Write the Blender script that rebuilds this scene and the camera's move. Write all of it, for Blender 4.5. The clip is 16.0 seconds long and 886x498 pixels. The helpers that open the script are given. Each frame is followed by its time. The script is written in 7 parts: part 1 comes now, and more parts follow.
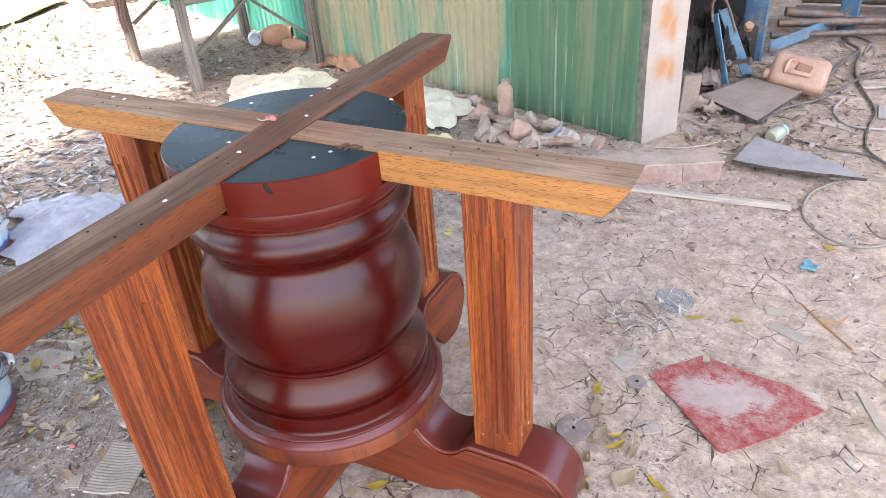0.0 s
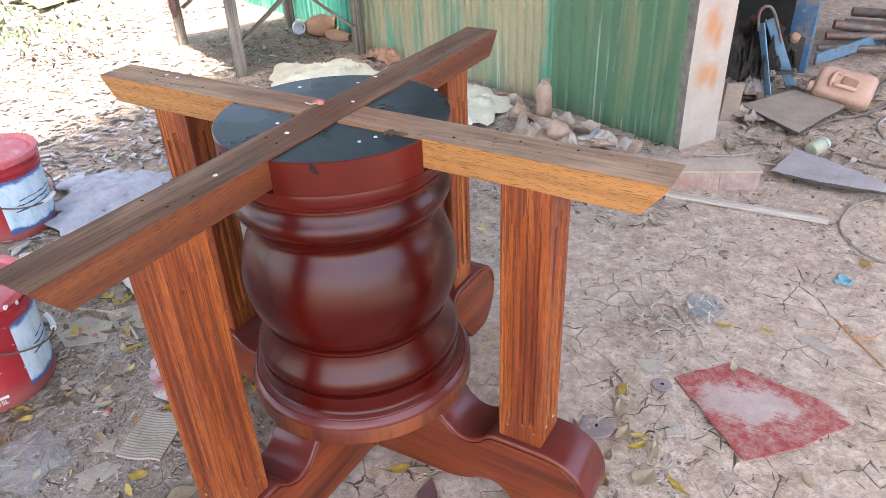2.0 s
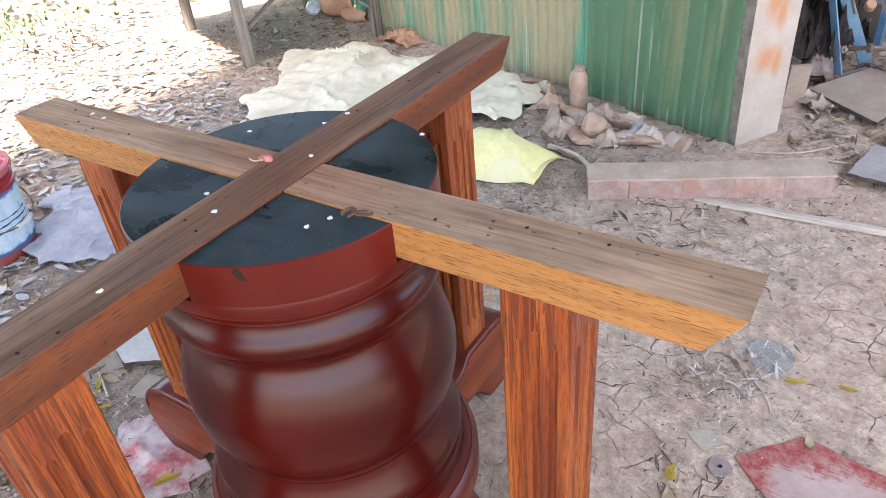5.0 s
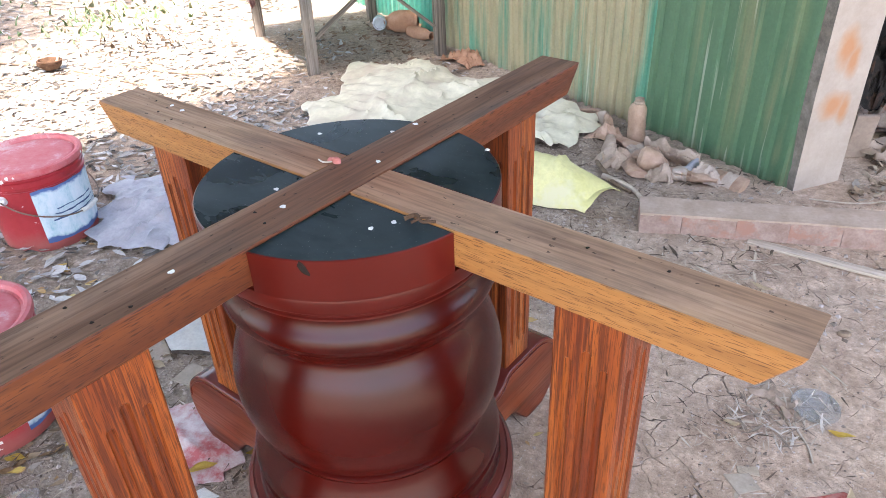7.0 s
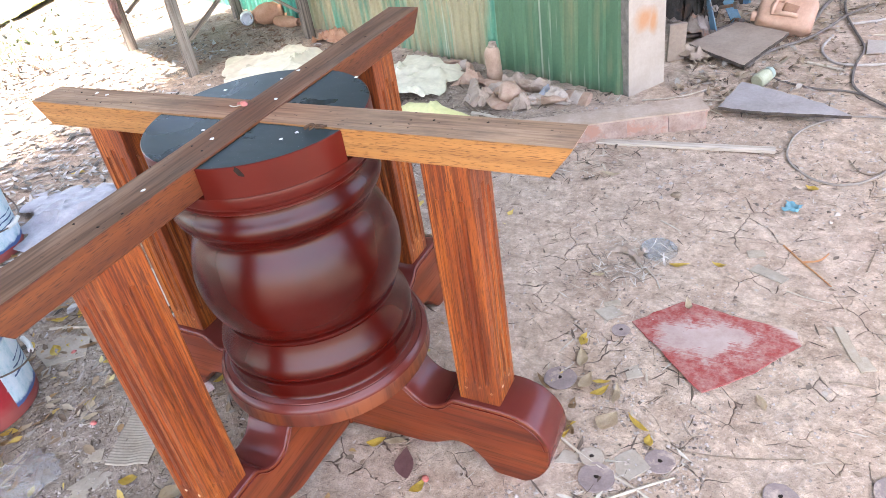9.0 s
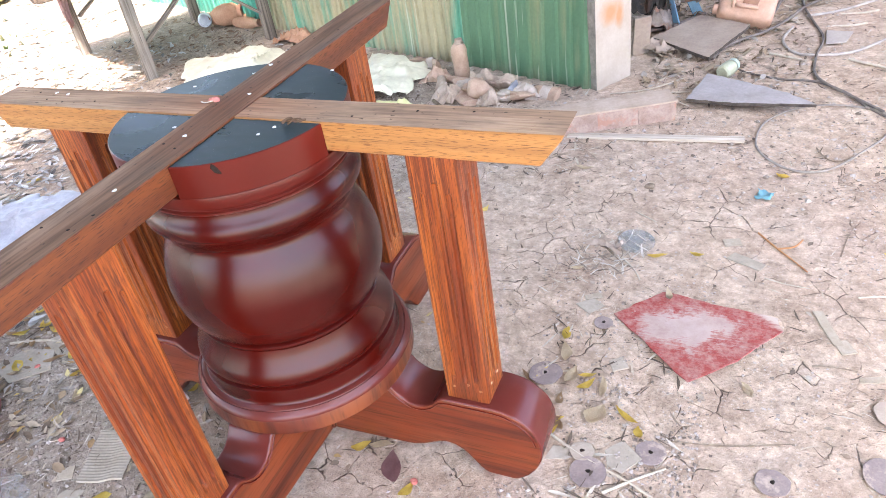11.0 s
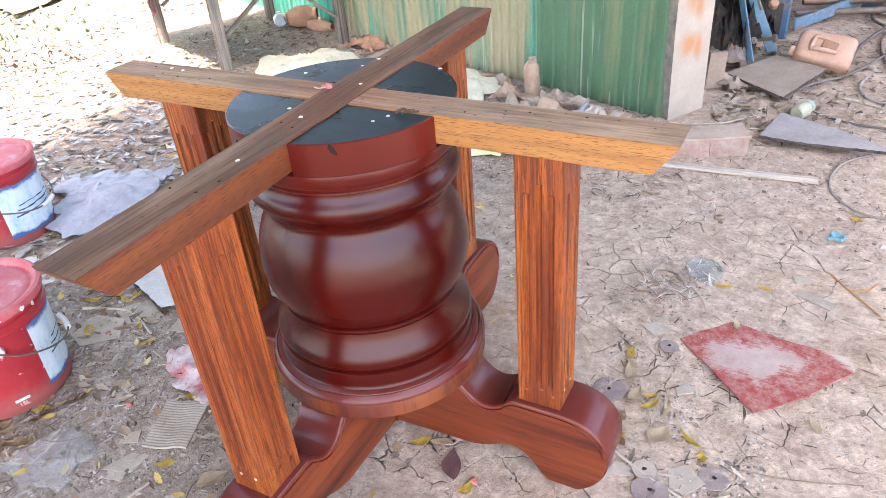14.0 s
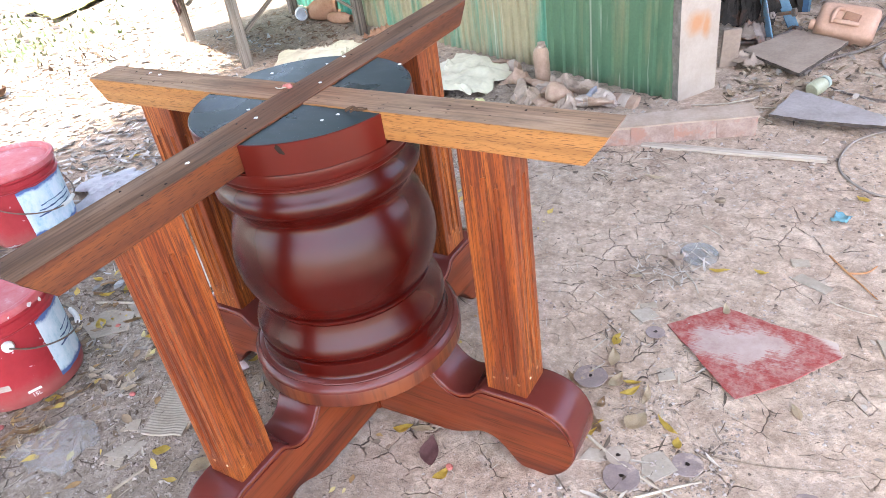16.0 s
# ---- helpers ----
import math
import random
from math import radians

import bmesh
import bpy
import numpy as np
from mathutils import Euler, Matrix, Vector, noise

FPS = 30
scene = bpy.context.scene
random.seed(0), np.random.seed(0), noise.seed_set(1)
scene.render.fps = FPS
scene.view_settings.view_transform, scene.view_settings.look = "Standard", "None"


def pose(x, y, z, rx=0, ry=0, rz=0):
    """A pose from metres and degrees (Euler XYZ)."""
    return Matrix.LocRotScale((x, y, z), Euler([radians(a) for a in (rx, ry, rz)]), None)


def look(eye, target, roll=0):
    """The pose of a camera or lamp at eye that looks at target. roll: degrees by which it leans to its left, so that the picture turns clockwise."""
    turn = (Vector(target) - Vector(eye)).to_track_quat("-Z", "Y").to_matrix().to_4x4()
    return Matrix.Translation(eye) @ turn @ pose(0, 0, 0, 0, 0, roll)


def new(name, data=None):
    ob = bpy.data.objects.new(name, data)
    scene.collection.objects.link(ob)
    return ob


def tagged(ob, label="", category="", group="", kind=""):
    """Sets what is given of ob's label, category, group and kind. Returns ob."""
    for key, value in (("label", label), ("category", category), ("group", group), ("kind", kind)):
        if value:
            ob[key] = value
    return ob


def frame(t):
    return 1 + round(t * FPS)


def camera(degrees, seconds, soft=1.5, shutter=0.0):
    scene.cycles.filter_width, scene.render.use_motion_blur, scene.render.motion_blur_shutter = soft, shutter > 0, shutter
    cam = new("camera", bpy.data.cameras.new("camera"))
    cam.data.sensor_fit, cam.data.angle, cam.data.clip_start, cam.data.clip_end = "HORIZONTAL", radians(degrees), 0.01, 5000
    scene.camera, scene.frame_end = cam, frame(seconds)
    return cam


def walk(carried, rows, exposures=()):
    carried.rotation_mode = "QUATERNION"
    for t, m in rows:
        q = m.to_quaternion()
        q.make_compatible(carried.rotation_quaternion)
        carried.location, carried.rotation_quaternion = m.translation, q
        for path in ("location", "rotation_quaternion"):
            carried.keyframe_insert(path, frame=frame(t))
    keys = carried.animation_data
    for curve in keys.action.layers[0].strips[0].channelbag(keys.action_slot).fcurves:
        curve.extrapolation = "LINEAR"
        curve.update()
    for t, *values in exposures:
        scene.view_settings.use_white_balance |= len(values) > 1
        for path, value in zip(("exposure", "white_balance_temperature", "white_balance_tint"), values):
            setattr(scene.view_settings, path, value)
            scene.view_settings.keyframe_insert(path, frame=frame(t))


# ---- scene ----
cam = camera(63.5, 16.0, soft=0.6)
PATH = [
    (0, (0.722, -0.827, 1.134), (-0.096, 0.663, 0.08), -4.4),
    (0.5, (0.743, -0.804, 1.143), (-0.196, 0.588, 0.057), -7.3),
    (1, (0.757, -0.813, 1.152), (-0.19, 0.589, 0.086), -7.4),
    (1.5, (0.74, -0.827, 1.135), (-0.107, 0.625, 0.052), -4.9),
    (2, (0.722, -0.857, 1.133), (-0.162, 0.595, 0.079), -2.5),
    (2.5, (0.723, -0.839, 1.147), (-0.17, 0.602, 0.085), -5.2),
    (3, (0.73, -0.8, 1.146), (-0.149, 0.639, 0.069), -7.0),
    (3.5, (0.767, -0.739, 1.15), (-0.254, 0.613, 0.087), -9.5),
    (4, (0.722, -0.657, 1.13), (-0.271, 0.665, 0.005), -7.4),
    (4.5, (0.625, -0.572, 1.126), (-0.28, 0.839, 0.035), -3.4),
    (4.7, (0.611, -0.542, 1.12), (-0.305, 0.828, -0.013), -4.6),
    (6.8, (0.617, -0.516, 1.133), (-0.519, 0.705, 0.029), -5.4),
    (7, (0.604, -0.56, 1.12), (-0.46, 0.749, 0.045), -2.5),
    (7.5, (0.613, -0.611, 1.113), (-0.319, 0.781, 0.02), -3.1),
    (8, (0.696, -0.656, 1.138), (-0.201, 0.799, 0.099), -4.1),
    (8.5, (0.822, -0.763, 1.147), (-0.029, 0.606, -0.038), -9.3),
    (9, (0.82, -0.84, 1.163), (-0.029, 0.575, 0.033), -9.5),
    (9.2, (0.791, -0.88, 1.153), (-0.024, 0.589, 0.066), -8.5),
    (11.3, (0.77, -0.836, 1.141), (0.024, 0.624, -0.004), -8.9),
    (11.5, (0.75, -0.845, 1.141), (0.02, 0.631, 0.006), -7.9),
    (12, (0.694, -0.871, 1.128), (0.09, 0.66, -0.009), -4.7),
    (12.5, (0.654, -0.901, 1.119), (0.094, 0.659, -0.001), -2.5),
    (13, (0.63, -0.926, 1.104), (0.06, 0.606, -0.049), -0.5),
    (13.5, (0.644, -0.917, 1.117), (-0.012, 0.624, 0.025), -0.4),
    (14, (0.7, -0.916, 1.134), (-0.143, 0.538, 0.049), -5.1),
    (14.5, (0.755, -0.89, 1.138), (-0.141, 0.518, 0.036), -6.6),
    (15, (0.816, -0.856, 1.128), (-0.101, 0.546, 0.035), -4.7),
    (15.5, (0.852, -0.855, 1.138), (-0.124, 0.507, 0.046), -9.0),
    (16, (0.843, -0.854, 1.142), (-0.114, 0.512, 0.037), -9.0),
]
walk(cam, [(t, look(eye, target, roll)) for t, eye, target, roll in PATH], [(0, 3.440, 7050, 16), (1, 3.250, 7050, 16), (2.5, 3.200, 7050, 16), (3.5, 3.180, 7050, 16), (4.5, 3.260, 7050, 16), (7, 3.160, 7050, 16), (7.5, 3.260, 7050, 16), (8, 3.200, 7050, 16), (9, 3.500, 7050, 16), (11.5, 3.680, 7050, 16), (12.5, 3.690, 7050, 16), (14.5, 3.500, 7050, 16), (16, 3.500, 7050, 16)])

# world, sun and exposure
world = bpy.data.worlds.new("sky")
scene.world = world
world.use_nodes = True
wn = world.node_tree
sky = wn.nodes.new("ShaderNodeTexSky")
sky.sky_type = "NISHITA"
sky.sun_disc = False
SUN_DIR = Vector((0.25, -0.35, 1.0)).normalized()
sky.sun_elevation = math.asin(SUN_DIR.z)
sky.sun_rotation = math.atan2(SUN_DIR.x, SUN_DIR.y)
sky.air_density, sky.dust_density, sky.ozone_density = 1.0, 2.2, 1.0
wn.nodes["Background"].inputs["Strength"].default_value = 0.15
wn.links.new(sky.outputs["Color"], wn.nodes["Background"].inputs["Color"])
sun_data = bpy.data.lights.new("sun", "SUN")
sun_data.energy, sun_data.angle, sun_data.color = 2.5, radians(5), (1.0, 0.97, 0.93)
sun = new("sun", sun_data)
sun.matrix_world = look(SUN_DIR * 20, (0, 0, 0))


# ---- material helpers ----
def mat(name, rough=0.6, metal=0.0, coat=0.0):
    m = bpy.data.materials.new(name)
    m.use_nodes = True
    b = m.node_tree.nodes["Principled BSDF"]
    b.inputs["Roughness"].default_value = rough
    b.inputs["Metallic"].default_value = metal
    b.inputs["Coat Weight"].default_value = coat
    if rough >= 0.74 and not metal:
        b.inputs["Specular IOR Level"].default_value = 0.15
    b.inputs["Coat Roughness"].default_value = 0.15
    return m


def link(m, a, b):
    m.node_tree.links.new(a, b)


def bsdf(m):
    return m.node_tree.nodes["Principled BSDF"]


def coords(m, stretch=(1, 1, 1), shift=0.0, kind="Object", warp=0.0, turn=(0, 0, 0)):
    nt = m.node_tree
    tc = nt.nodes.new("ShaderNodeTexCoord")
    mp = nt.nodes.new("ShaderNodeMapping")
    mp.inputs["Scale"].default_value = stretch
    mp.inputs["Rotation"].default_value = tuple(radians(a) for a in turn)
    src = tc.outputs[kind]
    if shift:
        oi = nt.nodes.new("ShaderNodeObjectInfo")
        mul = nt.nodes.new("ShaderNodeVectorMath")
        mul.operation = "MULTIPLY_ADD"
        mul.inputs[1].default_value = (shift, shift * 1.7, shift * 0.6)
        link(m, oi.outputs["Random"], mul.inputs[0])
        link(m, src, mul.inputs[2])
        src = mul.outputs[0]
    if warp:
        nz = nt.nodes.new("ShaderNodeTexNoise")
        nz.inputs["Scale"].default_value = warp
        nz.inputs["Detail"].default_value = 3
        link(m, src, nz.inputs["Vector"])
        ad = nt.nodes.new("ShaderNodeVectorMath")
        ad.operation = "MULTIPLY_ADD"
        ad.inputs[1].default_value = (0.6 / warp,) * 3
        link(m, nz.outputs["Color"], ad.inputs[0])
        link(m, src, ad.inputs[2])
        src = ad.outputs[0]
    link(m, src, mp.inputs["Vector"])
    return mp.outputs["Vector"]


def grainy(m, vec, scale, detail=5, rough=0.6, distort=0.0):
    t = m.node_tree.nodes.new("ShaderNodeTexNoise")
    t.inputs["Scale"].default_value = scale
    t.inputs["Detail"].default_value = detail
    t.inputs["Roughness"].default_value = rough
    t.inputs["Distortion"].default_value = distort
    link(m, vec, t.inputs["Vector"])
    return t.outputs["Fac"]


def cells(m, vec, scale, feature="DISTANCE_TO_EDGE"):
    t = m.node_tree.nodes.new("ShaderNodeTexVoronoi")
    t.feature = feature
    t.inputs["Scale"].default_value = scale
    link(m, vec, t.inputs["Vector"])
    return t.outputs["Distance"]


def ramp(m, fac, stops):
    r = m.node_tree.nodes.new("ShaderNodeValToRGB")
    el = r.color_ramp.elements
    while len(el) < len(stops):
        el.new(0.5)
    for e, (p, c) in zip(el, stops):
        e.position = p
        e.color = (*c, 1) if len(c) == 3 else c
    link(m, fac, r.inputs["Fac"])
    return r.outputs["Color"]


def grey(m, fac, lo, hi, a=0.0, b=1.0):
    return ramp(m, fac, [(lo, (a, a, a)), (hi, (b, b, b))])


def mixed(m, fac, a, b, mode="MIX"):
    x = m.node_tree.nodes.new("ShaderNodeMix")
    x.data_type = "RGBA"
    x.blend_type = mode
    for v, k in ((fac, 0), (a, 6), (b, 7)):
        if isinstance(v, (int, float)):
            x.inputs[k].default_value = v
        elif isinstance(v, tuple):
            x.inputs[k].default_value = (*v, 1)
        else:
            link(m, v, x.inputs[k])
    return x.outputs[2]


def math_node(m, op, a, b=0.0):
    x = m.node_tree.nodes.new("ShaderNodeMath")
    x.operation = op
    for v, k in ((a, 0), (b, 1)):
        if isinstance(v, (int, float)):
            x.inputs[k].default_value = v
        else:
            link(m, v, x.inputs[k])
    return x.outputs[0]


def axis_of(m, vec, axis):
    s = m.node_tree.nodes.new("ShaderNodeSeparateXYZ")
    link(m, vec, s.inputs[0])
    return s.outputs[axis]


def relief(m, height, strength=0.4, dist=0.003, before=None):
    b = m.node_tree.nodes.new("ShaderNodeBump")
    b.inputs["Strength"].default_value = strength
    b.inputs["Distance"].default_value = dist
    link(m, height, b.inputs["Height"])
    if before:
        link(m, before, b.inputs["Normal"])
    return b.outputs["Normal"]


def finish(m, color, normal=None, rough=None):
    if isinstance(color, tuple):
        bsdf(m).inputs["Base Color"].default_value = (*color, 1)
    else:
        link(m, color, bsdf(m).inputs["Base Color"])
    if normal:
        link(m, normal, bsdf(m).inputs["Normal"])
    if rough:
        link(m, rough, bsdf(m).inputs["Roughness"])
    return m


def wood(name, dark, mid, light, along=0, rough=0.4, coat=0.0, fine=1.0, bump=0.25, shift=3.0, lines=0.7):
    """Sawn timber with long grain along a local axis: broad bands, thin dark lines, short pores."""
    m = mat(name, rough, 0, coat)

    def stretched(across, length):
        k = [across * fine] * 3
        k[along] = length
        return tuple(k)
    band = grainy(m, coords(m, stretched(16, 0.55), shift), 1.5, 4, 0.55, 0.25)
    line = grainy(m, coords(m, stretched(62, 0.9), shift), 1.4, 3, 0.6, 0.15)
    pore = grainy(m, coords(m, stretched(210, 9.0), shift), 1.3, 2, 0.6)
    c = ramp(m, band, [(0.28, dark), (0.45, mid), (0.70, light)])
    c = mixed(m, lines, c, grey(m, line, 0.36, 0.52, 0.30, 1.08), "MULTIPLY")
    c = mixed(m, 0.7, c, grey(m, pore, 0.30, 0.44, 0.45, 1.0), "MULTIPLY")
    big = grainy(m, coords(m, (1, 1, 1), shift), 6, 3)
    c = mixed(m, 0.5, c, grey(m, big, 0.3, 0.7, 0.72, 1.15), "MULTIPLY")
    return finish(m, c, relief(m, line, bump, 0.0015), grey(m, pore, 0.3, 0.6, min(1, rough + 0.15), rough))


def dusty(name, dark, light, scale=8, rough=0.8, bump=0.4, stain=None, kind="Object", metal=0.0, shift=2.0, dist=0.003):
    """Plain worn surface: two scales of mottling, optional stain colour."""
    m = mat(name, rough, metal)
    v = coords(m, (1, 1, 1), shift, kind)
    a = grainy(m, v, scale, 6, 0.65)
    f = grainy(m, v, scale * 9, 4, 0.7)
    c = ramp(m, a, [(0.3, dark), (0.7, light)])
    c = mixed(m, 0.45, c, grey(m, f, 0.25, 0.75, 0.65, 1.2), "MULTIPLY")
    if stain:
        s = grainy(m, v, scale * 0.6, 5, 0.7)
        c = mixed(m, grey(m, s, 0.52, 0.62), c, stain)
    return finish(m, c, relief(m, f, bump, dist))


def by_island(name, stops, rough=0.8, bump=0.3, sheen=0.0):
    """Litter: each loose piece takes its own tone."""
    m = mat(name, rough)
    g = m.node_tree.nodes.new("ShaderNodeNewGeometry")
    r = m.node_tree.nodes.new("ShaderNodeValToRGB")
    r.color_ramp.interpolation = "CONSTANT"
    el = r.color_ramp.elements
    while len(el) < len(stops):
        el.new(0.5)
    for i, (e, c) in enumerate(zip(el, stops)):
        e.position = i / len(stops)
        e.color = (*c, 1)
    link(m, g.outputs["Random Per Island"], r.inputs["Fac"])
    f = grainy(m, coords(m), 120, 4)
    c = mixed(m, 0.5, r.outputs["Color"], grey(m, f, 0.3, 0.7, 0.6, 1.2), "MULTIPLY")
    return finish(m, c, relief(m, f, bump, 0.001))


# ---- materials ----
def raw_top(name, dark, mid, light):
    """Planed unvarnished face: soft broad figure, grey handling stains, faint pores and dark specks."""
    m = mat(name, 0.85)
    fig = grainy(m, coords(m, (1.3, 15, 15), 3.0), 1.6, 4, 0.55, 0.5)
    fine = grainy(m, coords(m, (6, 150, 150), 3.0), 1.3, 3, 0.6)
    stain = grainy(m, coords(m, (2.2, 5, 5), 3.0), 2.2, 5, 0.65)
    speck = grainy(m, coords(m, (0.6, 1, 1), 3.0), 150, 2, 0.5)
    c = ramp(m, fig, [(0.30, dark), (0.5, mid), (0.72, light)])
    c = mixed(m, grey(m, stain, 0.44, 0.66, 0.0, 0.75), c, tuple(0.6 * k + 0.03 for k in dark))
    along = math_node(m, "ADD", math_node(m, "ABSOLUTE", axis_of(m, coords(m), 0)), math_node(m, "MULTIPLY", stain, 0.30))
    c = mixed(m, grey(m, along, 0.14, 0.38, 0.48, 0.0), c, tuple(k * f for k, f in zip(mid, (0.88, 0.52, 0.40))))
    c = mixed(m, 0.65, c, grey(m, fine, 0.34, 0.56, 0.60, 1.12), "MULTIPLY")
    c = mixed(m, grey(m, speck, 0.70, 0.74, 0.0, 0.7), c, (0.03, 0.022, 0.016))
    return finish(m, c, relief(m, fine, 0.35, 0.001))


def post_timber():
    """Orange-red varnish over open-pored timber: leaning dark growth lines, pore dashes, broad dark heart streaks."""
    m = mat("varnished orange post timber", 0.36)
    heart = grainy(m, coords(m, (26, 26, 1.3), 5.0, turn=(2, -2, 0)), 1.0, 3, 0.5, 0.6)
    growth = grainy(m, coords(m, (210, 210, 5.0), 5.0, turn=(4, -5, 0)), 1.0, 3, 0.6, 0.9)
    hair = grainy(m, coords(m, (520, 520, 13), 5.0, turn=(5, -6, 0)), 1.0, 2, 0.5, 0.3)
    dash = grainy(m, coords(m, (700, 700, 40), 5.0, turn=(6, -6, 0)), 1.2, 2, 0.5)
    c = ramp(m, heart, [(0.32, (0.155, 0.025, 0.005)), (0.50, (0.270, 0.060, 0.010)), (0.68, (0.365, 0.102, 0.017))])
    c = mixed(m, grey(m, growth, 0.49, 0.58, 0.0, 0.80), c, (0.090, 0.015, 0.004))
    c = mixed(m, grey(m, hair, 0.54, 0.62, 0.0, 0.6), c, (0.085, 0.014, 0.004))
    c = mixed(m, grey(m, dash, 0.56, 0.64, 0.0, 0.6), c, (0.050, 0.010, 0.003))
    return finish(m, c, relief(m, growth, 0.25, 0.0012), grey(m, dash, 0.4, 0.65, 0.32, 0.55))


def beam_timber(name, dark, mid, light, fleck):
    """Clear varnish over timber: soft bands along x with short dark pore flecks."""
    m = mat(name, 0.38)
    band = grainy(m, coords(m, (0.8, 26, 26), 3.0, turn=(0, 1, 1)), 1.4, 4, 0.55, 0.3)
    line = grainy(m, coords(m, (1.5, 90, 90), 3.0), 1.3, 3, 0.6, 0.2)
    dash = grainy(m, coords(m, (42, 620, 620), 3.0), 1.2, 2, 0.5)
    c = ramp(m, band, [(0.28, dark), (0.48, mid), (0.72, light)])
    c = mixed(m, 0.5, c, grey(m, line, 0.34, 0.54, 0.62, 1.08), "MULTIPLY")
    c = mixed(m, grey(m, dash, 0.55, 0.64, 0.0, 0.75), c, fleck)
    return finish(m, c, relief(m, line, 0.12, 0.001), grey(m, dash, 0.4, 0.65, 0.36, 0.55))


beam_yellow = beam_timber("varnished yellow timber", (0.235, 0.092, 0.026), (0.32, 0.138, 0.039), (0.39, 0.184, 0.058), (0.085, 0.030, 0.009))
beam_orange = beam_timber("varnished orange timber", (0.055, 0.012, 0.004), (0.108, 0.026, 0.007), (0.165, 0.046, 0.011), (0.025, 0.007, 0.003))
beam_raw = raw_top("unfinished tan timber", (0.215, 0.120, 0.072), (0.37, 0.225, 0.140), (0.48, 0.315, 0.210))
beam_raw_red = raw_top("unfinished red-brown timber", (0.110, 0.056, 0.033), (0.190, 0.104, 0.063), (0.27, 0.165, 0.108))
post_wood = post_timber()
foot_wood = wood("mahogany stained timber", (0.060, 0.008, 0.003), (0.130, 0.020, 0.005), (0.195, 0.038, 0.009), 0, 0.36, 0.0, 0.9, 0.1, 3.0, 0.5)
edge_wood = wood("sawn red-brown edge timber", (0.050, 0.007, 0.003), (0.105, 0.017, 0.006), (0.20, 0.050, 0.014), 2, 0.42, 0.0, 0.35, 0.2, 0.0, 0.6)
grey_wood = wood("weathered grey timber", (0.10, 0.082, 0.066), (0.20, 0.165, 0.135), (0.30, 0.26, 0.22), 2, 0.85, bump=0.6)
grey_wood_x = wood("weathered pale timber", (0.22, 0.18, 0.14), (0.36, 0.31, 0.25), (0.46, 0.40, 0.34), 0, 0.85, bump=0.5)


def make_lacquer(name, a, b, rough, dust, film_colour):
    """Thick stained varnish, slightly uneven in depth, with a thin film of dust, on foot tops also sky sheen."""
    m = mat(name, rough, 0, 0.0)
    bsdf(m).inputs["Specular IOR Level"].default_value = 0.28
    n = grainy(m, coords(m, (1, 1, 0.35), 0), 7, 2, 0.5, 0.3)
    c = mixed(m, n, a, b)
    if dust:
        c = mixed(m, math_node(m, "MULTIPLY", grainy(m, coords(m), 6, 3, 0.55), dust), c, film_colour)
    return finish(m, c)


lacquer = make_lacquer("dark mahogany lacquer", (0.010, 0.0007, 0.0006), (0.074, 0.0040, 0.0019), 0.27, 0.0, (0.16, 0.11, 0.10))
rim_lacquer = make_lacquer("red mahogany lacquer", (0.040, 0.0036, 0.0024), (0.110, 0.0090, 0.0050), 0.28, 0.01, (0.25, 0.18, 0.16))
def make_disc_top():
    """Green-black lacquer, wiped unevenly: cloudy dust, dark hand smudges, fine specks."""
    m = mat("dark dusty green-black lacquer", 0.3)
    bsdf(m).inputs["Specular IOR Level"].default_value = 0.09
    v = coords(m)
    cloud = grainy(m, v, 9, 4, 0.6, 0.6)
    smear = grainy(m, coords(m, (14, 38, 10), turn=(0, 0, 35)), 1.0, 3, 0.6, 0.8)
    c = ramp(m, cloud, [(0.34, (0.0025, 0.0045, 0.0045)), (0.50, (0.0080, 0.0150, 0.0155)), (0.68, (0.024, 0.034, 0.036))])
    c = mixed(m, grey(m, smear, 0.46, 0.62, 0.0, 0.4), c, (0.026, 0.034, 0.037))
    speck = grainy(m, v, 330, 2, 0.5)
    c = mixed(m, grey(m, speck, 0.70, 0.73, 0.0, 0.5), c, (0.16, 0.15, 0.14))
    return finish(m, c, None, grey(m, cloud, 0.35, 0.65, 0.20, 0.42))


disc_lacquer = make_disc_top()
# The pinkish mix paints sky sheen on the tops as well as dust.
foot_top_lacquer = make_lacquer("dull red foot lacquer with dust and sky sheen", (0.060, 0.006, 0.004), (0.110, 0.013, 0.008), 0.25, 0.13, (0.28, 0.165, 0.150))

white_paint = dusty("white paint flecks", (0.6, 0.58, 0.55), (0.8, 0.78, 0.75), 60, 0.7)
hole_dark = dusty("dark hole", (0.01, 0.008, 0.006), (0.03, 0.02, 0.015), 40, 0.9)


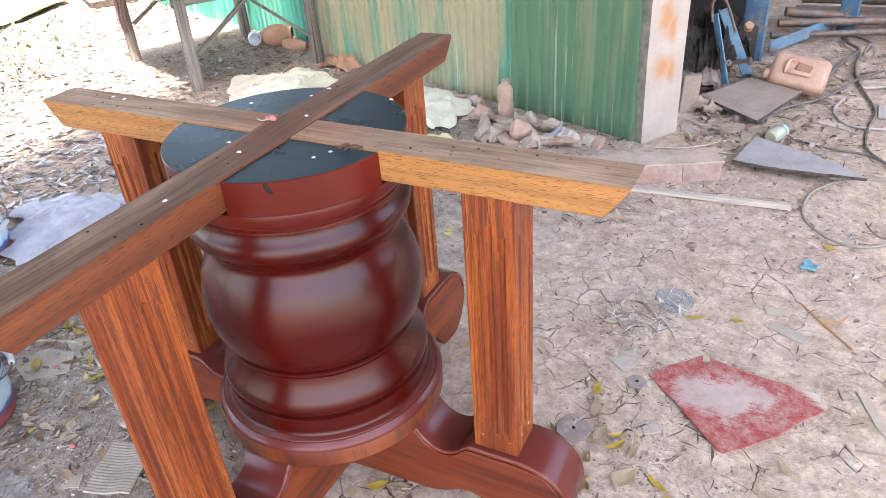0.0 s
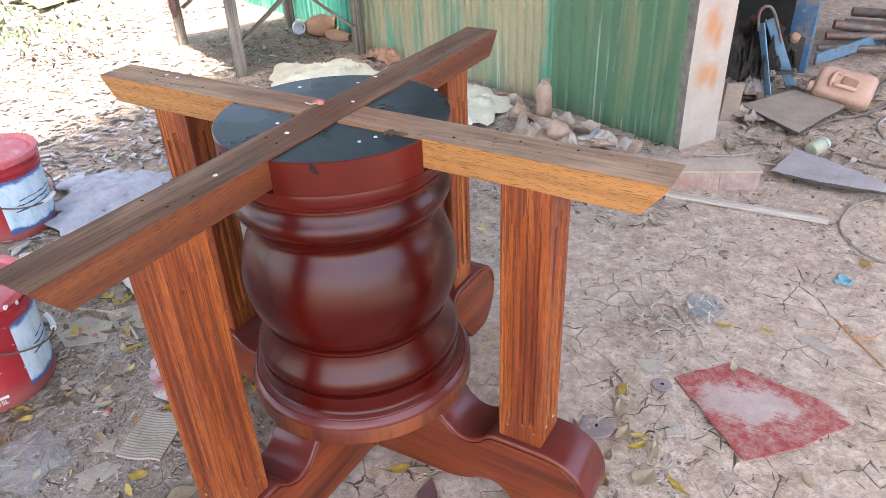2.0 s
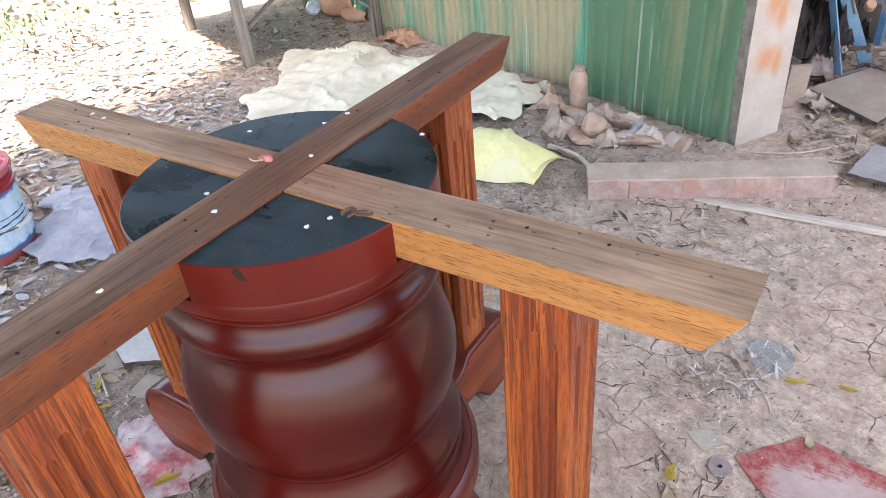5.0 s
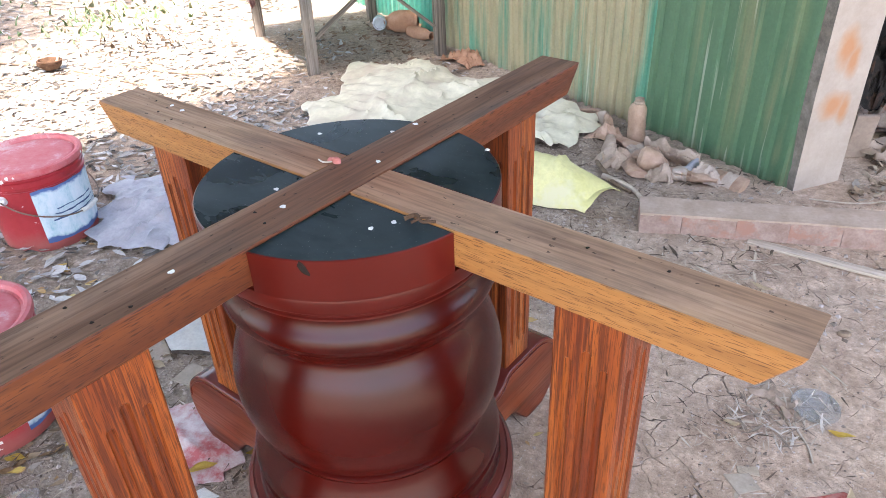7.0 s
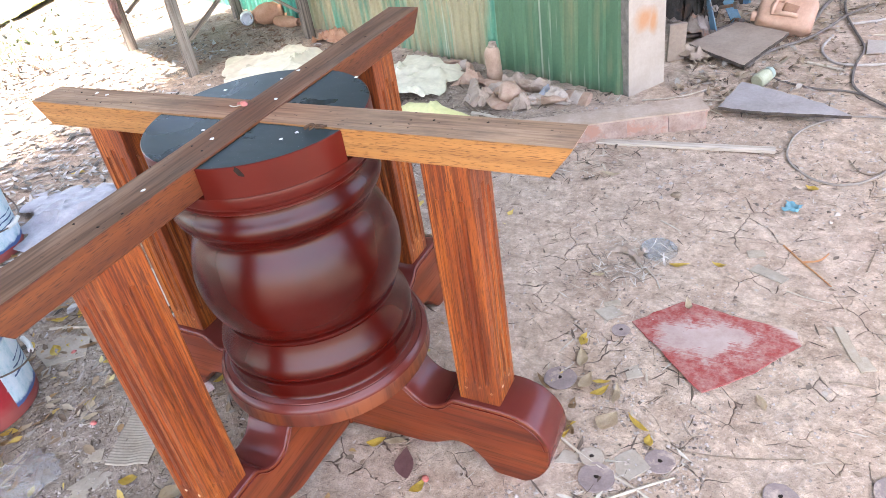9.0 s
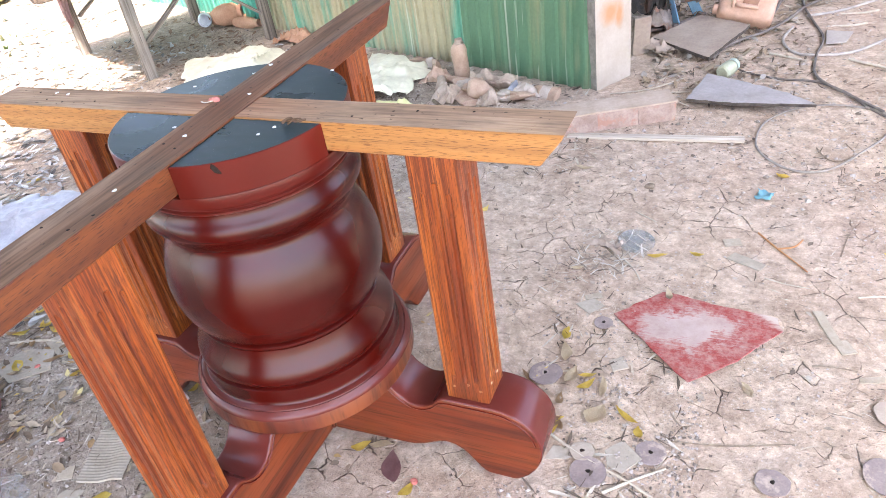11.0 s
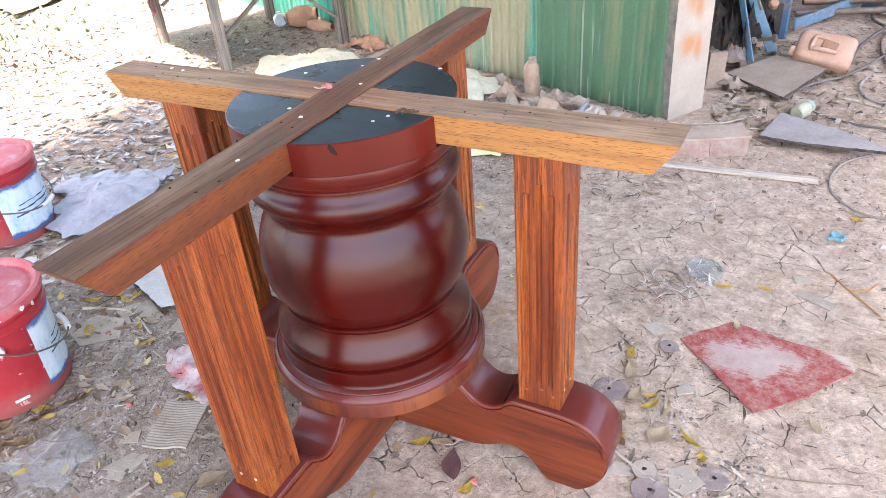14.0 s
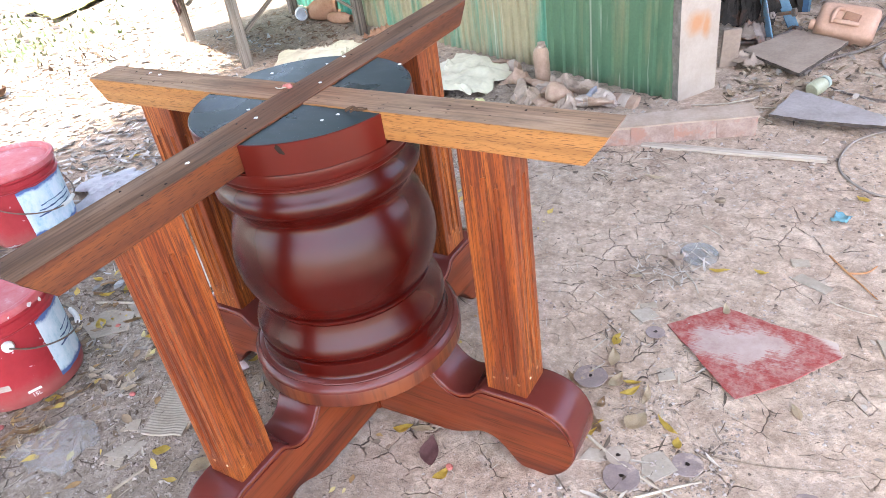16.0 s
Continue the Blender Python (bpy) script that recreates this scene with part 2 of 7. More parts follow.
def make_ground():
    m = mat("dry cracked earth", 0.92)
    v = coords(m)
    big = grainy(m, v, 0.9, 4, 0.6)
    midn = grainy(m, v, 6, 7, 0.68)
    fine = grainy(m, v, 70, 6, 0.75)
    c = ramp(m, midn, [(0.26, (0.325, 0.218, 0.153)), (0.5, (0.49, 0.364, 0.270)), (0.74, (0.585, 0.462, 0.360))])
    c = mixed(m, grey(m, big, 0.42, 0.62, 0.0, 0.45), c, (0.41, 0.30, 0.24))
    # darker humus towards the littered yard
    x = axis_of(m, v, 0)
    mask = math_node(m, "ADD", math_node(m, "MULTIPLY", x, -0.55), math_node(m, "MULTIPLY", grainy(m, v, 2.6, 5), 0.8))
    humus = ramp(m, grainy(m, v, 22, 7, 0.75), [(0.28, (0.11, 0.084, 0.062)), (0.5, (0.28, 0.228, 0.180)), (0.75, (0.46, 0.395, 0.33))])
    c = mixed(m, math_node(m, "MULTIPLY", grey(m, mask, 0.28, 0.62, 0.0, 0.85), grey(m, math_node(m, "ADD", math_node(m, "MULTIPLY", x, -0.25), math_node(m, "MULTIPLY", axis_of(m, v, 1), 0.14)), 0.36, 0.52, 1.0, 0.55)), c, humus)
    c = mixed(m, 0.5, c, grey(m, fine, 0.36, 0.64, 0.50, 1.30), "MULTIPLY")
    grit = grainy(m, v, 190, 3, 0.7)
    c = mixed(m, grey(m, grit, 0.62, 0.68, 0.0, 0.55), c, (0.15, 0.10, 0.08))
    c = mixed(m, grey(m, grit, 0.34, 0.40, 0.5, 0.0), c, (0.62, 0.55, 0.49))
    clod = grainy(m, v, 24, 5, 0.7)
    c = mixed(m, 0.6, c, grey(m, clod, 0.34, 0.64, 0.68, 1.16), "MULTIPLY")
    # shrinkage cracks
    w = coords(m, warp=11.0)
    e = cells(m, w, 10.5)
    e2 = cells(m, w, 17)
    patch = grey(m, grainy(m, v, 3.9, 5, 0.7), 0.33, 0.43, 1.0, 0.0)
    crack = math_node(m, "MULTIPLY", grey(m, e, 0.003, 0.012, 1.0, 0.0), grey(m, grainy(m, v, 4.6, 5, 0.7), 0.505, 0.58, 0.0, 1.0))
    crack2 = math_node(m, "MULTIPLY", grey(m, e2, 0.006, 0.020, 0.6, 0.0), patch)
    # trodden flakes of dried mud, each a little higher or lower than the next
    plate = m.node_tree.nodes.new("ShaderNodeTexVoronoi")
    plate.inputs["Scale"].default_value = 26
    link(m, coords(m, warp=30.0), plate.inputs["Vector"])
    step = math_node(m, "ADD", axis_of(m, plate.outputs["Color"], 0), math_node(m, "MULTIPLY", plate.outputs["Distance"], 0.35))
    c = mixed(m, 0.5, c, grey(m, step, 0.1, 1.1, 0.82, 1.12), "MULTIPLY")
    cr = math_node(m, "MAXIMUM", crack, crack2)
    c = mixed(m, math_node(m, "MULTIPLY", cr, 0.85), c, (0.085, 0.062, 0.048))
    # pale scuffs of cement dust
    s = grainy(m, v, 4.4, 7, 0.8)
    c = mixed(m, grey(m, s, 0.60, 0.72, 0.0, 0.5), c, (0.55, 0.48, 0.42))
    # the yard turns to dark grassy soil on its open side
    out = math_node(m, "ADD", math_node(m, "SUBTRACT", math_node(m, "MULTIPLY", x, 0.7), math_node(m, "MULTIPLY", axis_of(m, v, 1), 0.7)), math_node(m, "MULTIPLY", grainy(m, v, 1.4, 4), 1.6))
    grass = ramp(m, grainy(m, v, 30, 5, 0.7), [(0.3, (0.035, 0.055, 0.020)), (0.7, (0.10, 0.13, 0.05))])
    field = m.node_tree.nodes.new("ShaderNodeMapRange")
    field.inputs["From Min"].default_value, field.inputs["From Max"].default_value = 9.0, 11.0
    link(m, out, field.inputs["Value"])
    c = mixed(m, field.outputs["Result"], c, grass)
    h = math_node(m, "SUBTRACT", math_node(m, "ADD", math_node(m, "ADD", math_node(m, "MULTIPLY", midn, 1.0), math_node(m, "MULTIPLY", step, 0.30)), math_node(m, "MULTIPLY", fine, 0.5)), math_node(m, "MULTIPLY", cr, 0.9))
    return finish(m, c, relief(m, h, 0.9, 0.014))


earth = make_ground()


def make_sheet_paint(name, base_a, base_b, streak_a, streak_b, lo, hi):
    """Painted corrugated iron: streaks run down the sheet."""
    m = mat(name, 0.55, 0.0)
    v = coords(m, (9, 9, 0.7), 4.0)
    s = grainy(m, v, 1.2, 5, 0.6)
    n = grainy(m, coords(m, (1, 1, 0.4), 4.0), 7, 6, 0.7)
    f = grainy(m, coords(m), 90, 4, 0.7)
    c = ramp(m, n, [(0.3, base_a), (0.7, base_b)])
    t = ramp(m, grainy(m, coords(m, (5, 5, 0.9), 4.0), 1.5, 5, 0.7), [(0.35, streak_a), (0.65, streak_b)])
    c = mixed(m, grey(m, s, lo, hi), c, t)
    c = mixed(m, 0.35, c, grey(m, f, 0.3, 0.7, 0.7, 1.15), "MULTIPLY")
    sc = grainy(m, coords(m, (30, 30, 0.8), 4.0), 1.3, 3, 0.5)
    c = mixed(m, grey(m, sc, 0.64, 0.70, 0.0, 0.4), c, (0.55, 0.55, 0.45))
    z = axis_of(m, coords(m), 2)
    dirt = math_node(m, "ADD", math_node(m, "MULTIPLY", z, -2.2), math_node(m, "MULTIPLY", n, 0.7))
    c = mixed(m, grey(m, dirt, 0.25, 0.5, 0.0, 0.4), c, (0.30, 0.24, 0.17))
    return finish(m, c, relief(m, n, 0.12, 0.004), grey(m, n, 0.3, 0.7, 0.42, 0.65))


sheet_green = make_sheet_paint("green painted iron", (0.050, 0.122, 0.066), (0.090, 0.182, 0.098), (0.14, 0.20, 0.10), (0.24, 0.215, 0.12), 0.52, 0.72)
sheet_beige = make_sheet_paint("beige and turquoise worn painted iron", (0.28, 0.265, 0.16), (0.38, 0.325, 0.20), (0.03, 0.22, 0.15), (0.12, 0.30, 0.20), 0.50, 0.66)
sheet_teal = make_sheet_paint("turquoise painted iron", (0.02, 0.17, 0.13), (0.04, 0.26, 0.19), (0.05, 0.13, 0.10), (0.10, 0.3, 0.22), 0.5, 0.7)

plaster = dusty("dirty white plaster", (0.50, 0.46, 0.42), (0.66, 0.62, 0.58), 7, 0.9, 0.5, (0.52, 0.40, 0.32))
rust_paint = dusty("rust orange smear", (0.50, 0.22, 0.10), (0.58, 0.36, 0.22), 16, 0.9, 0.3)
cement = dusty("rough grey cement", (0.10, 0.088, 0.076), (0.28, 0.245, 0.21), 18, 0.95, 0.9)


# ---- geometry helpers ----
def gnoise(x, y, scale, seed=0):
    """Smooth lattice noise in -1..1 for arrays."""
    x, y = np.asarray(x, float) * scale, np.asarray(y, float) * scale
    xi, yi = np.floor(x).astype(int), np.floor(y).astype(int)
    fx, fy = x - xi, y - yi
    fx, fy = fx * fx * (3 - 2 * fx), fy * fy * (3 - 2 * fy)

    def cell(a, b):
        h = np.sin(a * 127.1 + b * 311.7 + seed * 74.7) * 43758.5453
        return (h - np.floor(h)) * 2 - 1
    top = cell(xi, yi) * (1 - fx) + cell(xi + 1, yi) * fx
    low = cell(xi, yi + 1) * (1 - fx) + cell(xi + 1, yi + 1) * fx
    return top * (1 - fy) + low * fy


def ground_height(x, y):
    """Lumpy yard; level under the table's feet."""
    x, y = np.asarray(x, float), np.asarray(y, float)
    h = 0.010 * gnoise(x, y, 1.3, 1) + 0.006 * gnoise(x, y, 4.1, 2) + 0.0028 * gnoise(x, y, 13, 3) + 0.0014 * gnoise(x, y, 37, 4)
    rough = np.clip((-x - 0.2) / 0.8, 0, 1)
    h = h + rough * (0.006 * gnoise(x, y, 9, 5) + 0.004 * gnoise(x, y, 25, 6))
    near = np.clip((np.hypot(x, y) - 0.45) / 0.35, 0.12, 1)
    return h * near


def gz(x, y):
    return float(ground_height(x, y))


def mesh_of(name, bm, *mats):
    me = bpy.data.meshes.new(name)
    bm.to_mesh(me)
    bm.free()
    for m in mats:
        me.materials.append(m)
    return me


def smooth(me, angle=40):
    me.polygons.foreach_set("use_smooth", [True] * len(me.polygons))
    me.set_sharp_from_angle(angle=radians(angle))
    return me


def part(name, bm, material, parent=None, label="", m=None, soft=40):
    mats = material if isinstance(material, (list, tuple)) else [material]
    me = smooth(mesh_of(name, bm, *mats), soft) if isinstance(bm, bmesh.types.BMesh) else bm
    ob = new(name, me)
    if parent:
        ob.parent = parent
    if m is not None:
        ob.matrix_basis = m
    return tagged(ob, label)


def group_at(name, m, label, category, group=""):
    return_ob = new(name)
    return_ob.empty_display_size = 0.05
    return_ob.matrix_basis = m
    return tagged(return_ob, label, category, group)


def box(sx, sy, sz, bevel=0.003, centre=(0, 0, 0), seg=2, bm=None):
    out = bmesh.new()
    bmesh.ops.create_cube(out, size=1)
    bmesh.ops.scale(out, vec=(sx, sy, sz), verts=out.verts)
    if bevel:
        bmesh.ops.bevel(out, geom=out.edges[:], offset=bevel, segments=seg, affect="EDGES", profile=0.6)
    bmesh.ops.translate(out, vec=centre, verts=out.verts)
    return out


def lathe(profile, seg=64):
    """Turned body from (r, z) pairs, top to bottom."""
    bm = bmesh.new()
    rings = []
    for r, z in profile:
        if r < 1e-5:
            rings.append([bm.verts.new((0, 0, z))])
        else:
            rings.append([bm.verts.new((r * math.cos(2 * math.pi * i / seg), r * math.sin(2 * math.pi * i / seg), z)) for i in range(seg)])
    for a, b in zip(rings, rings[1:]):
        for i in range(seg):
            j = (i + 1) % seg
            q = [a[i % len(a)], b[i % len(b)], b[j % len(b)], a[j % len(a)]]
            q = list(dict.fromkeys(q))
            if len(q) > 2:
                bm.faces.new(q)
    bmesh.ops.recalc_face_normals(bm, faces=bm.faces)
    return bm


def rounded(points, steps=6):
    """Catmull-Rom through the points."""
    p = [points[0], *points, points[-1]]
    out = []
    for i in range(1, len(p) - 2):
        a, b, c, d = (np.array(q, float) for q in p[i - 1:i + 3])
        for k in range(steps):
            t = k / steps
            out.append(tuple(0.5 * (2 * b + (c - a) * t + (2 * a - 5 * b + 4 * c - d) * t * t + (3 * b - a - 3 * c + d) * t ** 3)))
    out.append(tuple(points[-1]))
    return out


def tube(points, radius, seg=8, taper=1.0, smooth_steps=6):
    """A rod or cable along points, with closed ends."""
    pts = [Vector(p) for p in (rounded(points, smooth_steps) if smooth_steps else points)]
    bm = bmesh.new()
    rings = []
    side = None
    for i, p in enumerate(pts):
        d = (pts[min(i + 1, len(pts) - 1)] - pts[max(i - 1, 0)]).normalized()
        if side is None:
            side = d.orthogonal().normalized()
        side = (side - d * side.dot(d)).normalized()
        up = d.cross(side)
        r = radius * (1 + (taper - 1) * i / max(1, len(pts) - 1))
        rings.append([bm.verts.new(p + (side * math.cos(2 * math.pi * k / seg) + up * math.sin(2 * math.pi * k / seg)) * r) for k in range(seg)])
    for a, b in zip(rings, rings[1:]):
        for k in range(seg):
            bm.faces.new((a[k], a[(k + 1) % seg], b[(k + 1) % seg], b[k]))
    bm.faces.new(rings[0][::-1])
    bm.faces.new(rings[-1])
    return bm


def prism(outline, depth, bevel=0.0, seg=2):
    """Outline in local x, z, given thickness along y, centred."""
    bm = bmesh.new()
    a = [bm.verts.new((x, -depth / 2, z)) for x, z in outline]
    b = [bm.verts.new((x, depth / 2, z)) for x, z in outline]
    n = len(outline)
    fa = bm.faces.new(a)
    fb = bm.faces.new(b[::-1])
    for i in range(n):
        bm.faces.new((a[(i + 1) % n], a[i], b[i], b[(i + 1) % n]))
    bmesh.ops.recalc_face_normals(bm, faces=bm.faces)
    if bevel:
        rim = [e for e in bm.edges if fa in e.link_faces or fb in e.link_faces]
        bmesh.ops.bevel(bm, geom=rim, offset=bevel, segments=seg, affect="EDGES", profile=0.5)
    return bm


def slab(outline, thick, bevel=0.0, wob=0.0, seed=0):
    """Flat piece lying in x, y with thickness up from z 0."""
    rnd = random.Random(seed)
    bm = bmesh.new()
    pts = []
    n = len(outline)
    for i in range(n):
        (x0, y0), (x1, y1) = outline[i], outline[(i + 1) % n]
        k = max(1, int(math.hypot(x1 - x0, y1 - y0) / 0.02)) if wob else 1
        for j in range(k):
            t = j / k
            pts.append((x0 + (x1 - x0) * t + rnd.uniform(-wob, wob), y0 + (y1 - y0) * t + rnd.uniform(-wob, wob)))
    low = bm.faces.new([bm.verts.new((x, y, 0)) for x, y in pts])
    ext = bmesh.ops.extrude_face_region(bm, geom=[low])
    bmesh.ops.translate(bm, vec=(0, 0, thick), verts=[v for v in ext["geom"] if isinstance(v, bmesh.types.BMVert)])
    bmesh.ops.recalc_face_normals(bm, faces=bm.faces)
    if bevel:
        bmesh.ops.bevel(bm, geom=[e for e in bm.edges if abs(e.verts[0].co.z - thick) < 1e-6 and abs(e.verts[1].co.z - thick) < 1e-6], offset=bevel, segments=1, affect="EDGES")
    return bm


def drape(corners, nx, ny, height, amp, seed, scale=9.0, ragged=0.02, thick=0.0012, follow=True, crease=0.5):
    """A crumpled sheet over four ground corners; height(u, v) lifts it. Closed, with a thin edge."""
    (ax, ay), (bx, by), (cx, cy), (dx, dy) = corners
    rows = []
    for j in range(ny + 1):
        v = j / ny
        row = []
        for i in range(nx + 1):
            u = i / nx
            x = (ax * (1 - u) + bx * u) * (1 - v) + (dx * (1 - u) + cx * u) * v
            y = (ay * (1 - u) + by * u) * (1 - v) + (dy * (1 - u) + cy * u) * v
            edge = max(abs(2 * u - 1), abs(2 * v - 1)) ** 6
            x += ragged * edge * float(gnoise(u * 3 + seed, v * 3, 2.2, seed))
            y += ragged * edge * float(gnoise(u * 3, v * 3 + seed, 2.2, seed + 7))
            n = float(gnoise(x, y, scale, seed))
            n2 = float(gnoise(x + 0.3 * y, y - 0.4 * x, scale * 2.3, seed + 1))
            ridge = (1 - abs(n)) ** 7 * crease * 1.3 + (1 - abs(n2)) ** 5 * crease * 0.6 + 0.35 * n
            z = max(0.002, height(u, v) + amp * (ridge + 0.1) * (1 - 0.6 * edge))
            row.append((x, y, z + (gz(x, y) if follow else 0)))
        rows.append(row)
    bm = bmesh.new()
    top = [[bm.verts.new(p) for p in r] for r in rows]
    low = [[bm.verts.new((p[0], p[1], p[2] - thick)) for p in r] for r in rows]
    for j in range(ny):
        for i in range(nx):
            bm.faces.new((top[j][i], top[j][i + 1], top[j + 1][i + 1], top[j + 1][i]))
            bm.faces.new((low[j][i], low[j + 1][i], low[j + 1][i + 1], low[j][i + 1]))
    for i in range(nx):
        bm.faces.new((top[0][i + 1], top[0][i], low[0][i], low[0][i + 1]))
        bm.faces.new((top[ny][i], top[ny][i + 1], low[ny][i + 1], low[ny][i]))
    for j in range(ny):
        bm.faces.new((top[j][0], top[j + 1][0], low[j + 1][0], low[j][0]))
        bm.faces.new((top[j + 1][nx], top[j][nx], low[j][nx], low[j + 1][nx]))
    bmesh.ops.recalc_face_normals(bm, faces=bm.faces)
    return bm


def thing(name, bm, material, label, category, m=None, group="", soft=40, kind=""):
    ob = part(name, bm, material, None, label, m, soft)
    return tagged(ob, "", category, group, kind)


# ---- ground ----
def build_ground():
    fine = np.arange(-2.6, 2.2, 0.024), np.arange(-1.4, 3.4, 0.024)
    xs = np.concatenate([[-60, -30, -15, -8, -5.5, -4.6, -4, -3.5, -3.1, -2.8], fine[0], [2.4, 2.8, 3.5, 5, 8, 15, 30, 60]])
    ys = np.concatenate([[-60, -30, -15, -8, -5, -3.2, -2.2, -1.7], fine[1], [3.6, 4, 4.5, 5.2, 6.5, 9, 15, 30, 60]])
    gx, gy = np.meshgrid(xs, ys)
    z = ground_height(gx, gy)
    verts = np.stack([gx.ravel(), gy.ravel(), z.ravel()], 1)
    nx = len(xs)
    a = (np.arange(len(ys) - 1)[:, None] * nx + np.arange(nx - 1)[None]).ravel()
    faces = np.stack([a, a + 1, a + nx + 1, a + nx], 1)
    me = bpy.data.meshes.new("ground")
    me.from_pydata(verts.tolist(), [], faces.tolist())
    me.materials.append(earth)
    me.polygons.foreach_set("use_smooth", [True] * len(me.polygons))
    return tagged(new("ground", me), "dry cracked grey-brown earth yard floor", "ground", "", "structure")


build_ground()

# ---- shed: corrugated wall, pillar, added back and side walls, added sun-blocking roof ----
WALL_A = Vector((0.205, 1.715, 0))
WALL_U = Vector((-0.942, 0.336, 0)).normalized()
WALL_N = Vector((-WALL_U.y, WALL_U.x, 0)) * -1.0
if WALL_N.y > 0:
    WALL_N = -WALL_N
wall_turn = math.degrees(math.atan2(WALL_U.y, WALL_U.x))


def corrugated(width, height, pitch, depth, seed):
    """One sheet: x along the wall, z up, ribs towards -y of its own frame."""
    shape = [(0.0, 0), (0.46, 0), (0.56, 1), (0.76, 1), (0.86, 0)]
    xs, ds = [], []
    k = 0
    while k * pitch < width:
        for f, d in shape:
            if k * pitch + f * pitch <= width:
                xs.append(k * pitch + f * pitch)
                ds.append(d * depth)
        k += 1
    zs = [z for z in (0.0, 0.08, 0.2, 0.35, 0.5, 0.7, 1.0, 1.5, 2.0) if z < height - 0.05] + [height]
    bm = bmesh.new()
    rnd = random.Random(seed)
    grid = []
    for z in zs:
        row = []
        for x, d in zip(xs, ds):
            bend = 0.006 * float(gnoise(x + seed * 3.1, z, 2.4, seed)) + (0.004 * rnd.uniform(-1, 1) if z == 0 else 0)
            row.append(bm.verts.new((x, d + bend, z + (rnd.uniform(-0.004, 0.004) if z == 0 else 0))))
        grid.append(row)
    back = [[bm.verts.new((v.co.x, v.co.y - 0.0015, v.co.z)) for v in r] for r in grid]
    for j in range(len(zs) - 1):
        for i in range(len(xs) - 1):
            bm.faces.new((grid[j][i], grid[j][i + 1], grid[j + 1][i + 1], grid[j + 1][i]))
            bm.faces.new((back[j][i], back[j + 1][i], back[j + 1][i + 1], back[j][i + 1]))
    for a, b in ((grid[0], back[0]), (grid[-1], back[-1])):
        for i in range(len(xs) - 1):
            bm.faces.new((a[i], b[i], b[i + 1], a[i + 1]))
    for i in (0, -1):
        for j in range(len(zs) - 1):
            bm.faces.new((grid[j][i], grid[j + 1][i], back[j + 1][i], back[j][i]))
    bmesh.ops.recalc_face_normals(bm, faces=bm.faces)
    return bm


wall = tagged(new("wall_shed"), "shed wall of painted corrugated iron sheets, green and worn beige", "wall", "", "structure")
wall.matrix_basis = Matrix.Translation(WALL_A) @ Matrix.Rotation(math.atan2(WALL_U.y, WALL_U.x), 4, "Z")
part("sheet", corrugated(0.655, 2.72, 0.064, 0.0115, 1), sheet_green, wall, "green painted corrugated sheet", pose(0.0, 0.0, 0.0), 30)
part("sheet", corrugated(1.40, 1.15, 0.047, 0.013, 2), sheet_beige, wall, "worn beige corrugated sheet with turquoise streaks", pose(0.632, 0.006, 0.005), 30)
part("sheet", corrugated(2.6, 0.95, 0.055, 0.010, 3), sheet_teal, wall, "turquoise corrugated sheet", pose(1.98, -0.03, 0.0), 30)

# pillar at the end of the wall
PIL_D = Vector((0.53, 0.848, 0)).normalized()
pil = tagged(new("pillar"), "white plastered pillar with orange rust smears at the wall's end", "pillar", "", "structure")
pil.matrix_basis = Matrix.Translation((0.213, 1.703, 0)) @ Matrix.Rotation(math.atan2(PIL_D.y, PIL_D.x), 4, "Z")


def worn_block(sx, sy, sz, seed, amp=0.004):
    bm = bmesh.new()
    bmesh.ops.create_cube(bm, size=1)
    bmesh.ops.scale(bm, vec=(sx, sy, sz), verts=bm.verts)
    bmesh.ops.subdivide_edges(bm, edges=bm.edges[:], cuts=7, use_grid_fill=True)
    for v in bm.verts:
        v.co += Vector((noise.noise(v.co * 17 + Vector((seed, 0, 0))), noise.noise(v.co * 17 + Vector((0, seed, 3))), noise.noise(v.co * 17 + Vector((5, 0, seed))))) * amp
    return bm


def plaster_smeared():
    """White plaster with four faded rust smears on it."""
    m = mat("dirty white plaster with rust smears", 0.9)
    v = coords(m, warp=16.0)
    n = grainy(m, coords(m), 7, 6, 0.65)
    f = grainy(m, coords(m), 70, 4, 0.7)
    c = ramp(m, n, [(0.3, (0.35, 0.285, 0.228)), (0.7, (0.44, 0.37, 0.305))])
    c = mixed(m, 0.35, c, grey(m, f, 0.25, 0.75, 0.75, 1.1), "MULTIPLY")
    total = None
    for x, z, w, h in ((0.075, 0.455, 0.036, 0.062), (0.110, 0.415, 0.026, 0.050), (0.075, 0.280, 0.048, 0.042), (0.120, 0.262, 0.024, 0.045)):
        mp = m.node_tree.nodes.new("ShaderNodeMapping")
        mp.inputs["Location"].default_value = (-(x + 0.018) / w, 0, -(z + 0.018) / h)
        mp.inputs["Scale"].default_value = (1 / w, 0.0, 1 / h)
        link(m, v, mp.inputs["Vector"])
        d = m.node_tree.nodes.new("ShaderNodeVectorMath")
        d.operation = "LENGTH"
        link(m, mp.outputs["Vector"], d.inputs[0])
        k = grey(m, math_node(m, "MULTIPLY", d.outputs["Value"], 0.6), 0.20, 0.78, 0.85, 0.0)
        total = k if total is None else math_node(m, "MAXIMUM", total, k)
    c = mixed(m, total, c, (0.42, 0.19, 0.080))
    return finish(m, c, relief(m, f, 0.5, 0.003))


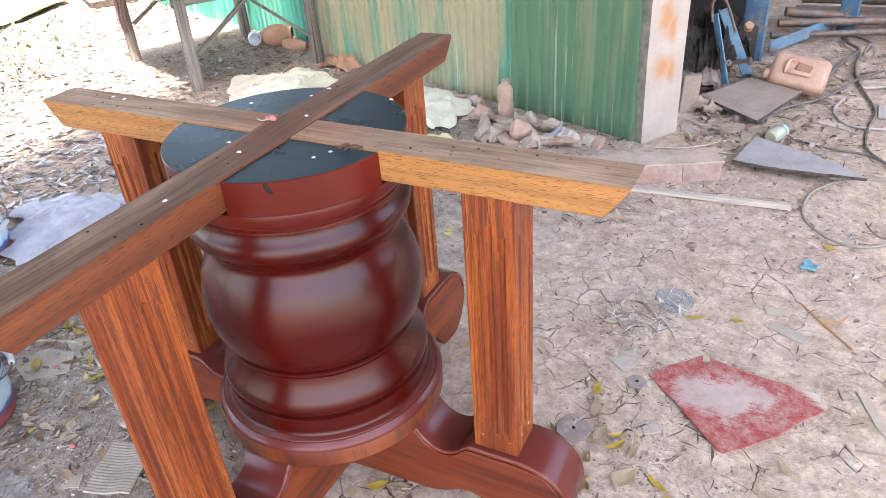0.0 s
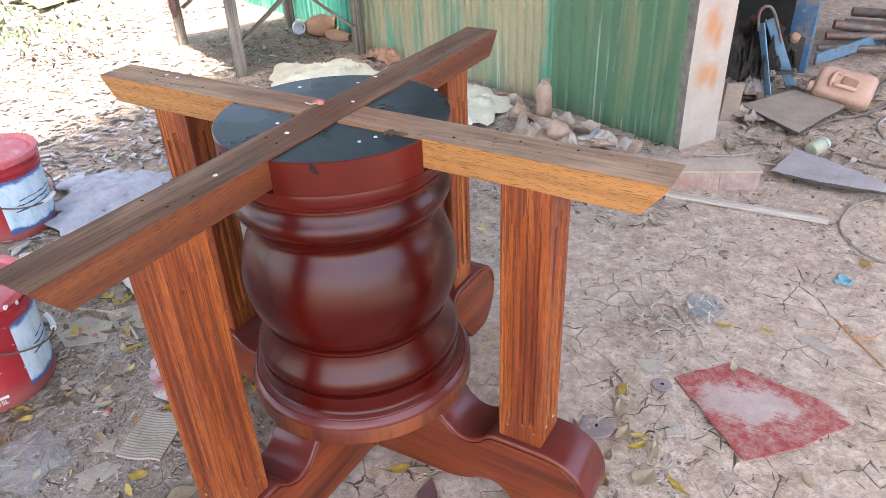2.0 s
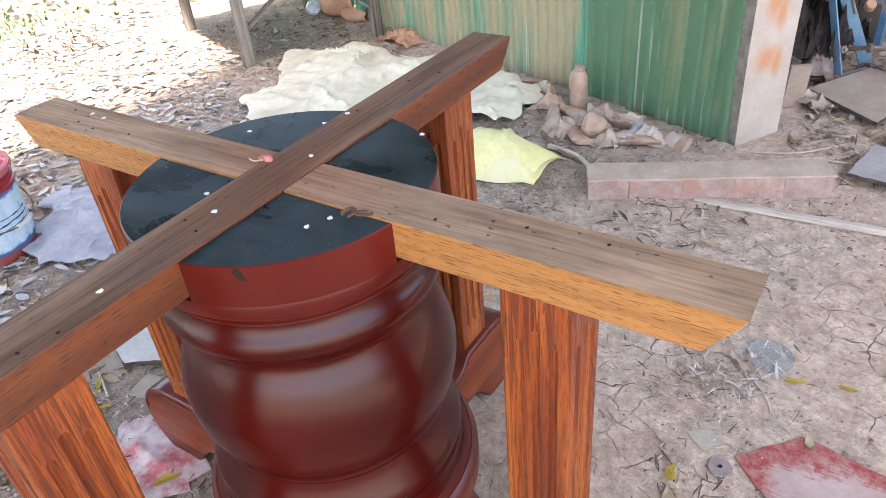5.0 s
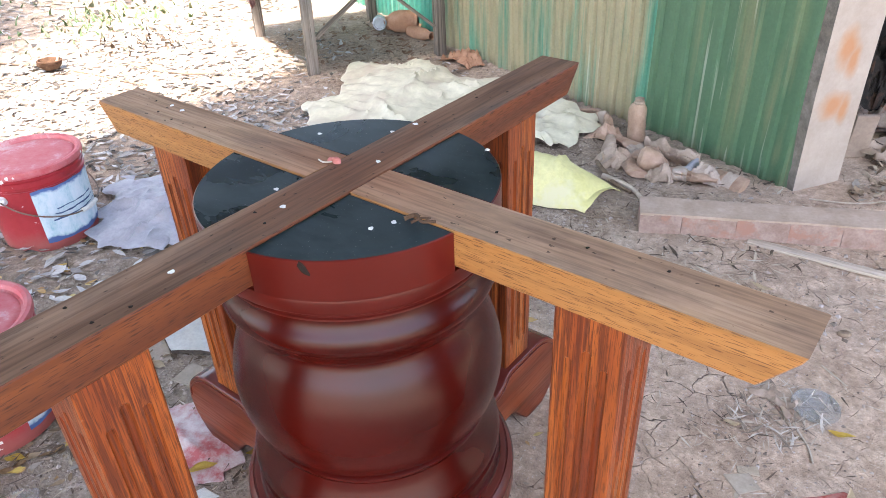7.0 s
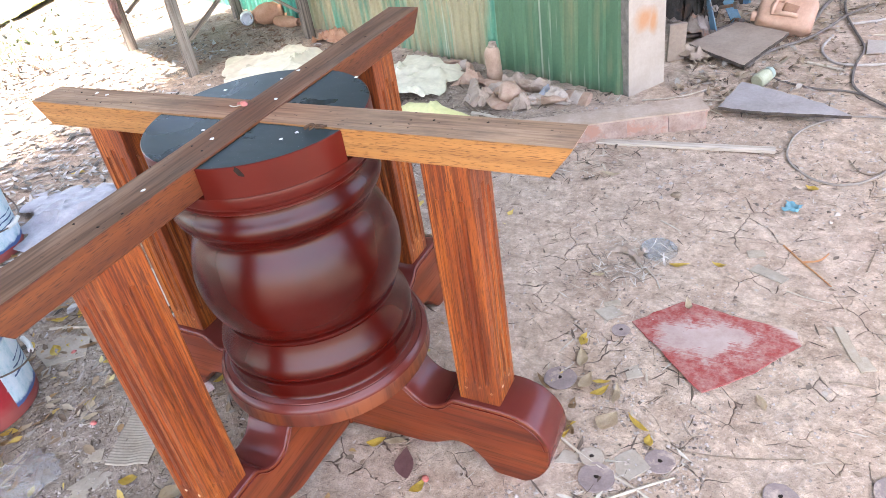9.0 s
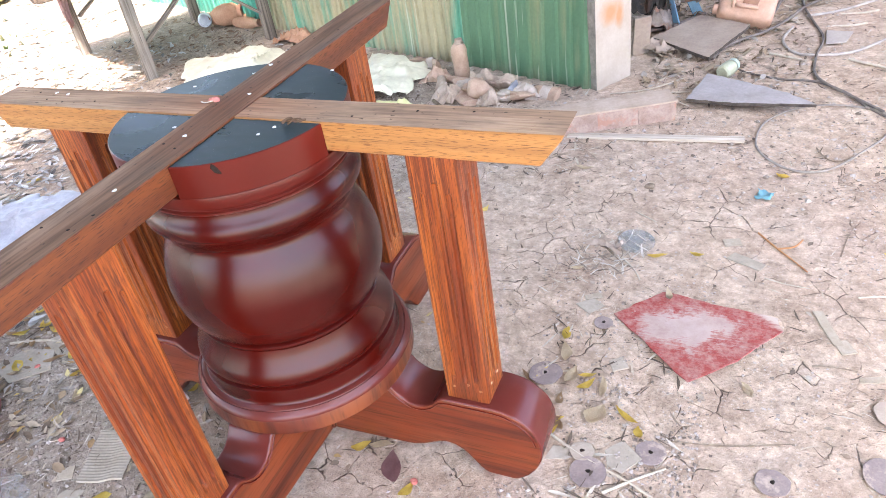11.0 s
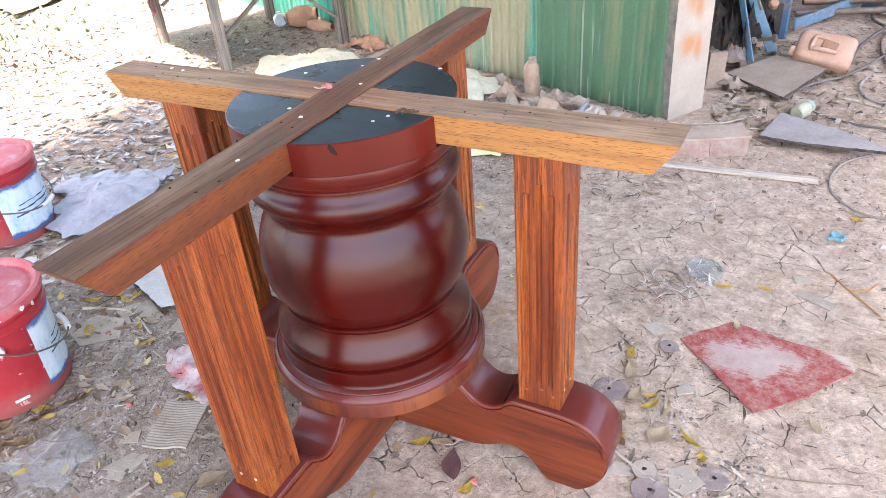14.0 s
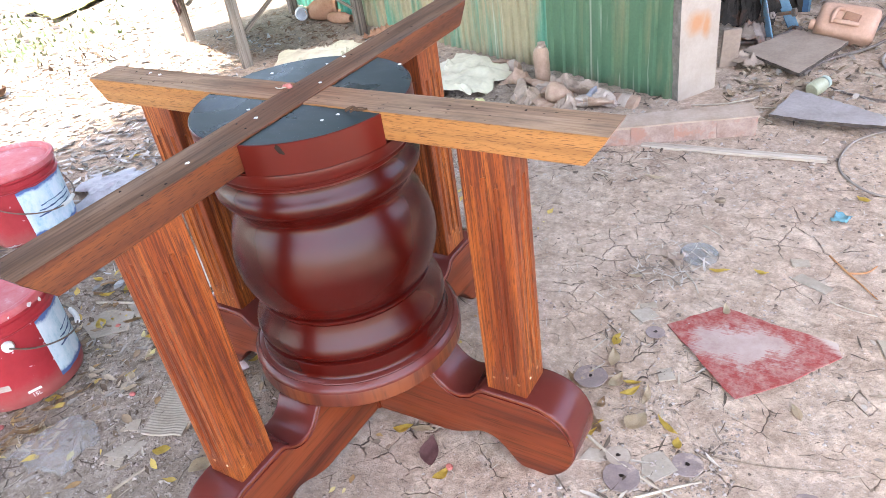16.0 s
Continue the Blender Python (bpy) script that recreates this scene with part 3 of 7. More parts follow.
shaft = worn_block(0.185, 0.05, 2.72, 3, 0.003)
bmesh.ops.translate(shaft, vec=(0.0925, 0.026, 1.35), verts=shaft.verts)
shaft.normal_update()
for f in shaft.faces:
    f.material_index = 1 if f.normal.x < -0.5 else 0
part("shaft", shaft, [plaster_smeared(), cement], pil, "dirty white plaster with faded orange rust smears")
edge = worn_block(0.06, 0.03, 2.70, 9, 0.006)
bmesh.ops.translate(edge, vec=(0.03, 0.066, 1.345), verts=edge.verts)
part("cement_edge", edge, cement, pil, "rough grey cement edge")


dark_board = dusty("plain dark boards", (0.03, 0.025, 0.02), (0.07, 0.06, 0.05), 6, 0.9, 0.4)
roof_metal = dusty("dull green roof iron", (0.05, 0.09, 0.075), (0.09, 0.14, 0.11), 4, 0.6, 0.2)


def plain_wall(name, a, b, h, material, label):
    a, b = Vector((*a, 0)), Vector((*b, 0))
    d = b - a
    bm = box(d.length, 0.08, h + 0.1, 0.004)
    ob = part(name, bm, material, None, label)
    ob.matrix_basis = Matrix.Translation((a + b) / 2 + Vector((0, 0, h / 2 - 0.05))) @ Matrix.Rotation(math.atan2(d.y, d.x), 4, "Z")
    return tagged(ob, "", "wall", "", "structure")


# Added walls: the back one closes the shed, the low side one blocks light.
plain_wall("wall_back", (-3.6, 5.6), (4.4, 5.6), 2.72, dark_board, "dark boarded wall added to close the back of the shed")
plain_wall("wall_side", (4.1, -0.4), (4.4, 5.5), 1.2, dark_board, "low dark board wall, added to block side light and darken reflections")
# Unseen roof added as sun blocker; its edges set where the shade ends.
roof_bm = box(4.15, 8.8, 0.05, 0.006)
roof = part("roof", roof_bm, roof_metal, None, "dull green iron roof, added out of view to shade the table", pose(0.85, 0.9, 3.40, 0, 0, -5))
tagged(roof, "", "roof", "", "structure")
plain_wall("wall_end", (1.08, 3.40), (3.4, 3.26), 0.55, grey_wood_x, "low weathered grey board wall closing the yard")


# ---- the table base ----
TABLE = group_at("table_base", pose(0, 0, 0), "varnished wooden round-table base with turned pedestal, standing on bare earth", "table base")
TOP = 0.72


def build_beam(x0, x1, half, high, cut, lap):
    """Beam along x, ends undercut; lap: 'over' or 'under' half joint at its middle. Slots: 0 side, 1 top."""
    prof = [(x0, TOP), (x0 + 0.004, TOP - 0.008), (x0 + cut, TOP - high), (x1 - cut, TOP - high), (x1 - 0.004, TOP - 0.008), (x1, TOP)]
    if lap == "over":
        i = 3
        prof[i:i] = [(-0.0385, TOP - high), (-0.0385, TOP - high / 2), (0.0385, TOP - high / 2), (0.0385, TOP - high)]
    else:
        prof += [(0.0385, TOP - 0.0), (0.0385, TOP - high / 2 - 0.0006), (-0.0385, TOP - high / 2 - 0.0006), (-0.0385, TOP - 0.0)]
    bm = prism(prof, half * 2, 0.0016, 1)
    for f in bm.faces:
        if f.normal.z > 0.8 and f.calc_center_median().z > TOP - 0.004:
            f.material_index = 1
    return bm


part("cross_beam", build_beam(-0.527, 0.557, 0.0375, 0.047, 0.034, "under"), [beam_yellow, beam_raw], TABLE, "yellow varnished beam with raw grey-brown top", None, 25)
part("cross_beam", build_beam(-0.558, 0.530, 0.0375, 0.0468, 0.036, "over"), [beam_orange, beam_raw_red], TABLE, "orange varnished beam with raw brown top", pose(0, 0, 0.0008, 0, 0, 90), 25)

CX, CY, DISC_R = 0.008, -0.006, 0.190


def disc_sector(q):
    """One of the four disc quarters between the let-in beams, tagged by its quadrant."""
    sx, sy = ((1, 1), (-1, 1), (-1, -1), (1, -1))[q]
    gap = 0.0378
    a0 = (gap - sx * CX)
    pts = []
    n = 26
    for i in range(n + 1):
        t = math.pi / 2 * i / n
        pts.append((sx * (sx * CX + DISC_R * math.cos(t)), sy * (sy * CY + DISC_R * math.sin(t))))
    pts = [(x, y) for x, y in pts if sx * x > gap and sy * y > gap]
    ya = sy * (sy * CY + math.sqrt(DISC_R ** 2 - (gap - sx * CX) ** 2))
    xa = sx * (sx * CX + math.sqrt(DISC_R ** 2 - (gap - sy * CY) ** 2))
    return [(sx * gap, sy * gap), (xa, sy * gap), *pts, (sx * gap, ya)]


for q in range(4):
    bm = slab(disc_sector(q), 0.052, 0.0014)
    for f in bm.faces:
        f.material_index = 1 if f.normal.z > 0.9 else 0
    part("top_disc_segment", bm, [rim_lacquer, disc_lacquer], TABLE, "red-brown rim with dusty dark green-black top", pose(0, 0, TOP - 0.0535), 30)

collar = [(0.0, 0.6660), (0.1838, 0.6660), (0.1838, 0.6648), (0.1868, 0.6640), (0.1876, 0.6615), (0.1872, 0.6475), (0.1860, 0.6450), (0.1815, 0.6440), (0.1800, 0.6415), (0.1790, 0.6390),
          (0.1755, 0.6372), (0.1738, 0.6345), (0.1738, 0.6325), (0.1762, 0.6310), (0.1765, 0.6288), (0.1742, 0.6270), (0.0, 0.6270)]
part("collar", lathe(collar, 96), rim_lacquer, TABLE, "", pose(CX, CY, 0), 25)
swell = rounded([(0.1728, 0.6270), (0.1738, 0.6205), (0.1775, 0.6120), (0.1825, 0.6035), (0.1850, 0.5950), (0.1842, 0.5860), (0.1795, 0.5775), (0.1718, 0.5695), (0.1645, 0.5605), (0.1608, 0.5515), (0.1612, 0.5440),
                 (0.1660, 0.5330), (0.1755, 0.5140), (0.1850, 0.488), (0.1912, 0.460), (0.1925, 0.441), (0.1910, 0.420), (0.1865, 0.399), (0.1793, 0.380),
                 (0.1715, 0.3670), (0.1662, 0.3618)], 5)
part("turned_column", lathe([(0.0, 0.6270), *swell, (0.0, 0.3618)], 128), lacquer, TABLE, "dark glossy mahogany turned swell", pose(CX, CY, 0), 60)
lower = [(0.0, 0.3618), (0.1640, 0.3618), (0.1642, 0.3600), (0.1680, 0.3592), (0.1702, 0.3575), (0.1708, 0.3548), (0.1700, 0.3522), (0.1680, 0.3508), (0.1662, 0.3502), (0.1662, 0.3492)]
lower += rounded([(0.1680, 0.3485), (0.1695, 0.3430), (0.1722, 0.3350), (0.1768, 0.3245), (0.1820, 0.3140), (0.1865, 0.3050), (0.1892, 0.2960), (0.1892, 0.2880), (0.1870, 0.2815), (0.1838, 0.2775)], 5)
lower += [(0.1812, 0.2762), (0.1808, 0.2746), (0.1850, 0.2738), (0.1878, 0.2722), (0.1884, 0.2690), (0.1886, 0.2500), (0.1892, 0.2440), (0.1915, 0.2412), (0.0, 0.2412)]
part("base_moulding", lathe(lower, 128), lacquer, TABLE, "dark glossy ringed base moulding", pose(CX, CY, 0), 35)
plinth = [(0.0, 0.2412), (0.1925, 0.2412), (0.2000, 0.2378), (0.2008, 0.2362), (0.2022, 0.2362), (0.2030, 0.2368), (0.2075, 0.2322), (0.2106, 0.2282), (0.2120, 0.2245), (0.2122, 0.2225), (0.0, 0.2225)]
part("plinth", lathe(plinth, 128), foot_top_lacquer, TABLE, "dull red-brown lacquered plinth with a scored ring", pose(CX, CY, 0), 30)
plinth_edge = [(0.0, 0.2225), (0.2118, 0.2225), (0.2124, 0.2212), (0.2122, 0.1905), (0.2100, 0.1882), (0.0, 0.1882)]
part("plinth_edge", lathe(plinth_edge, 128), edge_wood, TABLE, "sawn timber edge of the plinth, thinly varnished", pose(CX, CY, 0), 30)


def build_post():
    """Square post with three round-ended flutes on each face, z up from 0."""
    w, d, h = 0.080, 0.075, TOP - 0.047 - 0.1795
    bm = bmesh.new()
    zs = sorted(set([0, h] + list(np.linspace(0.0, h, 46)) + list(np.linspace(h - 0.085, h - 0.03, 28))))

    def flute(s, half, z):
        deep = 0.0
        for k, top in ((-0.5, h - 0.066), (0.0, h - 0.048), (0.5, h - 0.064)):
            c, r = k * half * 1.02, 0.0048
            if abs(s - c) < r:
                lo, hi = 0.050, top
                e = 0 if lo < z < hi else (lo - z if z < lo else z - hi)
                q = ((s - c) ** 2 + e * e) / (r * r)
                if q < 1:
                    deep = max(deep, 0.0056 * math.sqrt(1 - q))
        return deep
    n = 72
    faces_def = (((1, 0), (0, -1), w / 2, d / 2), ((0, 1), (1, 0), d / 2, w / 2), ((-1, 0), (0, 1), w / 2, d / 2), ((0, -1), (-1, 0), d / 2, w / 2))
    for (ux, uy), (nx, ny), half, off in faces_def:
        cols = []
        for i in range(n + 1):
            s = -half + 2 * half * i / n
            col = []
            for z in zs:
                k = flute(s, half, z)
                rnd = max(0.0, abs(s) - (half - 0.0022))
                o = off - k - rnd * 0.6
                col.append(bm.verts.new((ux * s + nx * o, uy * s + ny * o, z)))
            cols.append(col)
        for a, b in zip(cols, cols[1:]):
            for j in range(len(zs) - 1):
                bm.faces.new((a[j], b[j], b[j + 1], a[j + 1]))
    bmesh.ops.remove_doubles(bm, verts=bm.verts[:], dist=0.0009)
    return smooth(mesh_of("post", bm, post_wood), 30)


def build_foot():
    """Scrolled foot along x from the hub to the toe."""
    prof = [(0.052, 0.1878), (0.196, 0.1878), (0.205, 0.185)]
    prof += rounded([(0.212, 0.180), (0.226, 0.163), (0.246, 0.151), (0.268, 0.1505), (0.288, 0.160), (0.302, 0.174), (0.312, 0.1805)], 4)
    prof += [(0.320, 0.1815), (0.410, 0.1815)]
    prof += rounded([(0.424, 0.1800), (0.446, 0.1730), (0.468, 0.1590), (0.486, 0.1370), (0.496, 0.1080), (0.496, 0.0780), (0.487, 0.0480), (0.470, 0.0200), (0.452, 0.0030)], 4)
    prof += [(0.440, -0.004), (0.392, -0.004), (0.380, 0.000)]
    prof += rounded([(0.368, 0.012), (0.352, 0.034), (0.334, 0.052), (0.312, 0.060), (0.288, 0.054), (0.262, 0.040), (0.232, 0.030), (0.200, 0.028)], 4)
    prof += [(0.052, 0.022)]
    bm = prism(prof, 0.098, 0.0055, 3)
    for f in bm.faces:
        c = f.calc_center_median()
        f.material_index = 1 if abs(f.normal.y) < 0.75 and c.z > 0.06 and c.x > 0.19 else 0
    return smooth(mesh_of("foot", bm, foot_wood, foot_top_lacquer), 30)


def build_bead():
    """Thin bead along the upper edge of a foot's face."""
    line = rounded([(0.204, 0, 0.178), (0.214, 0, 0.166), (0.228, 0, 0.152), (0.247, 0, 0.1415), (0.268, 0, 0.141), (0.288, 0, 0.150), (0.302, 0, 0.164), (0.314, 0, 0.1705),
                    (0.350, 0, 0.1715), (0.412, 0, 0.1712), (0.440, 0, 0.164), (0.461, 0, 0.151), (0.478, 0, 0.131), (0.486, 0, 0.106)], 3)
    return smooth(mesh_of("bead", tube(line, 0.0017, 6, 1.0, 0), rim_lacquer), 60)


post_me, foot_me, bead_me = build_post(), build_foot(), build_bead()
for ang, px in ((0, 0.3625), (90, 0.352), (180, 0.352), (270, 0.3625)):
    turn = pose(0, 0, 0, 0, 0, ang)
    p = part("post", post_me, None, TABLE, "orange varnished fluted post", turn @ pose(px, 0, 0.1815))
    ft = part("foot", foot_me, None, TABLE, "mahogany stained scrolled foot", turn)
    for sy in (-0.0492, 0.0492):
        part("bead", bead_me, None, ft, "", pose(0, sy, 0))
hub = box(0.104, 0.104, 0.166, 0.003)
part("hub", hub, foot_wood, TABLE, "", pose(0, 0, 0.105))


def blob(r, h, seed, n=12):
    bm = bmesh.new()
    rings = []
    for f, z in ((1.0, 0.0), (0.9, 0.6), (0.5, 0.95)):
        rings.append([bm.verts.new((r * f * (1 + 0.25 * math.sin(3 * a + seed)) * math.cos(a), r * f * (1 + 0.2 * math.cos(2 * a + seed)) * math.sin(a), h * z)) for a in (2 * math.pi * i / n for i in range(n))])
    for a, b in zip(rings, rings[1:]):
        for i in range(n):
            bm.faces.new((a[i], a[(i + 1) % n], b[(i + 1) % n], b[i]))
    bm.faces.new(rings[-1])
    bm.faces.new(rings[0][::-1])
    return bm


spot_me = [smooth(mesh_of("paint_spot", blob(0.0036, 0.0011, s), white_paint), 60) for s in (0, 1.3, 2.9)]
SPOTS = ((-0.124, 0.070), (-0.041, 0.132), (-0.028, 0.167), (0.011, 0.045), (-0.045, -0.079), (-0.001, -0.107), (0.115, -0.083), (0.127, -0.058), (0.105, 0.156), (0.008, -0.264), (-0.400, 0.016), (-0.368, 0.012))
for i, (x, y) in enumerate(SPOTS):
    part("paint_spot", spot_me[i % 3], None, TABLE, "white paint fleck", pose(x, y, TOP + (0.0008 if abs(x) < 0.036 or abs(y) < 0.036 else -0.0017), 0, 0, i * 50))
hole_me = smooth(mesh_of("screw_hole", blob(0.0022, 0.0006, 0.4), hole_dark), 60)
for i, (x, y) in enumerate(((-0.024, -0.360), (0.019, -0.357), (0.027, -0.322), (-0.350, -0.019), (-0.280, -0.010), (-0.395, -0.012), (-0.015, 0.300), (0.012, 0.345), (0.330, 0.012), (0.236, -0.015), (0.011, -0.145), (-0.018, -0.135),
                          (-0.020, 0.180), (0.415, 0.018), (-0.440, 0.014))):
    part("screw_hole", hole_me, None, TABLE, "dark screw hole", pose(x, y, TOP + 0.0009, 0, 0, i * 33))
# dark smudges on the disc's rim
smudge_me = smooth(mesh_of("stain", blob(0.0095, 0.0005, 0.9), hole_dark), 60)
for ang, zz, lean in ((-61, 0.7090, 35), (-117, 0.6950, -20)):
    t = radians(ang)
    part("stain", smudge_me, None, TABLE, "dark smudge", Matrix.Translation((CX + 0.1900 * math.cos(t), CY + 0.1900 * math.sin(t), zz)) @ Matrix.Rotation(t, 4, "Z") @ Matrix.Rotation(radians(90), 4, "Y") @ Matrix.Rotation(radians(lean), 4, "Z") @ Matrix.Diagonal((1.0, 0.5, 1, 1)))
# worn plugs low on the posts
plug_me = smooth(mesh_of("plug", blob(0.0030, 0.0008, 2.0), dusty("pale plug wood", (0.42, 0.24, 0.14), (0.55, 0.36, 0.24), 60, 0.6)), 60)
for ang, px in ((0, 0.3625), (90, 0.352), (180, 0.352), (270, 0.3625)):
    turn = pose(0, 0, 0, 0, 0, ang)
    for k, (dx, zz) in enumerate(((-0.024, 0.211), (0.004, 0.219), (0.026, 0.209))):
        for s in (-1, 1):
            part("plug", plug_me, None, TABLE, "", turn @ pose(px + dx, s * 0.0375, zz, 90 * s))
    for dy in (-0.016, 0.014):
        part("plug", plug_me, None, TABLE, "", turn @ pose(px + 0.040, dy, 0.214, 0, 90))

# ---- materials of the loose things ----
blue_paint = dusty("chipped blue machine paint", (0.022, 0.065, 0.125), (0.045, 0.12, 0.20), 9, 0.55, 0.3, (0.16, 0.13, 0.11))
blue_light = dusty("worn pale blue paint", (0.075, 0.165, 0.24), (0.14, 0.25, 0.33), 22, 0.6, 0.3, (0.17, 0.12, 0.09))
steel = dusty("rusty steel", (0.10, 0.075, 0.06), (0.24, 0.19, 0.16), 20, 0.6, 0.4, (0.20, 0.09, 0.05), metal=0.4)
jug_plastic = dusty("dusty tan plastic", (0.38, 0.205, 0.135), (0.50, 0.31, 0.22), 9, 0.55, 0.1)
jug_hollow_shade = dusty("tan plastic darkened for a hollow's shade", (0.22, 0.10, 0.06), (0.32, 0.17, 0.10), 20, 0.6, 0.1)
mud_plastic = dusty("muddy translucent plastic", (0.31, 0.185, 0.125), (0.48, 0.335, 0.245), 22, 0.55, 0.5, (0.42, 0.29, 0.21))
clear_mud = dusty("dusty clear plastic", (0.30, 0.215, 0.160), (0.47, 0.365, 0.285), 18, 0.6, 0.2, (0.25, 0.18, 0.13))
jar_green = dusty("greenish jar plastic", (0.29, 0.29, 0.19), (0.42, 0.42, 0.30), 25, 0.4, 0.1)
jar_lid = dusty("pale green lid", (0.28, 0.34, 0.28), (0.40, 0.45, 0.39), 30, 0.5, 0.1)
cream_sheet = dusty("cream plastic sheet", (0.53, 0.50, 0.36), (0.68, 0.64, 0.49), 4, 0.55, 0.2, (0.50, 0.44, 0.33), dist=0.004)
yellow_sack = dusty("yellow woven sack", (0.56, 0.52, 0.20), (0.70, 0.66, 0.34), 6, 0.5, 0.25, (0.62, 0.58, 0.36), dist=0.003)
white_sheet = dusty("white plastic sheet", (0.23, 0.23, 0.26), (0.38, 0.38, 0.41), 9, 0.5, 0.35, (0.30, 0.28, 0.29))
pink_cloth = dusty("faded pink rag", (0.40, 0.25, 0.24), (0.55, 0.40, 0.38), 14, 0.9, 0.3)
slab_stone = dusty("mauve brick render", (0.24, 0.155, 0.125), (0.42, 0.315, 0.265), 16, 0.9, 0.9, (0.34, 0.185, 0.14))
slab_top = dusty("dusty mauve-brown render", (0.34, 0.250, 0.190), (0.46, 0.355, 0.285), 12, 0.95, 0.6)
slate_stone = dusty("grey slate board", (0.245, 0.215, 0.205), (0.35, 0.312, 0.30), 9, 0.85, 0.5)
brown_board = dusty("dusty brown fibreboard", (0.26, 0.192, 0.147), (0.36, 0.280, 0.222), 8, 0.9, 0.3)
pale_board = dusty("pale grey board", (0.42, 0.41, 0.37), (0.55, 0.54, 0.50), 9, 0.85, 0.3)
cable_black = dusty("dusty black rubber", (0.09, 0.075, 0.065), (0.21, 0.175, 0.155), 30, 0.8, 0.2)
cable_brown = dusty("dusty brown rubber", (0.20, 0.165, 0.14), (0.32, 0.275, 0.24), 24, 0.8, 0.2)
cable_grey = dusty("dusty grey hose", (0.30, 0.26, 0.23), (0.46, 0.41, 0.37), 24, 0.8, 0.2)
leaf_yellow = dusty("yellow fallen leaf", (0.52, 0.34, 0.05), (0.66, 0.48, 0.10), 40, 0.6, 0.2)
leaf_pale = dusty("pale dry leaf", (0.48, 0.36, 0.22), (0.62, 0.50, 0.34), 40, 0.7, 0.3)
leaf_purple = dusty("purple-brown leaf", (0.20, 0.09, 0.09), (0.30, 0.16, 0.15), 40, 0.6, 0.2)
leaf_orange = dusty("rust orange leaf stalk", (0.36, 0.14, 0.05), (0.48, 0.24, 0.10), 40, 0.7, 0.3)
disc_purple = dusty("worn mauve sanding disc", (0.20, 0.15, 0.14), (0.31, 0.245, 0.22), 30, 0.85, 0.4, (0.43, 0.335, 0.27))
disc_pale = dusty("pale sanding disc", (0.32, 0.255, 0.20), (0.44, 0.365, 0.29), 30, 0.85, 0.3, (0.36, 0.27, 0.22))
chip_wood = dusty("pale wood chip", (0.30, 0.24, 0.175), (0.44, 0.37, 0.29), 30, 0.85, 0.3)
twig_brown = dusty("dry twig bark", (0.14, 0.10, 0.07), (0.30, 0.23, 0.17), 40, 0.9, 0.4)
twig_pale = dusty("pale dry stick", (0.40, 0.33, 0.25), (0.56, 0.49, 0.40), 30, 0.85, 0.3)
blue_bit = dusty("turquoise plastic scrap", (0.08, 0.24, 0.29), (0.16, 0.33, 0.37), 30, 0.5, 0.2)
husk_brown = dusty("coconut husk", (0.06, 0.032, 0.02), (0.14, 0.08, 0.05), 20, 0.95, 0.7)
clay = dusty("terracotta clay", (0.30, 0.15, 0.09), (0.44, 0.26, 0.17), 12, 0.85, 0.4)
strip_wood = wood("pale dusty lath", (0.34, 0.28, 0.22), (0.45, 0.38, 0.31), (0.54, 0.47, 0.39), 0, 0.85, bump=0.3, lines=0.3)
label_pale = dusty("faded pale label", (0.34, 0.265, 0.21), (0.47, 0.39, 0.33), 26, 0.7, 0.3)
red_petal = dusty("red dried petal", (0.42, 0.09, 0.08), (0.55, 0.20, 0.16), 60, 0.7, 0.3)


lid_clear = dusty("dusty bluish clear plastic", (0.26, 0.26, 0.25), (0.38, 0.375, 0.36), 30, 0.4, 0.1)
bsdf(lid_clear).inputs["Alpha"].default_value = 0.42
film = dusty("dusty clear film", (0.40, 0.36, 0.32), (0.58, 0.55, 0.51), 18, 0.3, 0.2)
bsdf(film).inputs["Alpha"].default_value = 0.24


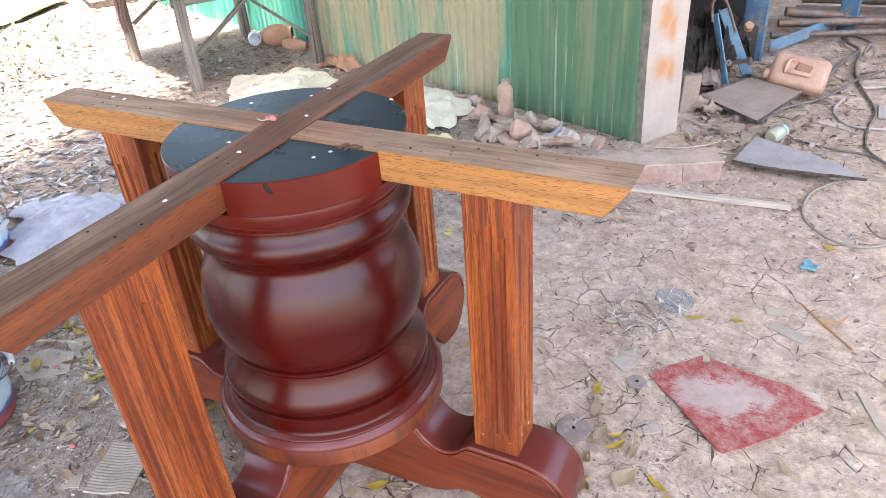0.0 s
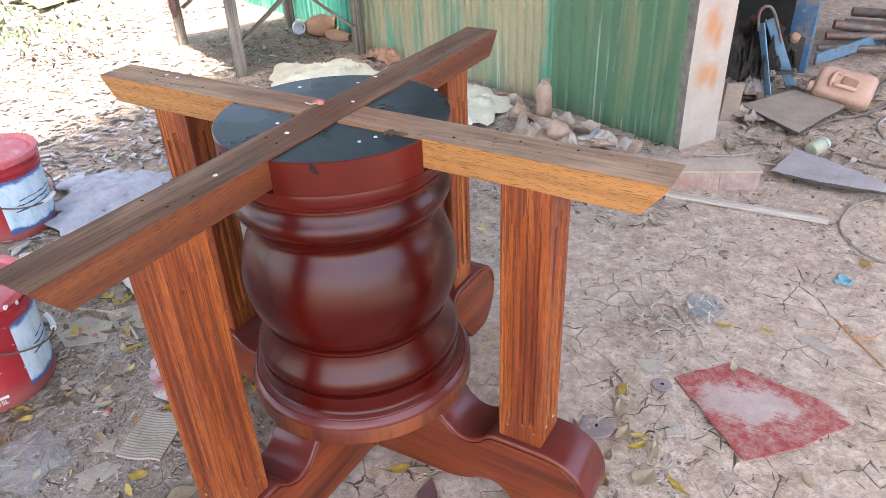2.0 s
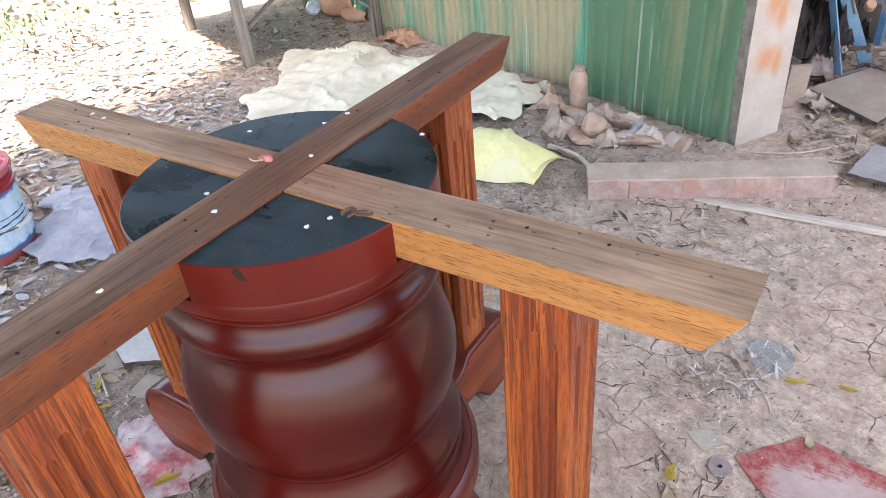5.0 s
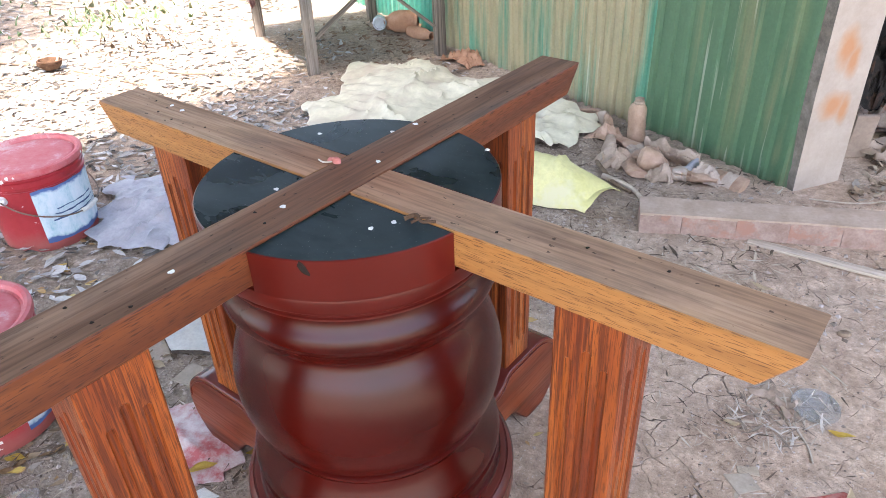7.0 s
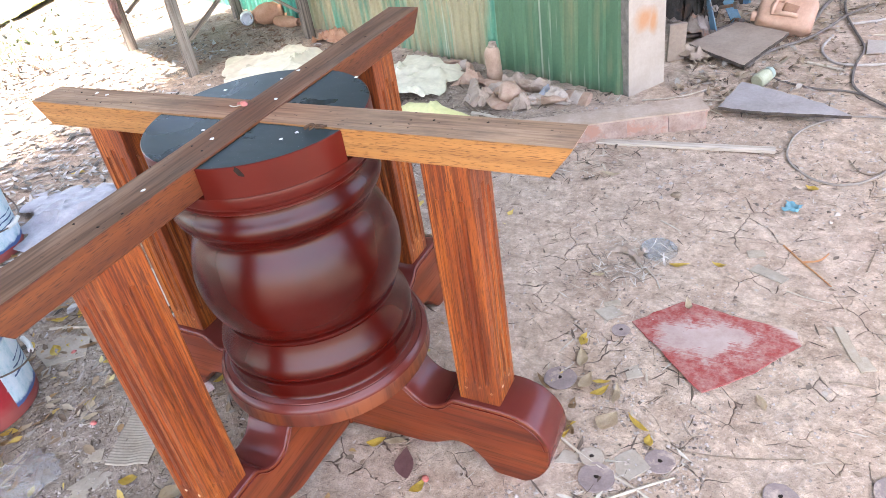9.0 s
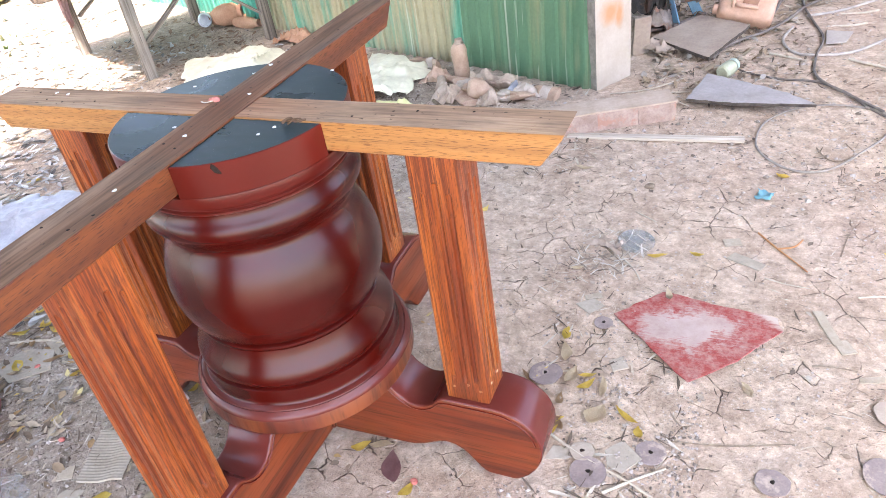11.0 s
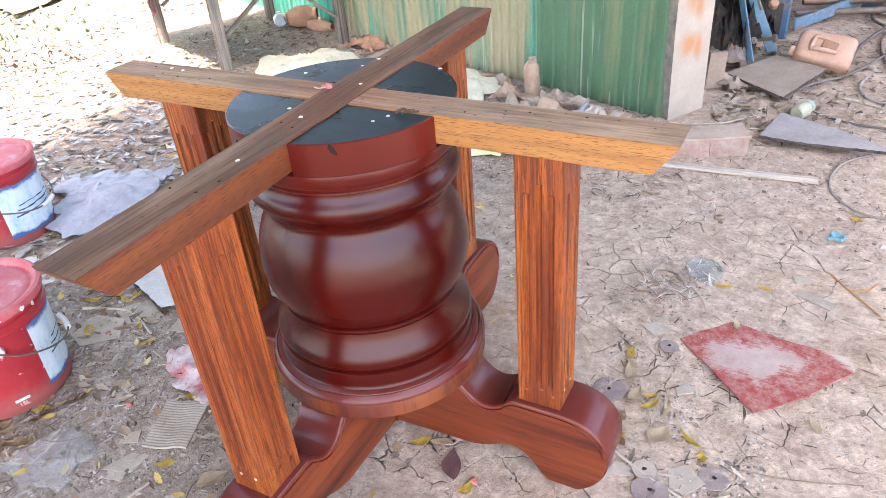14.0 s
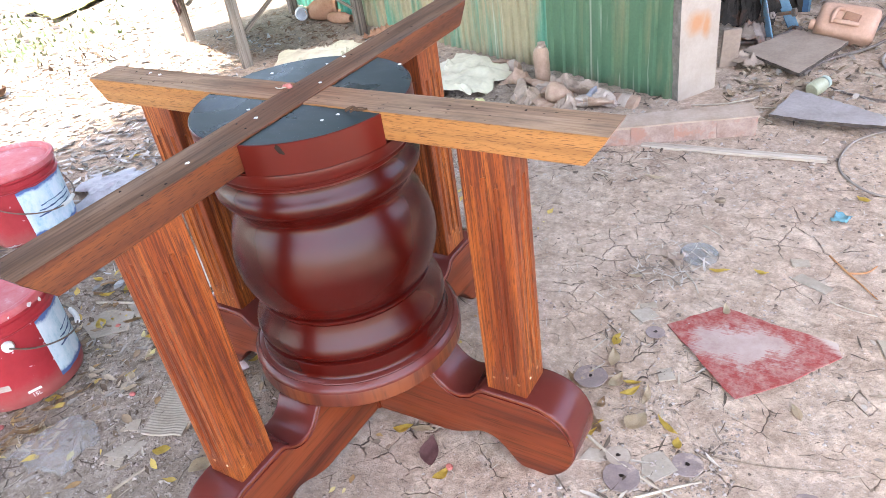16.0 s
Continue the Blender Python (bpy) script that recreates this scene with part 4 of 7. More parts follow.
def make_red_card():
    """Red paint rubbed off a grey board: bare at its middle and along two rims, brush streaks, earth dust."""
    m = mat("red rubbed paint on board", 0.8)
    v = coords(m, (1, 1, 1))
    streak = grainy(m, coords(m, (9, 170, 1), turn=(0, 0, -18)), 1.6, 4, 0.7)
    cloud = grainy(m, v, 13, 5, 0.7, 0.4)
    d = m.node_tree.nodes.new("ShaderNodeVectorMath")
    d.operation = "LENGTH"
    mid = m.node_tree.nodes.new("ShaderNodeVectorMath")
    mid.operation = "ADD"
    mid.inputs[1].default_value = (0.10, 0.22, 0)
    link(m, coords(m, (4.6, 7.0, 0), turn=(0, 0, 25)), mid.inputs[0])
    link(m, mid.outputs[0], d.inputs[0])
    wear = math_node(m, "ADD", math_node(m, "MULTIPLY", d.outputs["Value"], 0.62), math_node(m, "ADD", math_node(m, "MULTIPLY", streak, 0.42), math_node(m, "MULTIPLY", cloud, 0.95)))
    red = ramp(m, streak, [(0.30, (0.20, 0.020, 0.018)), (0.62, (0.30, 0.046, 0.040))])
    bare = ramp(m, cloud, [(0.35, (0.32, 0.215, 0.19)), (0.65, (0.42, 0.325, 0.29))])
    c = mixed(m, grey(m, wear, 0.88, 1.02), bare, red)
    rim = math_node(m, "ADD", math_node(m, "ADD", math_node(m, "MULTIPLY", axis_of(m, v, 0), 0.62), math_node(m, "MULTIPLY", axis_of(m, v, 1), 0.80)), math_node(m, "MULTIPLY", streak, 0.05))
    c = mixed(m, grey(m, rim, 0.122, 0.140, 0.0, 0.9), c, (0.47, 0.40, 0.34))
    dust = grainy(m, v, 34, 6, 0.8)
    c = mixed(m, grey(m, dust, 0.42, 0.70, 0.05, 0.6), c, (0.44, 0.35, 0.29))
    return finish(m, c, relief(m, streak, 0.2, 0.001))


red_card = make_red_card()


def make_bucket_paint():
    m = mat("red pail with splashes", 0.42, 0.0, 0.1)
    v = coords(m)
    n = grainy(m, v, 12, 6, 0.7)
    c = ramp(m, n, [(0.3, (0.28, 0.014, 0.020)), (0.7, (0.38, 0.028, 0.036))])
    s = grainy(m, v, 46, 4, 0.75)
    c = mixed(m, grey(m, s, 0.66, 0.70), c, (0.62, 0.55, 0.55))
    z = axis_of(m, v, 2)
    dirt = math_node(m, "ADD", math_node(m, "MULTIPLY", z, -5.0), math_node(m, "MULTIPLY", n, 0.9))
    c = mixed(m, grey(m, dirt, 0.15, 0.45, 0.0, 0.6), c, (0.24, 0.10, 0.08))
    return finish(m, c, relief(m, s, 0.1, 0.001))


def make_lid_paint():
    m = mat("red lid under dried white paint", 0.6)
    v = coords(m)
    n = grainy(m, v, 7, 6, 0.75)
    c = ramp(m, n, [(0.30, (0.46, 0.045, 0.055)), (0.52, (0.50, 0.15, 0.155)), (0.68, (0.60, 0.46, 0.46))])
    return finish(m, c, relief(m, grainy(m, v, 60, 4), 0.2, 0.001))


def make_label_paint():
    m = mat("pale blue torn label", 0.5)
    v = coords(m)
    n = grainy(m, coords(m, (2, 2, 1)), 16, 6, 0.75)
    c = ramp(m, n, [(0.35, (0.28, 0.46, 0.52)), (0.5, (0.50, 0.60, 0.64)), (0.7, (0.64, 0.67, 0.70))])
    z = axis_of(m, v, 2)
    t = grainy(m, v, 30, 4)
    k = math_node(m, "ADD", z, math_node(m, "MULTIPLY", t, 0.03))
    c = mixed(m, grey(m, k, 0.052, 0.056, 1.0, 0.0), c, (0.05, 0.10, 0.24))
    c = mixed(m, grey(m, k, 0.186, 0.190, 0.0, 1.0), c, (0.07, 0.13, 0.30))
    return finish(m, c)


pail_red, lid_red, label_blue = make_bucket_paint(), make_lid_paint(), make_label_paint()
label_line = dusty("dark blue label stripe", (0.03, 0.06, 0.14), (0.06, 0.11, 0.22), 40, 0.6)
splash_white = dusty("dried white paint splash", (0.55, 0.54, 0.50), (0.74, 0.72, 0.68), 40, 0.7, 0.4)


# ---- paint pails ----
def arc_patch(r0, r1, z0, z1, a0, a1, n=20, rag=0.0, seed=0, nz=4, lift=0.0007):
    """A skin on the pail's flank between two angles in degrees."""
    bm = bmesh.new()
    rnd = random.Random(seed)
    outer, inner = [], []
    for j in range(nz + 1):
        f = j / nz
        row, row2 = [], []
        for i in range(n + 1):
            t = i / n
            a = radians(a0 + (a1 - a0) * t)
            z = z0 + (z1 - z0) * f
            if rag:
                a += rag * 4 * float(gnoise(z * 40 + seed, t * 2, 1.0, seed)) * (abs(2 * t - 1) ** 4)
                z += rag * float(gnoise(t * 9 + seed, f, 1.3, seed + 2)) * (1 if j in (0, nz) else 0)
            r = r0 + (r1 - r0) * (z - 0) / 0.24
            row.append(bm.verts.new(((r + lift) * math.cos(a), (r + lift) * math.sin(a), z)))
            row2.append(bm.verts.new(((r - 0.0006) * math.cos(a), (r - 0.0006) * math.sin(a), z)))
        outer.append(row)
        inner.append(row2)
    for j in range(nz):
        for i in range(n):
            bm.faces.new((outer[j][i], outer[j][i + 1], outer[j + 1][i + 1], outer[j + 1][i]))
            bm.faces.new((inner[j][i], inner[j + 1][i], inner[j + 1][i + 1], inner[j][i + 1]))
    return bm


def build_pail(x, y, turn, label, ear, start):
    z = gz(x, y) - 0.003
    ob = group_at("paint_pail", pose(x, y, z, 0, 0, turn) @ Matrix.Scale(1.11, 4), label, "paint pail", "paint pails by the litter")
    R0, R1 = 0.1225, 0.1300
    rr = lambda zz: R0 + (R1 - R0) * zz / 0.24
    body = [(0, 0.004), (R0 - 0.008, 0.0), (R0 - 0.001, 0.002), (rr(0.012), 0.012), (rr(0.018) + 0.0012, 0.018), (rr(0.024), 0.024), (rr(0.12), 0.12), (rr(0.185), 0.185), (rr(0.187) + 0.004, 0.188), (rr(0.187) + 0.004, 0.193),
            (rr(0.195), 0.196), (rr(0.205), 0.205), (rr(0.206) + 0.004, 0.2065), (rr(0.21) + 0.004, 0.211), (rr(0.212), 0.213), (rr(0.222), 0.223), (0, 0.223)]
    bd = part("body", lathe(body, 72), pail_red, ob, "", None, 35)
    lid = [(0, 0.233), (0.104, 0.2335), (0.112, 0.2325), (0.116, 0.230), (0.121, 0.231), (0.124, 0.240), (0.131, 0.2425), (0.1375, 0.240), (0.1385, 0.233), (0.1370, 0.224), (0.1335, 0.222), (0, 0.222)]
    ld = part("lid", lathe(lid, 72), lid_red, ob, "red lid smeared with dried white paint", None, 35)
    lb = part("label", arc_patch(R0, R1, 0.026, 0.183, start, start + 100, 26, 0.003, 3), label_blue, ob, "torn pale blue and white label", None, 60)
    for k, zz in enumerate((0.088, 0.103, 0.118)):
        part("printed_line", arc_patch(R0, R1, zz, zz + 0.0035, start + 14 + 4 * k, start + 84 - 3 * k, 18, 0.002, 5 + k, 1, 0.0014), label_line, lb, "", None, 60)
    part("label_scrap", arc_patch(R0, R1, 0.10, 0.165, start - 95, start - 75, 8, 0.006, 9), label_blue, ob, "torn scrap of pale label", None, 60)
    # wire handle hung down on its ears
    a = radians(ear)
    for k in (0, 1):
        e = a + k * math.pi
        eb = lathe([(0, 0.010), (0.010, 0.010), (0.0125, 0.006), (0.0125, 0.0), (0, 0.0)], 18)
        part("ear", eb, splash_white, ob, "dirty white plastic ear", Matrix.Translation((rr(0.165) * math.cos(e), rr(0.165) * math.sin(e), 0.165)) @ Matrix.Rotation(e, 4, "Z") @ Matrix.Rotation(radians(90), 4, "Y"))
    pts = []
    for i in range(15):
        t = i / 14
        ang = a + math.pi * t
        drop = 0.075 * math.sin(math.pi * t) ** 0.8
        r = rr(0.165 - drop) + 0.012 + 0.006 * math.sin(math.pi * t)
        pts.append((r * math.cos(ang), r * math.sin(ang), 0.165 - drop))
    hd = part("handle", tube(pts, 0.0021, 8), steel, ob, "thin wire handle")
    gr = tube([pts[6], pts[7], pts[8]], 0.0062, 12)
    part("grip", gr, splash_white, hd, "white plastic grip")
    rnd = random.Random(int(x * 100) + 7)
    for k in range(14):
        an = radians(rnd.uniform(-120, 140))
        part("paint_splash", blob(rnd.uniform(0.002, 0.0055), 0.0009, k), splash_white, ob, "", Matrix.Translation((0.1385 * math.cos(an), 0.1385 * math.sin(an), 0.228 + rnd.uniform(-0.008, 0.006))) @ Matrix.Rotation(an, 4, "Z") @ Matrix.Rotation(radians(90), 4, "Y"))
    return ob


pail_a = build_pail(-1.593, 0.198, -10, "red paint pail with torn pale blue label standing on leaf litter", -52, -20)
pail_b = build_pail(-0.902, -0.293, 12, "red paint pail marked 15L with pale blue label, on bare earth", -33, -4)


def lettering(body, size, parent, m, material, label):
    cu = bpy.data.curves.new("lettering", "FONT")
    cu.body, cu.size, cu.extrude, cu.align_x = body, size, 0.0004, "CENTER"
    tmp = bpy.data.objects.new("lettering_source", cu)
    me = bpy.data.meshes.new_from_object(tmp)
    bpy.data.objects.remove(tmp)
    me.materials.append(material)
    ob = new("lettering", me)
    ob.parent = parent
    ob.matrix_basis = m
    return tagged(ob, label)


def on_flank(ang, z, off):
    a = radians(ang)
    r = 0.1225 + 0.0075 * z / 0.24 + off
    return Matrix.Translation((r * math.cos(a), r * math.sin(a), z)) @ Matrix.Rotation(a + math.pi / 2, 4, "Z") @ Matrix.Rotation(radians(86), 4, "X")


lettering("15L", 0.013, pail_b, on_flank(-33, 0.020, 0.0012), splash_white, "white 15L volume mark")
part("printed_bar", box(0.044, 0.014, 0.0006, 0), label_pale, pail_b, "faded pale unreadable mark", on_flank(-60, 0.066, 0.0012))
part("printed_bar", box(0.028, 0.006, 0.0006, 0), splash_white, pail_b, "small white unreadable mark", on_flank(-33, 0.036, 0.0012))


# ---- wooden bench against the wall ----
def build_bench():
    legs = ((-1.962, 1.680), (-2.715, 1.985), (-1.640, 2.250), (-2.393, 2.555))
    ob = group_at("bench", pose(-1.962, 1.680, 0), "rough low wooden bench of weathered grey timber with diagonal braces", "bench")
    at = math.degrees(math.atan2(2.250 - 1.680, -1.640 + 1.962))
    for i, (x, y) in enumerate(legs):
        bm = box(0.052, 0.038, 0.47, 0.003)
        for v in bm.verts:
            v.co.x += 0.004 * math.sin(v.co.z * 9 + i)
        part("leg", bm, grey_wood, ob, "", pose(x + 1.962, y - 1.680, 0.222, 0, 0, at + 4 * i))

    def bar(p, q, w, d, name, label=""):
        p, q = Vector(p), Vector(q)
        dv = q - p
        bm = box(w, d, dv.length, 0.002)
        me = part(name, bm, grey_wood, ob, label)
        me.matrix_basis = Matrix.Translation((p + q) / 2 - Vector((1.962 * -1, 1.680, 0))) @ dv.to_track_quat("Z", "Y").to_matrix().to_4x4()
    n = Vector((0.31, 0.57, 0)).normalized()
    bar((-1.955, 1.715, 0.175), (-1.775, 2.040, 0.44), 0.030, 0.016, "brace")
    bar((-1.645, 2.215, 0.150), (-1.835, 1.930, 0.44), 0.030, 0.016, "brace")
    bar((-2.705, 2.02, 0.20), (-2.52, 2.34, 0.44), 0.03, 0.016, "brace")
    bar((-1.985, 1.655, 0.435), (-1.615, 2.300, 0.435), 0.022, 0.055, "rail")
    bar((-2.735, 1.965, 0.435), (-2.375, 2.600, 0.435), 0.022, 0.055, "rail")
    d = Vector((-0.753, 0.305, 0))
    u = d.normalized()
    for k in range(5):
        off = n * (0.02 + 0.152 * k)
        a = Vector((-1.962, 1.650, 0.474)) + off - u * 0.07 - n * 0.03
        b = a + d + u * 0.14
        bar(a, b, 0.1515, 0.018, "board")
    return ob


build_bench()


def hanging_rag():
    bm = bmesh.new()
    n, k = 10, 14
    g = []
    for j in range(k + 1):
        t = j / k
        g.append([bm.verts.new(((i / n - 0.5) * (0.075 - 0.045 * t) + 0.006 * math.sin(t * 6), 0.010 * math.sin(i * 1.7 + t * 3) * (0.4 + t), -0.30 * t * (1 - 0.12 * abs(i / n - 0.3)))) for i in range(n + 1)])
    for j in range(k):
        for i in range(n):
            bm.faces.new((g[j][i], g[j][i + 1], g[j + 1][i + 1], g[j + 1][i]))
    bmesh.ops.solidify(bm, geom=bm.faces[:], thickness=0.002)
    return bm


thing("rag", hanging_rag(), pink_cloth, "faded pink rag hanging from the wooden bench", "rag", pose(-2.690, 1.950, 0.462, 0, 0, 65))

# ---- sheets and sacks ----
thing("plastic_sheet", drape(((-1.60, 1.22), (-0.62, 1.30), (-1.18, 2.08), (-1.86, 1.98)), 60, 50, lambda u, v: 0.035 * math.sin(math.pi * u) * math.sin(math.pi * v) + 0.015, 0.05, 11, 6.0, 0.10), cream_sheet,
      "cream crumpled plastic sheet spread on the earth by the wall", "plastic sheet", None, "", 50)
thing("plastic_sheet", drape(((-0.98, 1.50), (-0.50, 1.56), (-0.54, 1.86), (-0.88, 1.96)), 34, 26, lambda u, v: 0.03 * math.sin(math.pi * u) + 0.01, 0.045, 21, 8.0, 0.05), cream_sheet,
      "cream plastic sheet crumpled against the iron wall", "plastic sheet", None, "", 50)
thing("sack", drape(((-0.68, 1.10), (-0.26, 1.20), (-0.235, 1.40), (-0.62, 1.44)), 40, 28, lambda u, v: 0.10 * (math.sin(math.pi * min(1, u * 1.02)) ** 0.45 if u < 0.97 else 0.4) * math.sin(math.pi * v) ** 0.7 + 0.004, 0.030, 31, 6.0, 0.006, crease=0.40), yellow_sack,
      "yellow plastic sack, half collapsed, lying on the earth", "sack", None, "", 50)
thing("plastic_sheet", drape(((-1.44, 0.245), (-1.13, 0.27), (-1.33, 0.72), (-1.68, 0.52)), 40, 36, lambda u, v: 0.02 + 0.02 * math.sin(math.pi * u) * math.sin(math.pi * v), 0.032, 41, 9.0, 0.05), white_sheet,
      "white crumpled plastic sheet lying beside the paint pail", "plastic sheet", None, "", 50)
thing("plastic_bag", drape(((-0.67, -0.50), (-0.50, -0.47), (-0.54, -0.335), (-0.66, -0.36)), 22, 18, lambda u, v: 0.006, 0.014, 51, 20.0, 0.02), film, "dusty clear plastic bag flattened on the earth", "plastic bag", None, "", 50)
thing("plastic_bag", drape(((-4.9, 2.3), (-4.3, 2.1), (-4.45, 3.0), (-5.0, 3.1)), 24, 20, lambda u, v: 0.03, 0.05, 61, 5.0, 0.08, follow=False), dusty("yellow-green plastic", (0.23, 0.25, 0.075), (0.34, 0.35, 0.13), 5, 0.6, 0.2), "yellow-green plastic bag spread in the sunlit yard", "plastic bag", None, "", 50)
thing("clear_lid", lathe([(0, 0.004), (0.040, 0.004), (0.046, 0.006), (0.049, 0.002), (0.047, 0.0), (0, 0.0)], 28), lid_clear, "dusty round clear plastic lid lying on the earth", "lid", pose(0.523, 0.765, gz(0.523, 0.765) + 0.002, 4, 3))
thing("plastic_scrap", drape(((0.40, 0.735), (0.485, 0.70), (0.50, 0.755), (0.43, 0.775)), 14, 10, lambda u, v: 0.004, 0.014, 71, 30.0, 0.012), clear_mud, "crumpled dirty plastic scrap on the earth", "plastic scrap", None, "", 50)


# ---- flat boards and slabs ----
# Shadow along the boards' broken edges is put into their colour.
shaded_edge = dusty("broken board edge darkened as shadow", (0.035, 0.028, 0.024), (0.12, 0.095, 0.08), 40, 0.95, 0.8)


def lay(name, outline, thick, material, label, category, lift=0.0, tilt=(0, 0), wob=0.0015, seed=0, bevel=0.001):
    cx = sum(p[0] for p in outline) / len(outline)
    cy = sum(p[1] for p in outline) / len(outline)
    z = max(gz(x, y) for x, y in (*outline, (cx, cy))) + lift
    local = [(x - cx, y - cy) for x, y in outline]
    bm = slab(local, thick, bevel, wob, seed)
    if thick > 0.01:
        bm.normal_update()
        for f in bm.faces:
            f.material_index = 1 if abs(f.normal.z) < 0.6 else 0
        material = [material, shaded_edge]
    return thing(name, bm, material, label, category, pose(cx, cy, z - 0.0015, tilt[0], tilt[1]))


lay("painted_board", [(0.526, 0.453), (0.622, 0.560), (0.690, 0.549), (0.759, 0.534), (0.874, 0.520), (0.886, 0.478), (0.801, 0.361), (0.711, 0.273)], 0.0020, red_card, "thin board with rubbed red paint lying on the earth", "painted board", 0.003, wob=0.002, seed=3)
lay("slate_board", [(0.600, 1.800), (0.548, 1.592), (0.700, 1.575), (0.955, 1.585), (0.870, 1.660)], 0.012, slate_stone, "grey slate board lying on the earth", "board", 0.026, (2.6, 0), wob=0.003, seed=4)
lay("fibre_board", [(0.343, 2.178), (0.585, 1.972), (0.716, 2.300), (0.511, 2.420)], 0.014, brown_board, "dusty brown fibreboard lying on litter", "board", 0.024, (2.0, -1), 0.002, 5)
lay("grey_plate", [(1.265, 1.84), (1.31, 1.98), (1.50, 2.02), (1.56, 1.75), (1.36, 1.68)], 0.008, slate_stone, "pale grey rounded plate lying on the earth", "plate", wob=0.003, seed=6)
lay("pale_board", [(-0.965, 0.130), (-0.930, 0.300), (-0.700, 0.240), (-0.680, 0.115), (-0.760, 0.060)], 0.012, pale_board, "pale grey board lying on leaf litter behind the table base", "board", wob=0.003, seed=7)
lay("brick_slab_far", [(-4.75, 3.25), (-4.10, 2.85), (-3.95, 3.15), (-4.50, 3.55)], 0.05, slab_stone, "reddish slab lying in the sunlit yard", "slab", wob=0.004, seed=8)
bpy.data.objects["brick_slab_far"].name = "stone_slab"


def corrugated_card():
    bm = bmesh.new()
    n = 72
    top, low = [], []
    for i in range(n + 1):
        x = -0.068 + 0.136 * i / n
        z = 0.0011 * math.sin(i * math.pi * 0.5)
        top.append([bm.verts.new((x + 0.003 * math.sin(j * 2), -0.05 + 0.1 * j / 4, z + 0.004)) for j in range(5)])
        low.append([bm.verts.new((x + 0.003 * math.sin(j * 2), -0.05 + 0.1 * j / 4, 0.0)) for j in range(5)])
    for i in range(n):
        for j in range(4):
            bm.faces.new((top[i][j], top[i + 1][j], top[i + 1][j + 1], top[i][j + 1]))
            bm.faces.new((low[i][j], low[i][j + 1], low[i + 1][j + 1], low[i + 1][j]))
        bm.faces.new((top[i][0], low[i][0], low[i + 1][0], top[i + 1][0]))
        bm.faces.new((top[i][4], top[i + 1][4], low[i + 1][4], low[i][4]))
    for i in (0, n):
        for j in range(4):
            bm.faces.new((top[i][j], top[i][j + 1], low[i][j + 1], low[i][j]))
    bmesh.ops.recalc_face_normals(bm, faces=bm.faces)
    return bm


card_grey = dusty("grey ridged cardboard", (0.29, 0.24, 0.185), (0.42, 0.36, 0.29), 14, 0.9, 0.3)
thing("cardboard", corrugated_card(), card_grey, "grey ridged cardboard piece lying on the earth", "cardboard", pose(-0.405, -0.238, gz(-0.405, -0.238) + 0.004, 0, 0, 112), "", 70)


def make_rag_paint():
    m = mat("white card stained red", 0.85)
    v = coords(m)
    n = grainy(m, v, 11, 6, 0.75)
    c = ramp(m, n, [(0.36, (0.60, 0.56, 0.54)), (0.5, (0.50, 0.36, 0.34)), (0.62, (0.42, 0.12, 0.12))])
    return finish(m, c, relief(m, grainy(m, v, 50, 4), 0.3, 0.001))


thing("stained_card", drape(((-0.62, -0.075), (-0.40, -0.175), (-0.325, -0.055), (-0.53, 0.02)), 22, 16, lambda u, v: 0.004, 0.012, 81, 16.0, 0.02), make_rag_paint(), "white paper stained with red paint on the earth", "paper", None, "", 50)

# the block of bricks set in render
blk = group_at("brick_beam", Matrix.Translation((0.207, 1.385, 0)) @ Matrix.Rotation(math.atan2(0.30, 0.613), 4, "Z"), "mauve block of rendered bricks lying on the earth", "brick block")
cap = worn_block(0.682, 0.100, 0.008, 4, 0.003)
part("render_top", cap, slab_top, blk, "dusty mauve-brown render on top", pose(0, 0.006, 0.0685))
for i in range(5):
    wd = (0.118, 0.150, 0.142, 0.138, 0.128)[i]
    x0 = -0.341 + sum((0.118, 0.150, 0.142, 0.138, 0.128)[:i])
    part("brick", worn_block(wd - 0.0012, 0.098, 0.074, 10 + i, 0.0018), slab_stone, blk, "", pose(x0 + wd / 2, 0.004 + 0.001 * (i % 2), 0.030))

strip = box(0.56, 0.030, 0.010, 0.002)
thing("wood_strip", strip, strip_wood, "thin pale wooden strip lying on the earth", "wood strip", Matrix.Translation((0.475, 1.345, gz(0.47, 1.345) + 0.008)) @ Matrix.Rotation(radians(4), 4, "Z"))
thing("leaning_board", box(0.07, 0.016, 0.17, 0.003), brown_board, "short grey board leaning behind the pillar", "board", pose(0.315, 2.075, 0.078, 8, 0, 30))


# ---- bottles, jars, jug ----
def crushed(profile, seed, squash=0.6, dents=0.2, seg=28):
    bm = lathe(profile, seg)
    for v in bm.verts:
        n = noise.noise(v.co * 26 + Vector((seed * 3.1, seed, 0)))
        n2 = noise.noise(v.co * 60 + Vector((seed, 2, seed)))
        k = 1 + dents * n + dents * 0.35 * n2
        v.co.x *= k
        v.co.y *= k * squash
        fold = 1 - abs(noise.noise(Vector((v.co.x * 9, v.co.y * 9, v.co.z * 13 + seed * 7.7)))) * 2.2
        v.co.x += (0.010 * math.sin(v.co.z * 22 + seed) + 0.05 * dents * fold * v.co.x * 8) * min(1, dents * 4)
    return bm


def bottle_profile(r, h, neck=0.35):
    return [(0, 0.002), (r * 0.85, 0.0), (r, 0.008), *[(r * (0.985 + 0.015 * (i % 2)), 0.012 + (h * 0.62 - 0.012) * i / 12) for i in range(13)], (r * 0.93, h * 0.70), (r * 0.72, h * 0.80), (r * neck, h * 0.89), (r * neck, h * 0.94), (r * neck * 1.15, h * 0.95), (r * neck * 1.15, h * 0.995), (0, h)]


